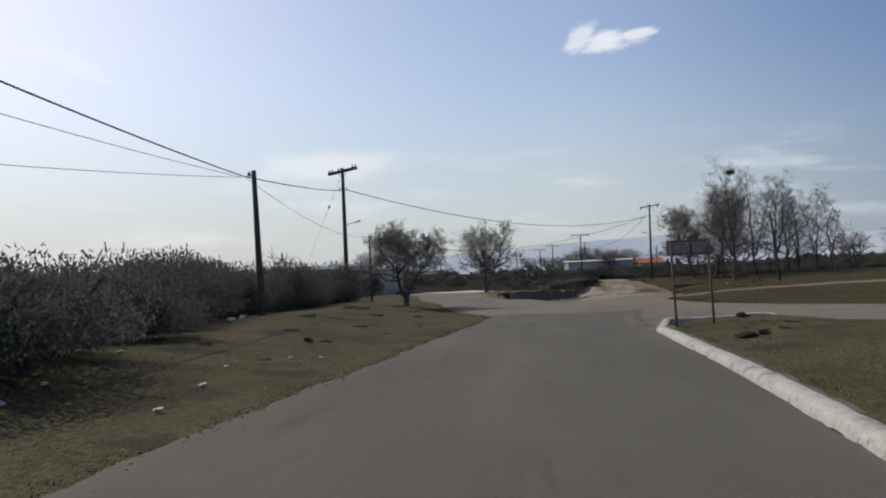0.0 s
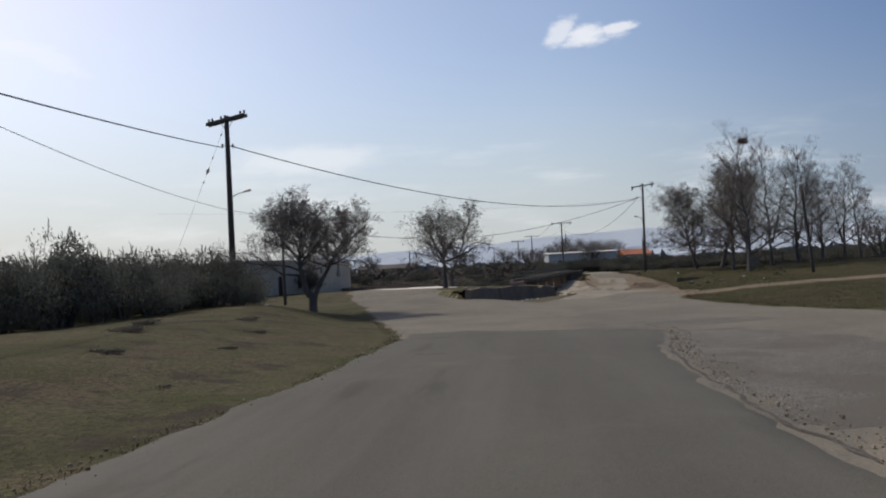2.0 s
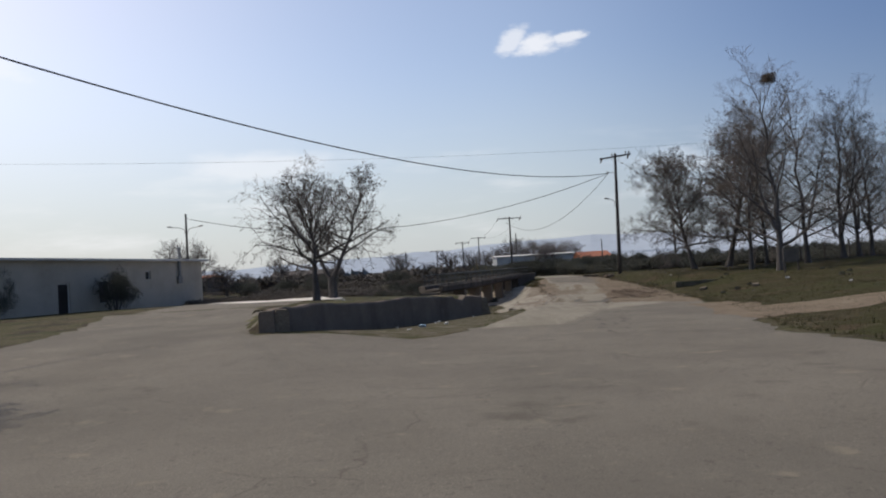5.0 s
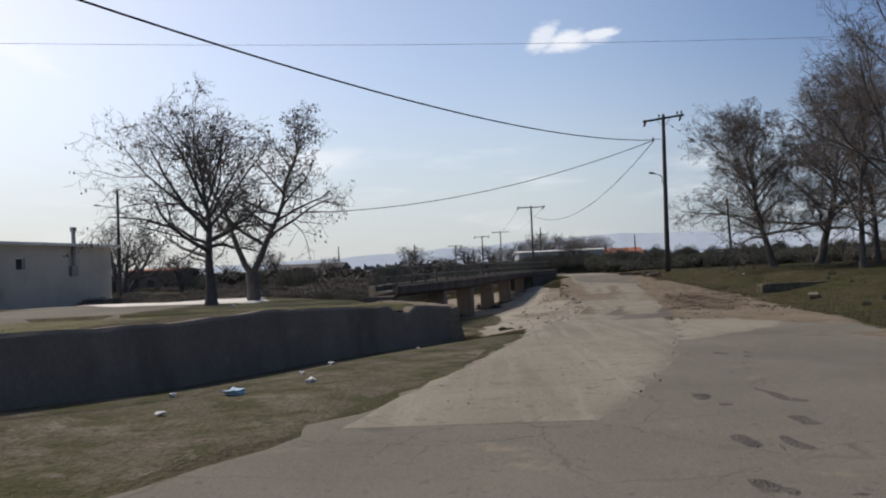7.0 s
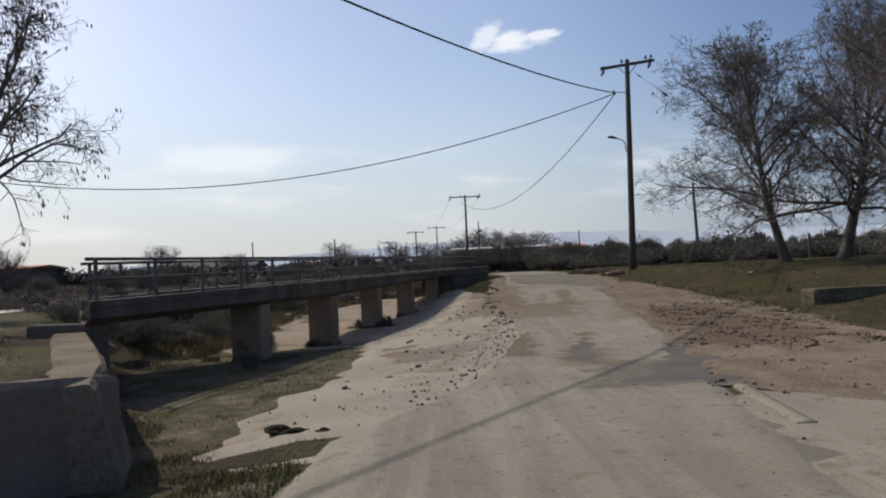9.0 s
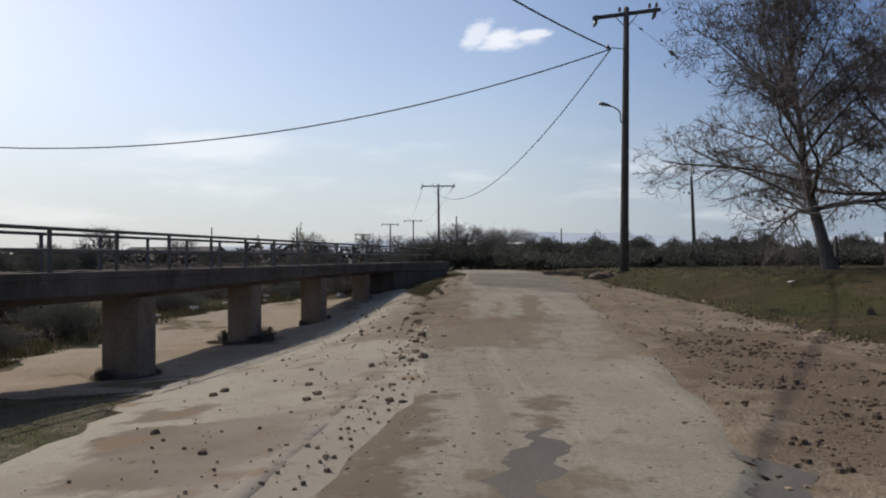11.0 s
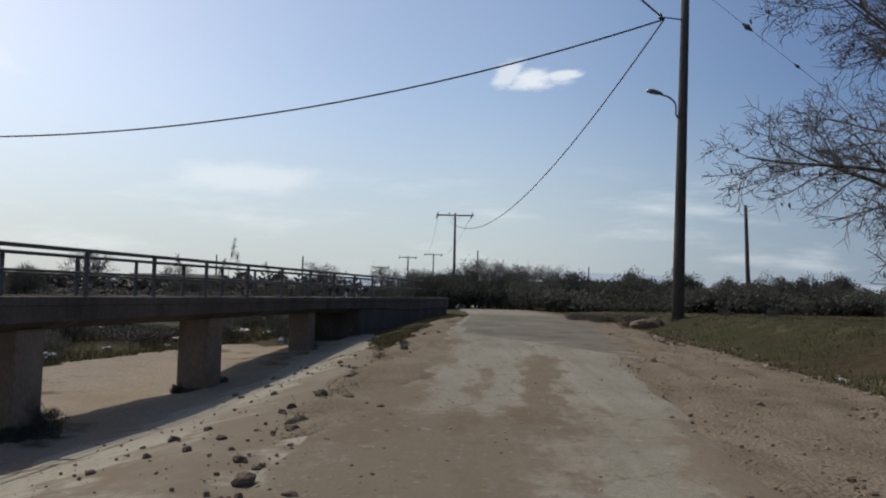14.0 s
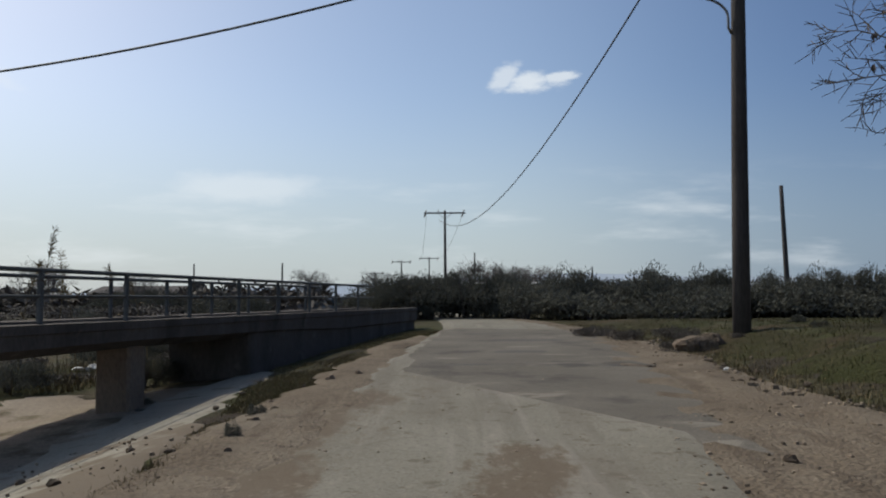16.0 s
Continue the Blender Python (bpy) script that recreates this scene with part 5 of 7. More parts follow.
utility_pole(22.3, 76.0, 6.2, 5.2, "bare leaning pole among the trees", 0.11, lean=(-0.55, 0.0))
utility_pole(25.3, 127.2, 6.2, 5.5, "plain old pole behind the hedge", 0.12, lean=(-0.15, 0))
utility_pole(14.0, 220.0, 9.7, 8, "plain thin wooden pole far off", 0.16)
utility_pole(33.0, 220.0, 7.3, 6, "plain thin wooden pole far off", 0.14)
utility_pole(2.0, 222.0, 8.6, 8, "far wooden pole with a crossarm", 0.15, 3.2, 0.1)
utility_pole(6.0, 245.0, 10.6, 9, "far wooden pole with a crossarm", 0.16, 3.8, 0.1)
utility_pole(-5.0, 250.0, 8.0, 8, "far wooden pole with a crossarm", 0.15, 3.4, 0.1)
utility_pole(-22.0, 190.0, 6.4, 6, "plain thin wooden pole far off", 0.12)
utility_pole(-7.2, 172.0, 5.4, 5, "plain thin wooden pole far off", 0.11)


def cable(a, b, sag, radius, name="overhead_cable", label="black overhead cable between poles"):
    s = Soup()
    n = 40
    pts = []
    for i in range(n + 1):
        u = i / n
        pts.append((mix(a[0], b[0], u), mix(a[1], b[1], u), mix(a[2], b[2], u) - 4 * sag * u * (1 - u)))
    s.tube(pts, radius, 5)
    return tagged(part(name, s, CABLE, shade=True), label, "cable", "overhead cables")


INS3 = (14.55, 104.6, 8.22)
cable((-10.5, 28.4, 5.45), (-8.3, -10.0, 6.0), 0.35, 0.022)
cable((-10.5, 28.4, 5.40), (-13.0, 2.0, 6.0), 0.25, 0.010, label="thin service wire to a house")
cable((-10.5, 28.4, 5.40), (-17.5, 8.0, 4.6), 0.25, 0.010, label="thin service wire to a house")
cable((-10.5, 28.4, 5.45), (-12.97, 53.7, 7.75), 0.12, 0.022)
cable((-12.53, 53.9, 7.8), INS3, 1.78, 0.026)
cable((-10.4, 28.4, 5.40), (-12.85, 63.2, 5.05), 0.75, 0.010, label="thin service wire between poles")
cable(INS3, (-20.8, 108.0, 7.0), 2.56, 0.024)
cable(INS3, (9.0, 160.0, 8.4), 2.6, 0.022)
cable((-22.0, 66.0, 5.9), (21.75, 76.6, 6.1), 0.62, 0.004, label="thin wire across the junction")
for q in (-1.6, 1.6):
    cable((P4[0] + q, 160, 9.05), (6.0 + q, 245, 10.4), 1.2, 0.014, label="thin overhead wire far away")


def stay(a, b, beads, label):
    """A steel stay from a pole to the ground, with insulators threaded on it at shares of its length."""
    a, b = Vector(a), Vector(b)
    t = thing("stay_wire", a.x, a.y, a.z, label, "stay wire", "stay wires")
    d = b - a
    s = Soup()
    s.tube([d * (i / 12) - Vector((0, 0, 0.5 * (i / 12) * (1 - i / 12))) for i in range(13)], 0.007, 5)
    part("wire", s, METAL, t)
    n = d.normalized()
    for u, r in beads:
        c = d * u - Vector((0, 0, 0.5 * u * (1 - u)))
        s = Soup()
        s.tube([c + n * (k * r) for k in (-2.2, -1.2, -0.5, 0.0, 0.5, 1.2, 2.2)], [0.012, r * 0.5, r * 0.75, r, r * 0.75, r * 0.5, 0.012], 8)
        part("insulator", s, CERAMIC, t, "dark egg insulator on the wire", True)
    return t


stay((15.36, 104.7, 9.25), (26.8, 105.2, 0.9), ((0.03, 0.045), (0.13, 0.085), (0.25, 0.05)), "steel stay wire with egg insulators running down to a field")
stay((-12.85, 53.8, 8.85), (-16.7, 53.6, 0.1), ((0.05, 0.04), (0.17, 0.04), (0.24, 0.085), (0.30, 0.04)), "steel stay wire with egg insulators beside a pole")

# ---- road sign seen from behind ----
sign = thing("road_sign", 3.3, 19.45, ground_z(3.3, 19.45), "brown back of a rectangular road sign on two thin posts", "road sign")
zb = ground_z(3.3, 19.45)
for px_ in (0.0, 0.86):
    s = Soup()
    s.tube([(px_, 0.0, -0.25), (px_ - 0.02, 0.0, 0.9), (px_ - 0.05, 0.0, 1.92 - zb)], 0.028, 8)
    part("post", s, RUST, sign, "dark rusty steel post", True)
s = Soup()
s.box(0.09, 0.05, 1.58 - zb, 0.47, 0.025, 0.36, 0, 0.004)
panel = part("panel", s, SIGN_BACK, sign)
s = Soup()
s.box(0.62, 0.05, 1.58 - zb, 0.54, 0.025, 0.36, 0, 0.004)
part("panel", s, SIGN_BACK, sign)
for zz in (1.60, 1.90):
    s = Soup()
    s.box(0.37, 0.03, zz - zb, 1.02, 0.03, 0.03)
    part("stiffener", s, RUST, panel)
s = Soup()
s.box(0.42, 0.025, 1.62 - zb, 0.05, 0.02, 0.26)
part("clamp", s, RUST, panel)

board = thing("notice_board", 21.2, 86.6, ground_z(21.2, 86.6), "small weathered wooden board on legs under trees", "notice board")
s = Soup()
s.box(0, 0, 0.55, 1.0, 0.06, 0.75, 0.2, 0.01)
part("panel", s, SCRUB, board)
for q in (-0.42, 0.42):
    s = Soup()
    s.box(q, q * 0.2, -0.2, 0.07, 0.07, 0.85, 0.2, 0.01)
    part("leg", s, POLE, board)

# ---- bare trees ----
def grow(rng, soup_big, soup_small, start, way, length, radius, level, spec, tips):
    """One branch with its side branches. spec: per level (children, length ratio, angle, bend, lift)."""
    kids, ratio, angle, bend, lift = spec[level][:5]
    n = 7 if level == 0 else 6 if level == 1 else 4 if level == 2 else 3 if level == 3 else 1
    pts, p, d = [Vector(start)], Vector(start), Vector(way).normalized()
    for i in range(n):
        d = (d + Vector((rng.gauss(0, bend), rng.gauss(0, bend), rng.gauss(0, bend) + lift))).normalized()
        p = p + d * (length / n)
        pts.append(p.copy())
    end = 0.14 if level == 0 else 0.26 if level == 1 else 0.42
    radii = [radius * mix(1.0, end, i / n) for i in range(n + 1)]
    if level == 0:
        radii[0] *= 1.35
        radii[1] *= 1.05
    sides = (9, 6, 4, 3, 3)[level]
    (soup_big if level < 2 else soup_small).tube(pts, radii, sides, cap=False)
    if level == len(spec) - 1:
        tips.append(pts[-1])
        return
    first = spec[0][5] if level == 0 and len(spec[0]) > 5 else 0.34 if level == 0 else 0.22
    for k in range(kids):
        u = first + (1.0 - first) * ((k + rng.random() * 0.9) / kids)
        i = min(n - 1, int(u * n))
        at = pts[i].lerp(pts[i + 1], u * n - i)
        axis_way = (pts[i + 1] - pts[i]).normalized()
        side = axis_way.orthogonal().normalized()
        side.rotate(Matrix.Rotation(k * 2.4 + rng.random() * 1.2, 3, axis_way))
        a = radians(angle * (0.75 + 0.5 * rng.random()))
        out_way = axis_way * math.cos(a) + side * math.sin(a)
        r = max(spec[0][6] if len(spec[0]) > 6 else 0.0036, radii[i] * ((0.44 if kids > 12 else 0.58) if level == 0 else 0.48) * (0.8 + 0.4 * rng.random()))
        grow(rng, soup_big, soup_small, at, out_way, length * ratio * (0.7 + 0.55 * rng.random()) * (1.15 - 0.45 * u), r, level + 1, spec, tips)


def bare_tree(seed, x, y, label, stems, spec, pods=0, name="bare_tree", group="bare trees", turn=0.0, sink=0.1):
    """stems: rows of (dx, dy, way, length, radius)."""
    rng = random.Random(seed)
    t = thing(name, x, y, ground_z(x, y) - sink, label, "tree", group, turn)
    big, small_soup, tips = Soup(), Soup(), []
    for dx, dy, way, length, radius, *rest in stems:
        if rest and rest[0] == "bole":
            d = Vector(way).normalized()
            big.tube([Vector((dx, dy, -0.1)) + d * (length * u) for u in (0, 0.15, 0.5, 0.8, 1.06)], [radius * k for k in (1.4, 1.12, 0.98, 1.0, 0.8)], 10, cap=False)
        else:
            grow(rng, big, small_soup, (dx, dy, rest[0] if rest else -0.1), way, length, radius, 0, spec, tips)
    part("trunk", big, BARK, t, shade=True)
    part("crown", small_soup, TWIG, t, "leafless twigs")
    if pods:
        s = Soup()
        for tip in rng.sample(tips, min(pods, len(tips))):
            for _ in range(3):
                o = Vector((rng.gauss(0, 0.05), rng.gauss(0, 0.05), 0))
                ln, wd, a = 0.10 + 0.06 * rng.random(), 0.02, rng.random() * 6.28
                c, q = math.cos(a) * wd, math.sin(a) * wd
                b = tip + o
                s.add([b, b + Vector((c, q, -ln * 0.5)), b + Vector((0.02, 0, -ln)), b + Vector((-c, -q, -ln * 0.5))], [(0, 1, 2, 3)])
        tagged(part("seed_pod", s, POD, t, "dark hanging dry seed pods"), kind="stuff")
    return t


LIMB = [(0, 0, 0, 0, 0, 0, 0.0062), (9, 0.44, 46, 0.10, 0.03), (6, 0.48, 46, 0.16, 0.015), (4, 0.55, 44, 0.17, 0.0), (0, 0, 0, 0.2, 0.0)]
BROAD = [(0, 0, 0, 0, 0, 0, 0.0068), (15, 0.36, 46, 0.11, 0.015), (9, 0.46, 48, 0.18, 0.0), (5, 0.55, 46, 0.24, -0.02), (0, 0, 0, 0.28, 0.0)]
OPEN = [(0, 0, 0, 0, 0, 0, 0.0062), (8, 0.48, 46, 0.15, 0.03), (6, 0.52, 50, 0.20, 0.01), (4, 0.52, 48, 0.24, -0.02), (0, 0, 0, 0.25, -0.04)]
ROUND = [(0, 0, 0, 0, 0, 0, 0.0072), (11, 0.44, 48, 0.14, 0.05), (8, 0.46, 48, 0.18, 0.04), (6, 0.50, 46, 0.2, 0.02), (0, 0, 0, 0.22, 0.02)]


def limbed_tree(seed, x, y, label, stems, spec, pods=0, group="bare trees", bole=None, sink=0.1, crest=0.36, depth=0.0, cap=99.0, stout=1.0):
    """A tree of one or more leaders, each carrying limbs that are long and level below, short and steep above.
    stems: rows of (start, lean, height, radius, reach, first, limbs, low angle, high angle, side)."""
    rng = random.Random(seed)
    t = thing("bare_tree", x, y, ground_z(x, y) - sink, label, "tree", group)
    big, fine, tips = Soup(), Soup(), []
    if bole:
        h, r, lean_x = bole
        big.tube([(lean_x * u * u, 0, -0.1 + (h + 0.1) * u) for u in (0, 0.12, 0.45, 0.8, 1.0)], [r * k for k in (1.5, 1.15, 1.0, 1.02, 0.85)], 11, cap=False)
    for start, lean, height, radius, reach, first, limbs, low, high, side in stems:
        n, pts = 12, []
        wx, wy = 0.0, 0.0
        for i in range(n + 1):
            u = i / n
            if i:
                wx += rng.gauss(0, 0.022) * height
                wy += rng.gauss(0, 0.022) * height
            pts.append(Vector((start[0] + lean[0] * u ** lean[2] + wx * u * 0.8, start[1] + lean[1] * u + wy * u * 0.8, start[2] + height * u)))
        radii = [radius * mix(1.0, 0.10, (i / n) ** 0.8) for i in range(n + 1)]
        if not bole:
            radii[0] *= 1.4
            radii[1] *= 1.06
        big.tube(pts, radii, 9, cap=False)
        turn = rng.random() * 6.28
        for k in range(limbs):
            u = first + (0.98 - first) * ((k + 0.6 * rng.random()) / limbs)
            v = (u - first) / (1 - first)
            i = min(n - 1, int(u * n))
            at = pts[i].lerp(pts[i + 1], u * n - i)
            turn += 2.4 + rng.gauss(0, 0.35)
            a = radians(mix(low, high, v ** 0.8) + rng.gauss(0, 7))
            way = Vector((math.cos(turn) * math.sin(a), math.sin(turn) * math.sin(a), math.cos(a)))
            out = reach * mix(1.0, crest, v) * (0.85 + 0.28 * rng.random()) * (1 + side * math.cos(turn) + depth * math.sin(turn))
            out = min(out, max(0.5, cap - math.hypot(at.x, at.y)) / max(0.3, math.sin(a)))
            grow(rng, big, fine, at, way, out, max(0.02, stout * radii[i] * mix(0.42, 0.62, v) * (0.8 + 0.4 * rng.random())), 1, spec, tips)
    part("trunk", big, BARK, t, shade=True)
    part("crown", fine, TWIG, t, "leafless twigs")
    if pods:
        s = Soup()
        for tip in rng.sample(tips, min(pods, len(tips))):
            for _ in range(3):
                b = tip + Vector((rng.gauss(0, 0.05), rng.gauss(0, 0.05), 0))
                ln, wd, q = 0.09 + 0.06 * rng.random(), 0.022, rng.random() * 6.28
                c, d = math.cos(q) * wd, math.sin(q) * wd
                s.add([b, b + Vector((c, d, -ln * 0.5)), b + Vector((0.02, 0, -ln)), b + Vector((-c, -d, -ln * 0.5))], [(0, 1, 2, 3)])
        tagged(part("seed_pod", s, POD, t, "dark hanging dry seed pods"), kind="stuff")
    return t


FAR_ROUND = [(9, 0.62, 58, 0.10, 0.05, 0.3, 0.013), (8, 0.56, 50, 0.16, 0.05), (7, 0.52, 46, 0.2, 0.03), (0, 0, 0, 0.22, 0.0)]

limbed_tree(11, -8.4, 51.9, "leafless round tree with a forked crooked trunk on grass",
            [((-0.08, 0, 0.80), (-0.55, 0.0, 0.45), 3.1, 0.165, 3.1, 0.31, 25, 76, 26, -0.05), ((0.08, 0, 0.70), (1.75, 0.2, 1.25), 3.0, 0.14, 2.2, 0.44, 17, 76, 22, 0.1)], ROUND, bole=(0.95, 0.19, 0.05), crest=0.5)
limbed_tree(23, -4.9, 81.4, "leafless tree hung with dry pods on a grass terrace",
            [((0, 0, -0.1), (-0.15, 0.0, 1.0), 4.9, 0.21, 3.8, 0.36, 21, 76, 20, -0.10)], OPEN, pods=420, crest=0.62, stout=1.4)
limbed_tree(31, -4.75, 85.6, "leafless forked tree hung with dry pods on a terrace",
            [((0.0, 0, 1.2), (2.1, 0.0, 0.9), 5.0, 0.15, 2.7, 0.20, 17, 70, 22, 0.15), ((-0.05, 0, 1.15), (-1.5, 0.2, 0.7), 4.5, 0.14, 2.0, 0.30, 13, 66, 18, -0.1)], OPEN, pods=800, bole=(1.35, 0.24, -0.05), crest=0.62, stout=1.4)

tall_a = limbed_tree(41, 19.0, 97.8, "spreading leafless tree at a field's edge",
                     [((0, 0, -0.1), (-1.3, 0.0, 0.8), 7.0, 0.20, 4.2, 0.22, 32, 74, 30, -0.20)], BROAD, pods=500, group="row of tall trees", crest=0.55, depth=0.1, cap=4.4)
tall_b = limbed_tree(43, 21.5, 88.9, "tall leafless tree carrying a bird's nest",
                     [((0, 0, -0.1), (-0.1, 0.0, 0.8), 10.7, 0.23, 5.2, 0.14, 22, 76, 26, -0.1), ((-0.1, 0, 2.6), (-1.9, 0.2, 0.8), 7.0, 0.12, 2.6, 0.25, 10, 54, 18, -0.2)], LIMB, group="row of tall trees", crest=0.5)
tall_c = limbed_tree(47, 24.4, 92.0, "slender tall leafless tree at a field's edge",
                     [((0, 0, -0.1), (0.1, 0.0, 1.0), 10.6, 0.17, 4.3, 0.16, 20, 72, 20, 0.0), ((0.1, 0, 2.2), (1.6, 0.2, 0.9), 6.4, 0.10, 2.2, 0.25, 9, 54, 18, 0.0)], LIMB, group="row of tall trees", crest=0.5)


def again(ob, x, y, turn, size, label, dz=0.0, height=None):
    c = copy_thing(ob, Matrix.Translation((x, y, ground_z(x, y) - 0.1 + dz)) @ pose(0, 0, 0, 0, 0, turn) @ Matrix.Diagonal((size, size, height or size, 1)))
    return tagged(c, label)


FIELD_TREE = "tall leafless tree at a field's edge"
for src, x, y, a, k in ((tall_a, 21.65, 99.1, 160, 1.2), (tall_c, 21.1, 92.7, 250, 0.90), (tall_c, 23.4, 96.2, 80, 0.80), (tall_b, 26.9, 92.6, 130, 0.86), (tall_c, 28.6, 94.0, 40, 0.88), (tall_b, 30.2, 95.6, 290, 0.74), (tall_c, 32.0, 95.0, 200, 0.80), (tall_c, 34.5, 97.5, 20, 0.76)):
    again(src, x, y, a, k, FIELD_TREE)
round_far = bare_tree(53, 42.0, 110.0, "leafless spreading tree far across the field", [(0, 0, (0, 0, 1), 3.6, 0.24), (0.1, 0, (0.3, 0.1, 1), 4.2, 0.2), (-0.1, 0, (-0.35, 0.1, 1), 4.2, 0.2)], FAR_ROUND, group="far trees")
for x, y, a, k in ((49, 112, 120, 1.1), (56, 108, 40, 1.3), (47, 104, 200, 0.9), (-25, 160, 70, 0.95), (-17.5, 162, 10, 0.72), (-3.2, 165, 150, 0.62), (-24.5, 116, 210, 1.15), (-28, 121, 30, 0.82), (-21.0, 119, 90, 0.62), (16, 232, 50, 1.9), (21, 238, 160, 1.75), (12, 236, 260, 1.7), (8, 240, 300, 1.5), (24, 226, 330, 1.6), (-12.5, 220, 120, 1.4), (28, 233, 15, 1.6), (4, 228, 75, 1.4), (-1, 215, 75, 1.3), (19.5, 218, 110, 1.5), (-30, 158, 110, 0.6)):
    again(round_far, x, y, a, k, "bare tree far behind the river" if x < 30 else "leafless spreading tree far across the field")

# stork-like nest of sticks in the tall tree
nest = Soup()
rng = random.Random(5)
for _ in range(170):
    a, r, h = rng.random() * 6.28, 0.12 + 0.26 * math.sqrt(rng.random()), rng.random() * 0.42
    p = Vector((math.cos(a) * r, math.sin(a) * r, h))
    d = Vector((-math.sin(a) + rng.gauss(0, 0.5), math.cos(a) + rng.gauss(0, 0.5), rng.gauss(0, 0.35))).normalized() * 0.25
    nest.tube([p - d, p + d], 0.012, 4)
nest_ob = tagged(part("bird_nest", nest, POD), "bird's nest of dark sticks high in a tree", "nest")
nest_ob.matrix_basis = pose(21.55, 88.9, 11.25)

# ---- bushes ----
def leaf_bush(seed, label, mat, wide, tall, count, leaf, name="bush", group="bushes", clumps=14, stems=5, shoots=45):
    rng = random.Random(seed)
    t = thing(name, 0, 0, 0, label, "bush", group)
    s = Soup()
    for k in range(stems):
        a = rng.random() * 6.28
        r = wide * 0.25 * rng.random()
        s.tube([(0.3 * r * math.cos(a), 0.3 * r * math.sin(a), -0.15), (r * math.cos(a), r * math.sin(a), tall * 0.35), (1.8 * r * math.cos(a), 1.8 * r * math.sin(a), tall * 0.75)], [0.07, 0.05, 0.02], 6)
    part("trunk", s, BARK, t)
    blobs = []
    for k in range(clumps):
        a, r = rng.random() * 6.28, wide * 0.42 * math.sqrt(rng.random())
        h = tall * (0.22 + 0.62 * rng.random() * (1 - 0.35 * r / wide))
        blobs.append((Vector((r * math.cos(a), r * math.sin(a), h)), wide * (0.13 + 0.13 * rng.random()), tall * (0.12 + 0.14 * rng.random())))
    s = Soup()
    for _ in range(count):
        c, rw, rh = blobs[rng.randrange(len(blobs))]
        d = Vector((rng.gauss(0, 1), rng.gauss(0, 1), rng.gauss(0, 1))).normalized() * (0.55 + 0.5 * rng.random())
        p = c + Vector((d.x * rw, d.y * rw, d.z * rh))
        if rng.random() < 0.03:
            p.z += tall * 0.06 * rng.random()
        if p.z < 0.03:
            p.z = 0.03 + 0.3 * rng.random()
        w1 = Vector((rng.gauss(0, 0.5), rng.gauss(0, 0.5), 1 if rng.random() < 0.7 else -1)).normalized()
        a = rng.random() * 6.28
        w2 = (Vector((math.cos(a), math.sin(a), 0)) - w1 * (w1.x * math.cos(a) + w1.y * math.sin(a))).normalized() * leaf * (0.15 + 0.1 * rng.random())
        ln = w1 * leaf * (0.7 + 0.6 * rng.random())
        s.add([p - w2, p + w2, p + ln], [(0, 1, 2)])
    for _ in range(shoots):
        c, rw, rh = blobs[rng.randrange(len(blobs))]
        b = c + Vector((rng.gauss(0, rw * 0.5), rng.gauss(0, rw * 0.5), rh * 0.7))
        up = Vector((rng.gauss(0, 0.22), rng.gauss(0, 0.22), 1)).normalized() * tall * (0.07 + 0.10 * rng.random())
        for q in range(16):
            p = b + up * (q / 15)
            w1 = (up.normalized() + Vector((rng.gauss(0, 0.5), rng.gauss(0, 0.5), 0.2))).normalized()
            w2 = w1.cross(Vector((rng.gauss(0, 1), rng.gauss(0, 1), 0.1))).normalized() * leaf * 0.2
            ln = w1 * leaf * (0.6 + 0.4 * rng.random())
            s.add([p - w2, p + w2, p + ln], [(0, 1, 2)])
    part("crown", s, mat, t)
    return t


olives = [leaf_bush(61 + i, "dense grey-green evergreen bush in a hedge", OLIVE, 3.4, 2.1 + 0.15 * i, 8500, 0.10, "evergreen_bush", "hedge by the road", 34, 5, 40) for i in range(3)]
darks = [leaf_bush(71 + i, "dark evergreen bush at a field's edge", DARK_LEAF, 3.6, 2.0 + 0.35 * i, 6500, 0.115, "hedge_shrub", "far hedge", 30, 5, 0) for i in range(2)]
scrubs = [leaf_bush(81 + i, "brown dry thicket of scrub", SCRUB, 3.4, 1.5 + 0.4 * i, 3000, 0.15, "scrub_bush", "thickets", 20, 9, 24) for i in range(2)]


far_darks = [leaf_bush(171 + i, "dark evergreen bush far off in a belt of woods", DARK_LEAF, 3.6, 2.0 + 0.35 * i, 2600, 0.18, "hedge_shrub", "far hedge", 26, 4, 0) for i in range(2)]
far_scrubs = [leaf_bush(181 + i, "brown dry thicket of scrub far off", SCRUB, 3.4, 1.5 + 0.4 * i, 1100, 0.32, "scrub_bush", "thickets", 20, 5, 8) for i in range(2)]


def place_bush(src, x, y, turn, size, tall, used):
    m = Matrix.Translation((x, y, ground_z(x, y) - 0.05)) @ pose(0, 0, 0, 0, 0, turn) @ Matrix.Diagonal((size, size, tall, 1))
    if src.name in used:
        copy_thing(src, m)
    else:
        used.add(src.name)
        src.matrix_basis = m


used, rng = set(), random.Random(9)
HEDGE_X = [(-6, -5.9), (10, -7.0), (15, -8.0), (21, -10.0), (28, -11.5), (36, -12.1), (45, -12.4), (52, -12.6), (53.4, -14.8), (64, -15.2)]
y, i = -4.0, 0
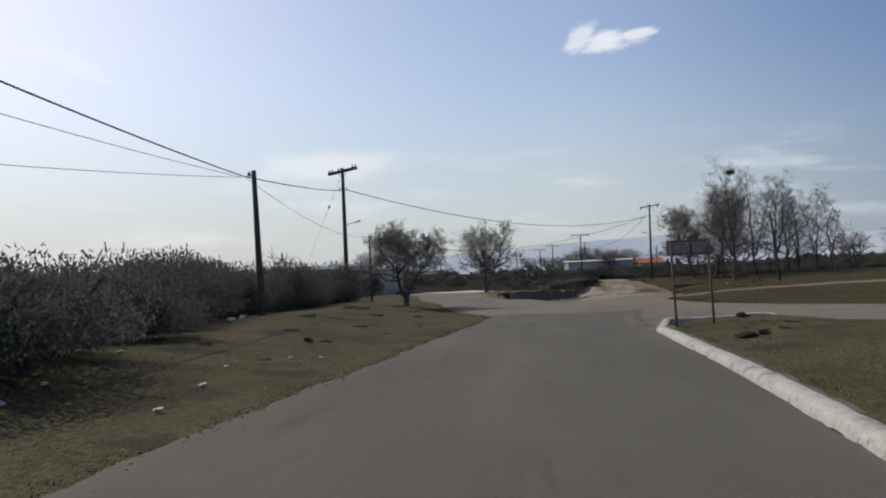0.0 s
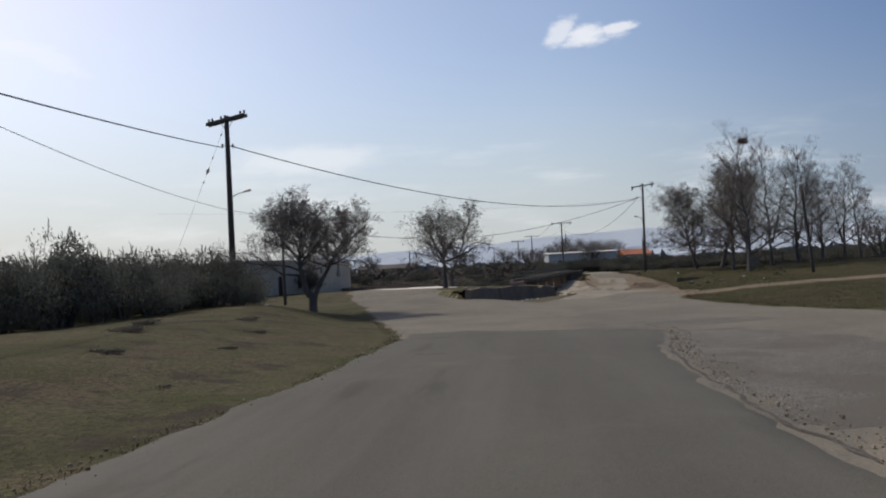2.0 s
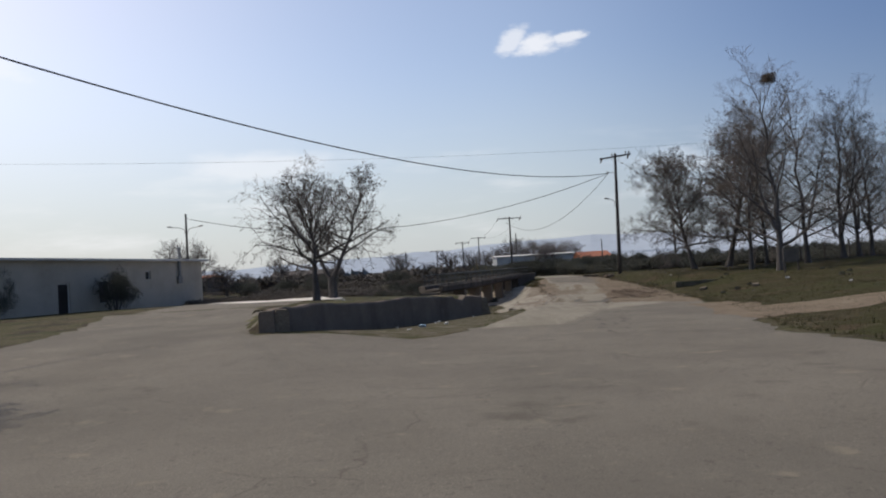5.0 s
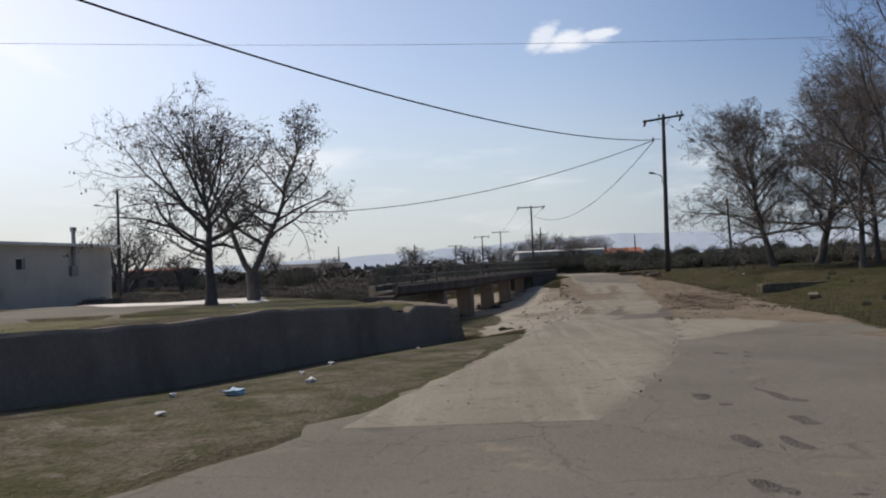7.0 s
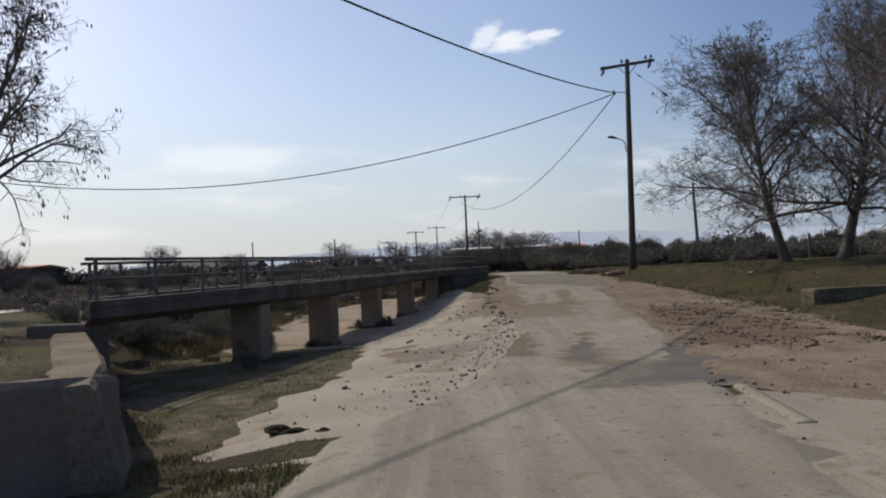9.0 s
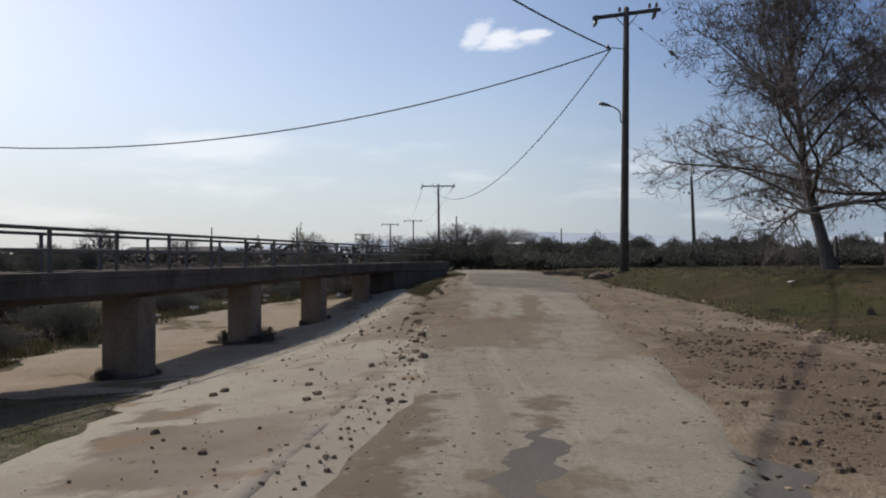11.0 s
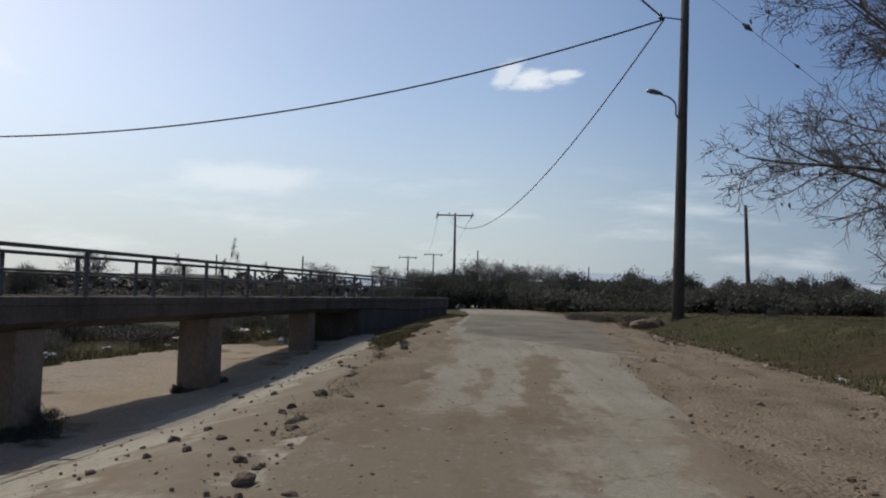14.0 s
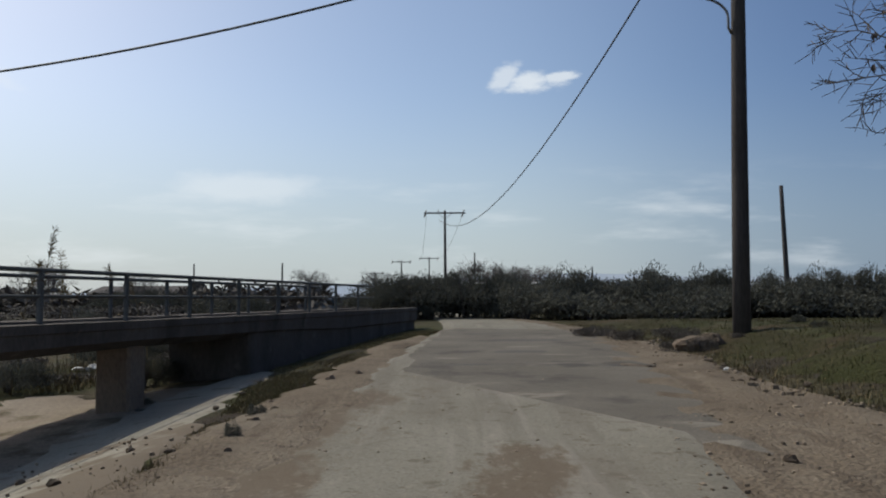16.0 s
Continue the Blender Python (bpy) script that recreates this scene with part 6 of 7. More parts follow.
while y < 64:
    x = table(y, HEDGE_X)
    for row in range(2 if y < 40 else 4):
        k = 0.82 + 0.35 * rng.random()
        place_bush(olives[i % 3], x - 0.6 - 2.3 * row + rng.gauss(0, 0.25), y + rng.gauss(0, 0.4), rng.random() * 360, k, k * (0.82 + 0.36 * rng.random()) * table(y, [(0, 0.80), (10, 0.88), (14, 0.94), (18, 1.05), (24, 1.20), (30, 1.24), (40, 1.28), (52, 1.28), (54, 1.35), (64, 1.4)]), used)
        i += 1
    y += 1.75
for k in range(9):
    place_bush(olives[k % 3], -18.6 - 1.1 * (k % 5) + rng.gauss(0, 0.3), 66 + 1.35 * k, rng.random() * 360, 0.95, 1.0 + 0.15 * rng.random(), used)
# bush at the house, scrub on the banks
for x, y, k, h, src in ((-17.6, 86.6, 0.68, 1.3, darks[0]), (-11.0, 110.0, 0.9, 0.5, scrubs[0]), (-13.4, 108.0, 1.0, 0.5, scrubs[1]), (13.9, 103.6, 0.22, 0.3, scrubs[1]), (14.3, 106.4, 0.3, 0.35, scrubs[0]), (13.2, 106.0, 0.25, 0.32, scrubs[1]), (12.9, 107.5, 0.3, 0.4, scrubs[0])):
    place_bush(src, x, y, rng.random() * 360, k, h, used)
for k in range(34):      # dark scrub on the far side of the river
    u = k / 33
    place_bush(scrubs[k % 2], mix(-22, 1.0, u) + rng.gauss(0, 0.8), mix(104, 112, u) + rng.gauss(0, 2.2), rng.random() * 360, 0.8 + 0.4 * rng.random(), 0.40 + 0.28 * rng.random(), used)
for k in range(46):
    place_bush(scrubs[k % 2], rng.uniform(-16, -2.6), rng.uniform(91, 107), rng.random() * 360, 0.6 + 0.3 * rng.random(), 0.4 + 0.25 * rng.random(), used)
for k in range(26):      # hedge behind the bend
    u = k / 25
    place_bush(far_darks[k % 2], mix(11.5, 52, u) + rng.gauss(0, 0.7), mix(126, 118, u) + rng.gauss(0, 1.8), rng.random() * 360, 0.85 + 0.35 * rng.random(), 0.62 + 0.2 * rng.random(), used)
for k in range(96):      # thick dark hedge closing the view beyond the field
    u = k / 95
    place_bush(darks[k % 2], mix(8.0, 78, u ** 1.15) + rng.gauss(0, 0.4), mix(123, 116, u) + rng.gauss(0, 0.7), rng.random() * 360, 0.85 + 0.3 * rng.random(), 0.72 + 0.2 * rng.random(), used)
for k in range(44):      # scrub and low growth behind the bridge
    place_bush(scrubs[k % 2] if k % 4 else darks[0], rng.uniform(-30, 5.5), rng.uniform(112, 132), rng.random() * 360, 0.9 + 0.5 * rng.random(), 0.45 + 0.35 * rng.random(), used)
for x, y, k, h in ((-26.2, 79, 1.1, 1.95), (-24.6, 80.5, 1.0, 1.85), (-23.2, 80, 0.95, 1.75), (-22.0, 81.0, 0.8, 1.65), (-20.9, 80.5, 0.55, 1.3), (-28.5, 80, 1.1, 1.9), (-31, 80.5, 1.1, 1.9), (-25.4, 78.4, 0.9, 1.7), (-27.4, 78.6, 1.0, 1.8)):
    place_bush(olives[int(-x) % 3], x, y, 50 * x, k, h, used)
for x, y, k, h in ((-4.9, 18.2, 0.10, 0.12), (-4.3, 22.5, 0.13, 0.11), (-5.4, 24.0, 0.18, 0.13), (-3.9, 26.4, 0.12, 0.10), (-6.3, 20.0, 0.16, 0.12), (-5.8, 28.5, 0.2, 0.14), (-4.6, 30.6, 0.15, 0.12), (-7.4, 25.4, 0.2, 0.15), (-7.0, 31.5, 0.24, 0.16), (-5.2, 34.0, 0.2, 0.13), (-6.6, 37.5, 0.22, 0.15), (-5.0, 14.2, 0.09, 0.1), (-6.7, 15.5, 0.12, 0.1), (-8.2, 35.0, 0.25, 0.2), (4.6, 15.5, 0.1, 0.1), (5.4, 17.6, 0.12, 0.1)):
    place_bush(scrubs[int(y) % 2], x, y, 70 * x, k, h, used)
for x, y, k, h in ((13.6, 104.2, 0.20, 0.26), (13.9, 104.6, 0.16, 0.34), (14.2, 104.0, 0.14, 0.2), (13.3, 103.5, 0.12, 0.14), (14.75, 104.3, 0.10, 0.14)):      # brown brush round the pole's foot
    place_bush(scrubs[int(x * 10) % 2], x, y, 70 * x, k, h, used)
for k in range(64):      # low tufts over the field
    x, y = rng.uniform(14.4, 25), rng.uniform(76, 110)
    place_bush(scrubs[k % 2] if k % 3 else darks[0], x, y, rng.random() * 360, 0.06 + 0.10 * rng.random(), 0.05 + 0.06 * rng.random(), used)
for y, wide, count in ((88.0, 0.12, 5), (92.0, 0.17, 8), (96.0, 0.10, 6), (100.1, 0.07, 4)):      # low brush caught round the piers' feet
    cx, cy, _ = bp(y + 0.2, -0.30, 0)
    for k in range(count):
        a = 6.28 * k / count + rng.random()
        place_bush((darks[0], scrubs[1], scrubs[0])[k % 3], cx + 0.42 * math.cos(a), cy + 0.36 * math.sin(a), rng.random() * 360, wide * (0.7 + 0.6 * rng.random()), wide * (0.55 + 0.5 * rng.random()), used)
for x, y, k, h in ((1.6, 84.3, 0.14, 0.22), (2.5, 85.0, 0.2, 0.24), (3.2, 84.2, 0.12, 0.16), (0.4, 83.2, 0.22, 0.3), (2.9, 82.0, 0.12, 0.14), (3.6, 80.4, 0.1, 0.12), (-0.8, 84.5, 0.3, 0.35), (-1.6, 86.5, 0.34, 0.36)):
    place_bush((scrubs[0], darks[0])[int(x * 10) % 2], x, y, 70 * x, k, h, used)
for k in range(14):      # tufts of weeds on the soil edge
    y = rng.uniform(90, 98)
    place_bush((scrubs[0], scrubs[1], darks[0])[k % 3], table(y, [(90, 7.55), (93.8, 7.74), (97.7, 8.15)]) + rng.gauss(0, 0.08), y, rng.random() * 360, 0.05 + 0.06 * rng.random(), 0.05 + 0.05 * rng.random(), used)
for k in range(46):      # weeds and brush below the far bank
    x, y = rng.uniform(-4.5, 5.2), rng.uniform(101.5, 113)
    place_bush((scrubs[0], scrubs[1], darks[0])[k % 3], x, y, rng.random() * 360, 0.25 + 0.35 * rng.random(), 0.2 + 0.28 * rng.random(), used)
for k in range(40):      # brush along the far side of the silt
    y = rng.uniform(86, 106)
    place_bush(scrubs[k % 2] if k % 3 else darks[1], table(y, [(86, 0.0), (94, -0.2), (98, 0.2), (101, 1.8), (106, 3.6)]) - abs(rng.gauss(0, 1.3)), y, rng.random() * 360, 0.28 + 0.25 * rng.random(), 0.22 + 0.22 * rng.random(), used)
for k in range(20):
    u = k / 19
    place_bush(far_darks[k % 2], mix(4, 20, u) + rng.gauss(0, 0.8), mix(150, 135, u) + rng.gauss(0, 2.5), rng.random() * 360, 1.0 + 0.4 * rng.random(), 0.9 + 0.45 * rng.random(), used)
for k in range(40):      # hedge line behind the tall trees
    u = k / 39
    place_bush(far_darks[k % 2], mix(15.5, 70, u) + rng.gauss(0, 0.7), mix(121, 112, u) + rng.gauss(0, 1.5), rng.random() * 360, 0.95 + 0.35 * rng.random(), 0.66 + 0.2 * rng.random(), used)
for k in range(70):      # dark woods far off
    u = k / 69
    place_bush(far_darks[k % 2], mix(-75, 110, u) + rng.gauss(0, 2), 205 + rng.gauss(0, 14), rng.random() * 360, 1.6 + 0.8 * rng.random(), 1.2 + 0.7 * rng.random(), used)
for k in range(36):
    u = k / 35
    place_bush(far_scrubs[k % 2], mix(-75, 0, u) + rng.gauss(0, 2), 150 + rng.gauss(0, 9), rng.random() * 360, 1.3 + 0.6 * rng.random(), 0.7 + 0.4 * rng.random(), used)

for k, (x, y) in enumerate(((25.5, 110), (27.2, 109.2), (28.8, 108.4), (30.4, 107.6), (32, 106.8), (33.6, 106))):
    post = thing("fence_post", x, y, ground_z(x, y), "old dark wooden fence post in a field", "fence post", "field fence", turn=17 * k)
    s = Soup()
    s.box(0, 0, -0.2, 0.11, 0.11, 1.5 + 0.15 * (k % 3), 0, 0.012)
    part("post", s, POLE, post)

# ---- dry reeds behind the bridge ----
for k, (x, y, h, lean) in enumerate(((3.0, 103.2, 1.9, 0.35), (3.4, 103.0, 2.45, 0.22), (3.6, 103.4, 2.1, -0.12), (4.5, 103.1, 1.9, 0.45), (4.2, 102.8, 1.7, 0.5), (2.4, 103.5, 2.0, 0.3), (4.9, 103.6, 1.7, 0.3))):
    reed = thing("reed", x, y, ground_z(x, y), "tall dry reed stalk with a feathery plume", "reed", "dry reeds", turn=40 * k)
    rr = random.Random(300 + k)
    s = Soup()
    line = [(lean * (q / 6) ** 2, 0.06 * math.sin(q), h * q / 6 - (0.1 if q == 0 else 0)) for q in range(7)]
    s.tube(line, [0.012, 0.011, 0.010, 0.008, 0.006, 0.005, 0.003], 5)
    part("stalk", s, STRAW, reed)
    s = Soup()
    for _ in range(70):
        u = 0.80 + 0.2 * rr.random()
        p = Vector((lean * u * u, 0.06 * math.sin(6 * u), h * u))
        w1 = Vector((rr.gauss(0.25, 0.35), rr.gauss(0, 0.35), rr.gauss(0.5, 0.4))).normalized() * 0.12
        w2 = w1.orthogonal().normalized() * 0.008
        s.add([p, p + w1 * 0.5 + w2, p + w1, p + w1 * 0.5 - w2], [(0, 1, 2, 3)])
    part("plume", s, STRAW, reed, "feathery dry seed head")
    s = Soup()
    for q in range(4):
        u = 0.25 + 0.15 * q
        p = Vector((lean * u * u, 0.06 * math.sin(6 * u), h * u))
        d = Vector((math.cos(q * 2.5), math.sin(q * 2.5), 0.5)) * 0.35
        w2 = Vector((-d.y, d.x, 0)).normalized() * 0.014
        s.add([p - w2 * 0.5, p + d * 0.5 + w2, p + d - Vector((0, 0, 0.12)), p + d * 0.5 - w2], [(0, 1, 2, 3)])
    part("leaves", s, STRAW, reed)

# ---- short grass ----
def blades(name, count, place, low, high, seed, label, mat=None, thick=0.004):
    rng = random.Random(seed)
    s = Soup()
    made = 0
    while made < count:
        x, y = place(rng)
        if wobble(x, y, 1.4, 7.0) + 0.5 * wobble(x, y, 0.4, 2.0) < -0.18 - 0.3 * rng.random():
            continue
        z = ground_z(x, y) - 0.01
        for _ in range(4):
            a, h = rng.random() * 6.28, mix(low, high, rng.random() ** 2)
            bx, by = x + rng.gauss(0, 0.04), y + rng.gauss(0, 0.04)
            c, q, lean = math.cos(a), math.sin(a), h * rng.gauss(0, 0.5)
            wd = thick + 0.004 * rng.random()
            s.add([(bx - c * wd, by - q * wd, z), (bx + c * wd, by + q * wd, z), (bx + q * lean, by - c * lean, z + h)], [(0, 1, 2)])
        made += 1
    return tagged(part(name, s, mat or BLADE), label, "grass", kind="stuff")


def left_verge(rng):
    y = -1 + 56 * rng.random() ** 1.4
    return table(y, LEFT_EDGE) - 0.05 - (abs(table(y, HEDGE_X)) + table(y, LEFT_EDGE) - 0.6) * rng.random(), y


def island(rng):
    y = 3 + 18 * rng.random()
    return mix(table(y, KERB_X) + 0.4, 7.2 if y < 19 else 5.8, rng.random() ** 1.3), y


def wall_verge(rng):
    y = 58.6 + 17 * rng.random()
    return mix(wall_x(y) + 0.1, table(y, [(58, -0.5), (60.4, 2.0), (64.3, 3.35), (72.4, 4.95), (76, 5.3)]), rng.random()), y


def terrace(rng):
    y = 60 + 28 * rng.random()
    lo = max(-8.0, wall_x(y) - 7)
    return mix(lo if y > 66 else wall_x(y) - 1.2, (wall_x(y) - 0.35) if y < 75 else table(y, BANK_X) - 0.1, rng.random()), y


def right_field(rng):
    y = 40 + 72 * rng.random()
    return table(y, FIELD_X) + 0.1 + 9 * rng.random() ** 1.5, y


def bank(rng):
    y = 95 + 16 * rng.random()
    edge = table(y, [(95, 7.8), (96, 7.9), (97.3, 8.0), (99.7, 8.2), (103.5, 8.6), (109, 9.5), (112, 9.6)])
    foot = table(y, [(95, 8.0), (96, 7.9), (98, 7.7), (101, 7.25), (104, 6.9), (112, 8.6)])
    return mix(foot, edge, rng.random() ** 0.8), y


def soil_edge(rng):
    y = 89.5 + 8.5 * rng.random() ** 0.6
    return table(y, [(89.5, 7.55), (93.8, 7.76), (95.4, 7.95), (97.7, 8.2), (99, 8.35)]) + rng.gauss(0, 0.10), y


def ford_edge(rng):
    y = 74.4 + 12 * rng.random()
    return mix(table(y, BANK_X) + 0.1, table(y, APRON_L) + 0.1 + 0.12 * rng.gauss(0, 1), rng.random()), y


def ford_tip(rng):
    a, r = rng.random() * 6.28, math.sqrt(rng.random())
    return 4.75 + 0.42 * r * math.cos(a), 73.7 + 1.0 * r * math.sin(a)


def silt_side(rng):
    y = 86 + 20 * rng.random()
    return table(y, [(86, 0.6), (94, 0.6), (98, 1.2), (101, 3.0), (106, 5.6)]) + 0.3 - 3.4 * rng.random() ** 1.5, y


def field_rim(rng):
    y = 76 + 38 * rng.random()
    return table(y, FIELD_X) + rng.gauss(0.15, 0.3), y


def road_fringe(rng):
    y = 1 + 50 * rng.random()
    return table(y, LEFT_EDGE) + rng.gauss(0.02, 0.12), y


blades("grass", 16000, left_verge, 0.008, 0.032, 1, "short dull winter grass on a verge")
blades("grass", 6000, island, 0.008, 0.04, 2, "short grass on a kerbed island")
blades("grass", 2600, wall_verge, 0.008, 0.035, 3, "short grass at the foot of a wall")
blades("grass", 2600, wall_verge, 0.008, 0.035, 33, "short dry grass at the foot of a wall", STRAW, 0.002)
blades("grass", 4200, terrace, 0.012, 0.06, 4, "short grass on a terrace")
blades("grass", 18000, right_field, 0.02, 0.11, 5, "thin green grass on a field", FIELD_BLADE)
blades("grass", 9000, bank, 0.015, 0.055, 6, "longer green grass on a bank", thick=0.002)
blades("grass", 8000, bank, 0.015, 0.065, 16, "dry straw-coloured grass on a bank", STRAW)
blades("grass", 700, soil_edge, 0.02, 0.10, 26, "dry tufts on a crumbling soil edge", STRAW)
blades("grass", 500, soil_edge, 0.02, 0.08, 27, "sparse green tufts on a crumbling soil edge", thick=0.002)
blades("grass", 3500, ford_edge, 0.012, 0.07, 7, "weedy grass beside a ford", thick=0.002)
blades("grass", 5000, ford_edge, 0.012, 0.07, 17, "dry straw-coloured weeds beside a ford", STRAW)
blades("grass", 900, ford_tip, 0.02, 0.08, 18, "tuft of short grass at a concrete edge")
blades("grass", 5000, silt_side, 0.03, 0.16, 19, "green weeds along a dry river bed", thick=0.004)
blades("grass", 2500, silt_side, 0.05, 0.35, 20, "dry reeds and weeds along a dry river bed", STRAW, 0.006)
blades("grass", 3500, field_rim, 0.02, 0.12, 21, "dry grass along a field's edge", STRAW)
blades("grass", 6000, left_verge, 0.008, 0.035, 23, "thin dry grass on a verge", STRAW, 0.002)
blades("grass", 2600, road_fringe, 0.012, 0.05, 22, "thin grass creeping over an asphalt edge")

# ---- stones, clods and litter ----
def lump(seed, flat=0.7, crumple=0.35):
    rng = random.Random(seed)
    bm = bmesh.new()
    bmesh.ops.create_icosphere(bm, subdivisions=2, radius=1.0)
    for v in bm.verts:
        n = noise.noise(v.co * 1.3 + Vector((seed, 0, 0))) + 0.5 * noise.noise(v.co * 3.1 + Vector((0, seed, 0)))
        v.co *= 1 + crumple * n
        v.co.z *= flat
    me = bpy.data.meshes.new("lump")
    bm.to_mesh(me)
    bm.free()
    return me


stone_meshes = [lump(i) for i in range(4)]
for me in stone_meshes:
    me.materials.append(STONE)
clump_mesh = lump(8, 0.45, 0.8)
clump_mesh.materials.append(CLUMP)
bag_meshes = [lump(20 + i, 0.55, 0.9) for i in range(3)]
for me in bag_meshes:
    me.materials.append(LITTER)
blue_mesh = lump(31, 0.4, 0.9)
blue_mesh.materials.append(LITTER_BLUE)


def drop(name, me, x, y, size, label, category, group, rng, lift=0.3):
    ob = new(name, me)
    ob.matrix_basis = Matrix.Translation((x, y, ground_z(x, y) + 0.03 + size * lift)) @ pose(0, 0, 0, 0, 0, rng.random() * 360) @ Matrix.Diagonal((size * (0.8 + 0.5 * rng.random()), size, size * (0.7 + 0.5 * rng.random()), 1))
    return tagged(ob, label, category, group)


rng = random.Random(77)
for _ in range(150):        # on the apron and along its upper edge
    y = rng.uniform(78, 100)
    x = mix(table(y, APRON_L) + 0.3, table(y, SLAB_L) + 0.5, rng.random() ** 0.6)
    drop("stone", stone_meshes[rng.randrange(4)], x, y, 0.010 + 0.040 * rng.random() ** 2.6, "muddy stone lying on concrete", "stone", "stones on the apron", rng)
for _ in range(130):        # clods in the mud on the other side
    y = rng.uniform(76, 104)
    x = mix(table(y, SLAB_R) - 0.1, table(y, FIELD_X) + 0.3, rng.random())
    drop("clod", stone_meshes[rng.randrange(4)], x, y, 0.012 + 0.040 * rng.random() ** 2.2, "brown clod of dried mud", "clod", "clods in the mud", rng)
for _ in range(46):        # ridge between apron and slab
    y = rng.uniform(84, 101)
    drop("clod", stone_meshes[rng.randrange(4)], table(y, SLAB_L) + rng.gauss(0, 0.18), y, 0.02 + 0.05 * rng.random() ** 1.8, "brown clod of dried mud", "clod", "clods in the mud", rng)
for x, y, s in ((15.0, 87.0, 0.20), (13.8, 103.8, 0.28), (14.2, 104.0, 0.22)):
    drop("stone", stone_meshes[0], x, y, s, "muddy boulder on the ground", "stone", "boulders", rng)
# loose gravel and crumbs
def gravel(count, place, low, high, seed, label, mat=GRAVEL):
    rng = random.Random(seed)
    s = Soup()
    for _ in range(count):
        x, y = place(rng)
        r = mix(low, high, rng.random() ** 3)
        z, a = ground_z(x, y) + 0.045, rng.random() * 3
        c, q = math.cos(a) * r, math.sin(a) * r
        j = [0.7 + 0.6 * rng.random() for _ in range(5)]
        v = []
        for up, wide in ((-0.6, 1.0), (0.28, 0.85)):
            for t in range(5):
                w = a + t * 1.2566
                v.append((x + math.cos(w) * r * wide * j[t], y + math.sin(w) * r * wide * j[t], z + r * up * (0.8 + 0.4 * j[(t + 2) % 5])))
        v.append((x + 0.15 * c, y + 0.15 * q, z + r * 0.55 * j[4]))
        s.add(v, [(t, (t + 1) % 5, 5 + (t + 1) % 5, 5 + t) for t in range(5)] + [(5 + t, 5 + (t + 1) % 5, 10) for t in range(5)])
    return tagged(part("gravel", s, mat), label, "gravel", kind="stuff")


def asphalt_rim(rng):
    y = 20.5 + 16 * rng.random()
    return table(y, MAIN_R) + 0.05 + abs(rng.gauss(0, 0.22)), y


def apron_ridge(rng):
    y = 76 + 22 * rng.random()
    return table(y, SLAB_L) + rng.gauss(-0.05, 0.22) + (0.9 if rng.random() < 0.15 else 0), y


def apron_all(rng):
    y = 76 + 22 * rng.random()
    return mix(table(y, APRON_L), table(y, APRON_R), rng.random() ** 0.7), y


def mud_side(rng):
    y = 76 + 22 * rng.random()
    return mix(table(y, SLAB_R) - 0.4, table(y, FIELD_X), rng.random()), y


def churned(rng):
    y = 80 + 9 * rng.random()
    return mix(table(y, SLAB_R) + 0.15, table(y, FIELD_X) - 0.2, rng.random()) + rng.gauss(0, 0.1), y


def mud_rim(rng):
    y = 77 + 30 * rng.random()
    return table(y, FIELD_X) + rng.gauss(-0.3, 0.25), y


def slab_all(rng):
    y = 63 + 38 * rng.random()
    return mix(table(y, SLAB_L), table(y, SLAB_R), rng.random()), y


def verge_rim(rng):
    y = 2 + 50 * rng.random()
    return table(y, LEFT_EDGE) + rng.gauss(0.12, 0.12), y


gravel(700, asphalt_rim, 0.005, 0.018, 1, "crumbled gravel along a broken asphalt edge")
gravel(650, apron_ridge, 0.005, 0.024, 2, "mud crumbs along a concrete edge")
gravel(800, apron_all, 0.004, 0.018, 3, "small stones and crumbs on concrete")
gravel(2800, churned, 0.006, 0.038, 44, "clods and crumbs of churned dried mud", CRUMB)
gravel(2000, mud_side, 0.005, 0.027, 4, "crumbs of dried mud beside the concrete")
gravel(1100, mud_rim, 0.010, 0.05, 5, "rubble and clods along a field's edge")
gravel(1400, slab_all, 0.004, 0.018, 6, "grit lying on concrete")
gravel(900, verge_rim, 0.005, 0.022, 7, "grit along an asphalt edge")
slab = thing("concrete_slab", 15.4, 87.0, ground_z(15.4, 87.0), "long mossy brown concrete slab lying in grass", "slab", turn=8)
s = Soup()
s.box(1.3, 0, -0.05, 4.2, 0.6, 0.36, 0, 0.06)
part("block", s, VERGE, slab)
for x, y in ((15.2, 83.2), (16.6, 79.5)):
    p = thing("concrete_slab", x, y, ground_z(x, y), "thin grey plank of concrete lying in grass", "slab", turn=70)
    s = Soup()
    s.box(0, 0, 0.0, 1.9, 0.3, 0.10, 0, 0.02)
    part("block", s, WALL_TOP, p)
for x, y, s in ((4.68, 75.6, 0.12), (4.86, 75.5, 0.07), (5.1, 75.3, 0.045), (-5.14, 17.7, 0.12), (3.6, 14.4, 0.14), (5.2, 21.0, 0.14), (4.0, 14.7, 0.11)):
    drop("clod", clump_mesh, x, y, s, "dark clump of earth in the grass", "clod", "earth clumps", rng, 0.2)
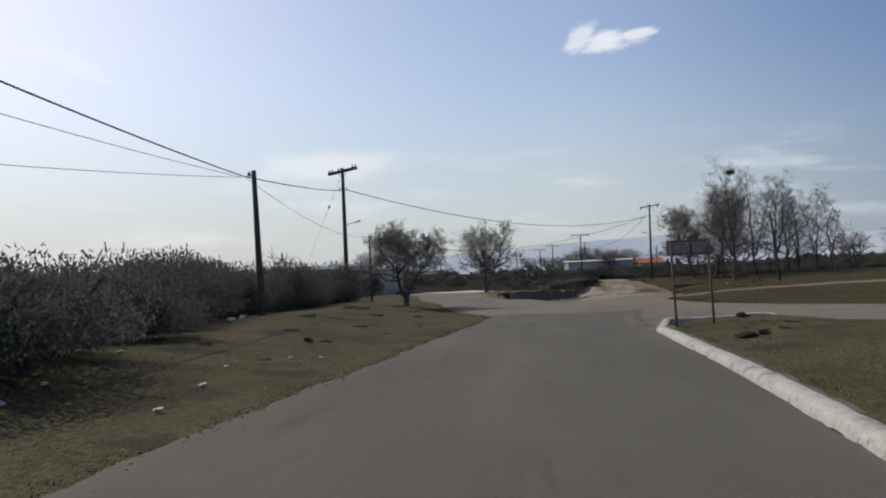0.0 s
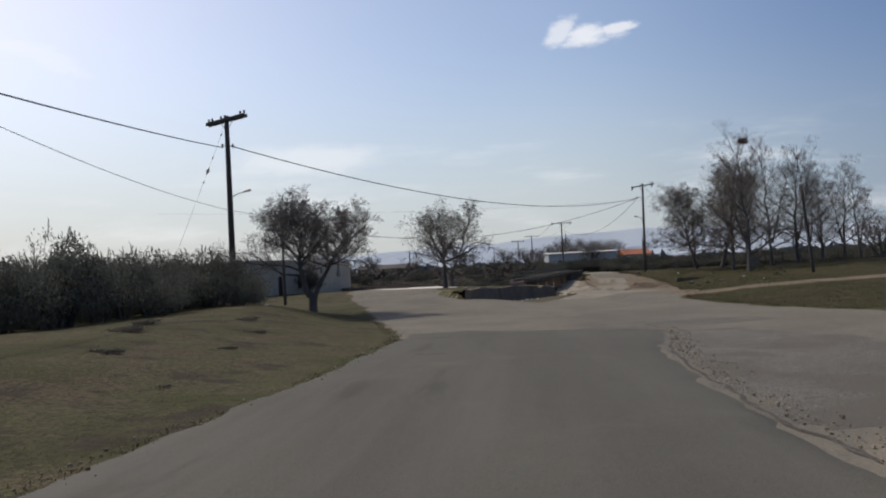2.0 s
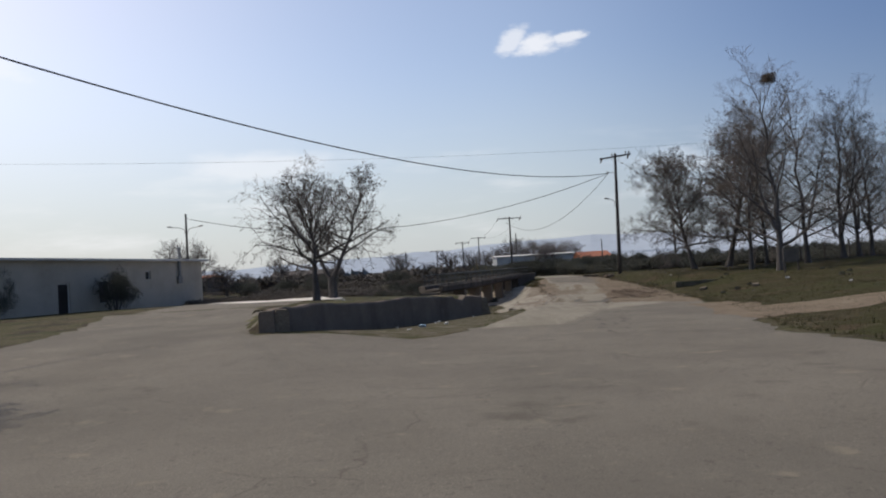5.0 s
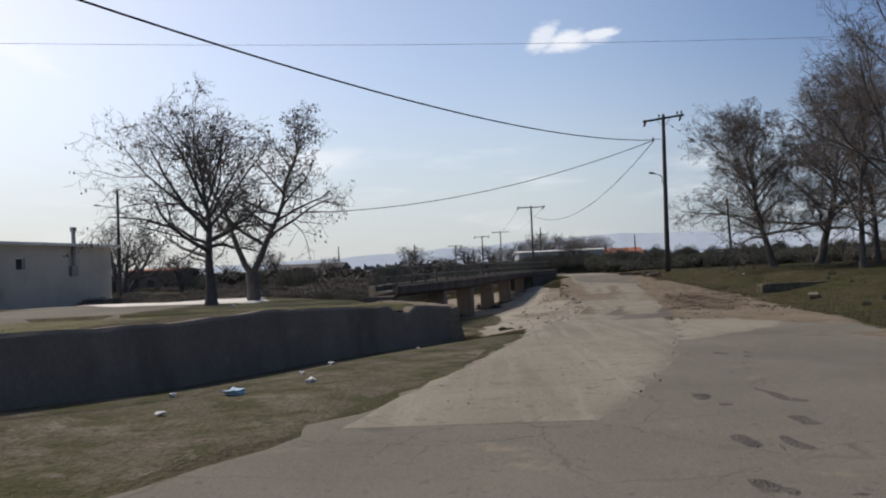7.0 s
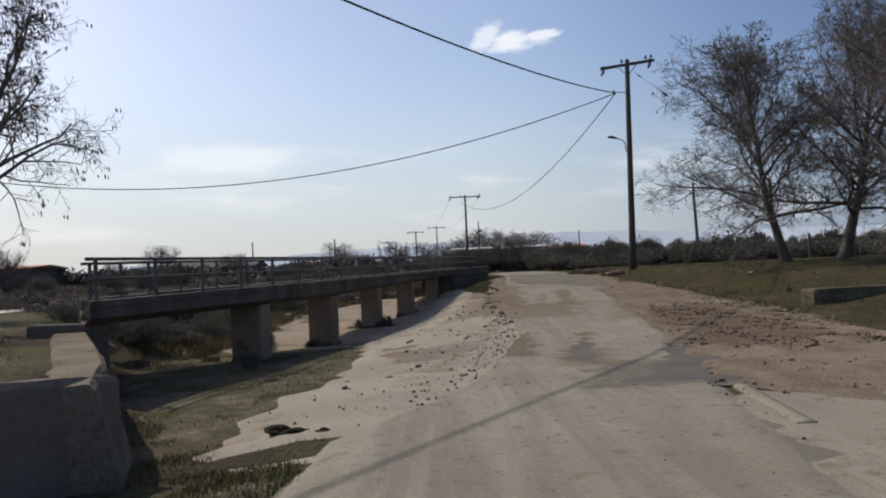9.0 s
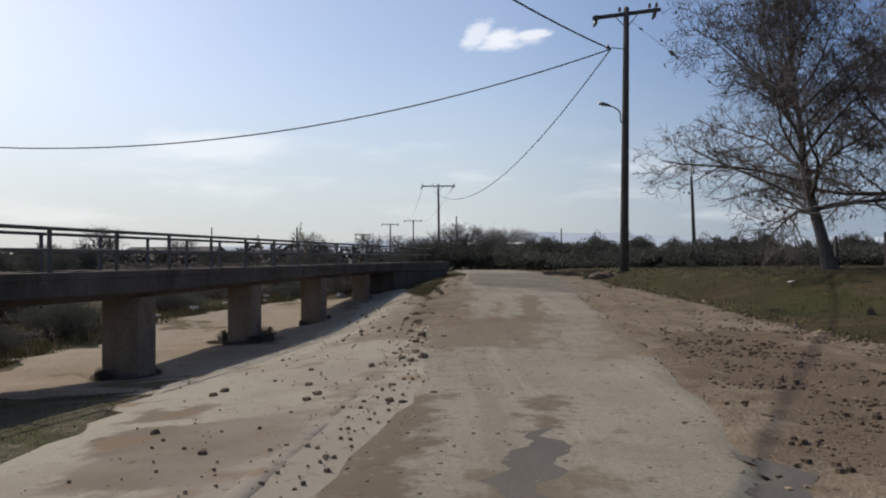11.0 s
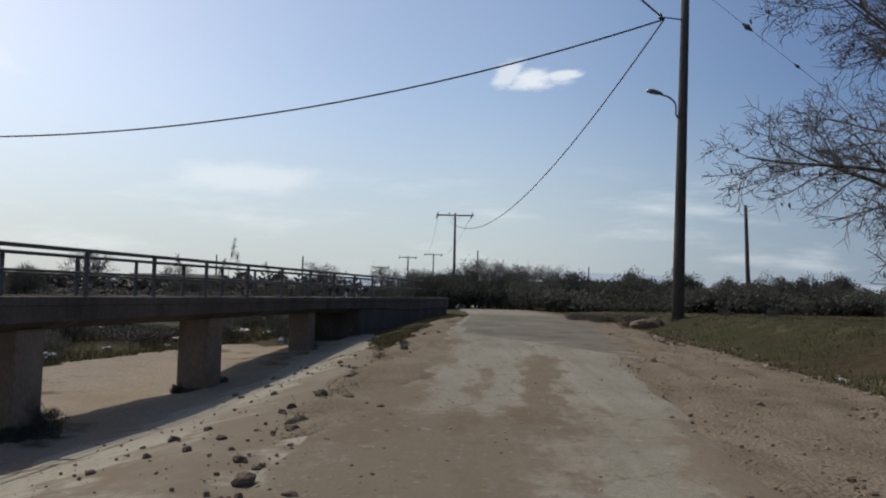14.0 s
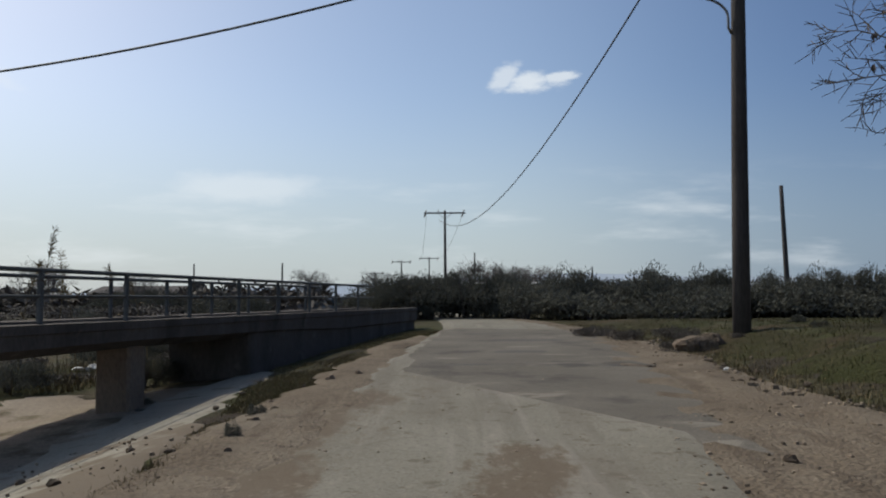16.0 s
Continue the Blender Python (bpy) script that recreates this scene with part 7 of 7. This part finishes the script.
for x, y, s in ((-4.6, 10.6, 0.10), (-4.2, 8.5, 0.10), (-8.3, 16.4, 0.20), (-8.6, 15.4, 0.10), (-5.0, 12.5, 0.07), (-5.9, 8.2, 0.09), (-4.6, 14.6, 0.08), (-4.1, 14.9, 0.07), (-6.2, 9.5, 0.08), (-9.6, 24.5, 0.22), (-10.5, 28.0, 0.2), (-9.9, 26.2, 0.15), (-7.2, 13.2, 0.1),
                (2.15, 65.5, 0.09), (1.16, 63.2, 0.08), (1.75, 66.6, 0.06), (0.7, 64.6, 0.07), (1.8, 68.4, 0.09), (3.0, 70.6, 0.06), (-3.0, 78.0, 0.12), (-2.0, 92.5, 0.2), (-2.6, 93.2, 0.16), (-1.4, 93.6, 0.14), (-3.6, 94.2, 0.13), (0.6, 97.5, 0.18), (-0.6, 98.2, 0.15), (1.2, 99.0, 0.2), (1.8, 100.2, 0.14), (16.5, 95.0, 0.13), (18.8, 81.2, 0.16), (17.6, 72.0, 0.1), (14.1, 94.2, 0.06), (-14.6, 62.0, 0.3), (-14.0, 62.6, 0.2), (13.4, 101.0, 0.06)):
    drop("litter", bag_meshes[rng.randrange(3)], x, y, s * (0.55 if y < 30 else 0.6), "crumpled white plastic litter on grass", "litter", "scattered litter", rng, 0.15)
for _ in range(16):
    drop("litter", bag_meshes[rng.randrange(3)], rng.uniform(-2, 5.5), rng.uniform(101, 106.5), 0.05 + 0.09 * rng.random(), "crumpled white plastic litter among weeds", "litter", "litter by the river", rng, 0.15)
drop("litter", blue_mesh, 1.43, 64.6, 0.10, "crumpled pale blue plastic litter on grass", "litter", "scattered litter", rng, 0.15)

# ---- buildings far off, hills ----
def far_house(x, y, z, wx, wy, h, label, wall_mat, roof_mat, rise, turn=0.0, chimney=False):
    b = thing("house", x, y, z, label, "house", "far buildings", turn)
    s = Soup()
    s.box(0, 0, -1.5, wx, wy, h + 1.5)
    part("wall", s, wall_mat, b)
    s = Soup()
    e = 0.35
    v = [(-wx / 2 - e, -wy / 2 - e, h), (wx / 2 + e, -wy / 2 - e, h), (wx / 2 + e, wy / 2 + e, h), (-wx / 2 - e, wy / 2 + e, h), (-wx / 2 - e, 0, h + rise), (wx / 2 + e, 0, h + rise)]
    v += [(a, c, d - 0.12) for a, c, d in v]
    s.add(v, [(0, 1, 5, 4), (2, 3, 4, 5), (0, 4, 3), (1, 2, 5), (7, 6, 10, 11), (9, 8, 11, 10), (6, 7, 1, 0), (8, 9, 3, 2)])
    roof = part("roof", s, roof_mat, b)
    if chimney:
        s = Soup()
        s.box(wx * 0.2, 0.2, h + rise * 0.5, 0.55, 0.55, 1.0, 0, 0.03)
        part("chimney", s, PLASTER, roof)
    for q in range(3):
        s = Soup()
        s.box(-wx / 3 + q * wx / 3, -wy / 2 - 0.01, h * 0.35, 0.9, 0.06, 1.0)
        part("window", s, DARK_GAP, b)
    return b


far_house(-23.0, 41.0, -0.35, 8, 6, 1.9, "low house roof with chimney behind a hedge", PLASTER, BARK, 0.7, 10, True)
far_house(17.5, 222.0, 0.4, 17, 9, 4.2, "long grey sheet-metal shed with a pale roof", SHED, ROOF, 0.35, 4)
far_house(32.5, 232.0, 0.6, 7, 7, 3.0, "far house with a red tiled roof", PLASTER, TILE, 1.4, 10)
far_house(-31.5, 140.0, -0.6, 5.5, 6, 3.1, "far shed with a rusty red roof edge", SCRUB, TILE, 0.25, 0)
far_house(-27.0, 190.0, -0.5, 12, 8, 3.3, "dark barn across the river", SCRUB, BARK, 0.9, 0)
antenna = thing("tv_antenna", -25.2, 41.0, 2.0, "thin roof television antenna", "antenna")
s = Soup()
s.tube([(0, 0, -0.5), (0, 0, 1.7)], 0.025, 6)
part("mast", s, METAL, antenna)
s = Soup()
s.tube([(-0.5, 0, 1.6), (0.5, 0, 1.6)], 0.015, 5)
for q in range(5):
    s.tube([(-0.4 + q * 0.2, -0.25, 1.6), (-0.4 + q * 0.2, 0.25, 1.6)], 0.01, 4)
part("boom", s, METAL, antenna)

# distant tree belts; their haze is only the bluish colour of FAR_WOOD
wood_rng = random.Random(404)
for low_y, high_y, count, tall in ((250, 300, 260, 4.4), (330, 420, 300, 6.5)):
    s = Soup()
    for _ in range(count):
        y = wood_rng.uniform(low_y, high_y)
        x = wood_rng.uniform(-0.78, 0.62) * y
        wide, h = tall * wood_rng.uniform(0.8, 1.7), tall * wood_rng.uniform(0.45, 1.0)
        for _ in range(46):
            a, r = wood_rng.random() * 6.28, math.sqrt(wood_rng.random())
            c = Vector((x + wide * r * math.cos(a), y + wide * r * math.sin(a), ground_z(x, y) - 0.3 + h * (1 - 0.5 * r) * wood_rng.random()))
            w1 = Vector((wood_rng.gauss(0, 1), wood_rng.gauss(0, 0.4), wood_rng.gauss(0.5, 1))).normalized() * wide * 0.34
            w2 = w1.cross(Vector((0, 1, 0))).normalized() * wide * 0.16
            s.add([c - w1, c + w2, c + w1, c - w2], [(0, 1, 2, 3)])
    tagged(part("far_woods", s, FAR_WOOD), "far belt of dark trees with blue haze put into their colour", "woods", kind="stuff")

# ridges on the skyline, haze included in the HILL colour
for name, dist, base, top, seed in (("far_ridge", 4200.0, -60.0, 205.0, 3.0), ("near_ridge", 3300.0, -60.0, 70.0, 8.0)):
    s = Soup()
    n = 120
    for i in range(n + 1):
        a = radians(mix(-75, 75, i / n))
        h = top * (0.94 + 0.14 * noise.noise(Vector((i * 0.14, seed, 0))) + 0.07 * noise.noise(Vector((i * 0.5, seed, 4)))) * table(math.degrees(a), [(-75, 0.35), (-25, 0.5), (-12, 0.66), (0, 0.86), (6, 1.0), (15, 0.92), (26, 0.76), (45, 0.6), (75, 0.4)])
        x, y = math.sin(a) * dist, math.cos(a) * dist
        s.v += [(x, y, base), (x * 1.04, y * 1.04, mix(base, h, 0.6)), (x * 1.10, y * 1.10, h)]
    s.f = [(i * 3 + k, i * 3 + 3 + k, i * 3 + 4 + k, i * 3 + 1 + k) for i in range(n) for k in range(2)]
    tagged(part("backdrop", s, HILL), "far mountain ridge with pale blue haze put into its colour", "mountains", kind="structure")
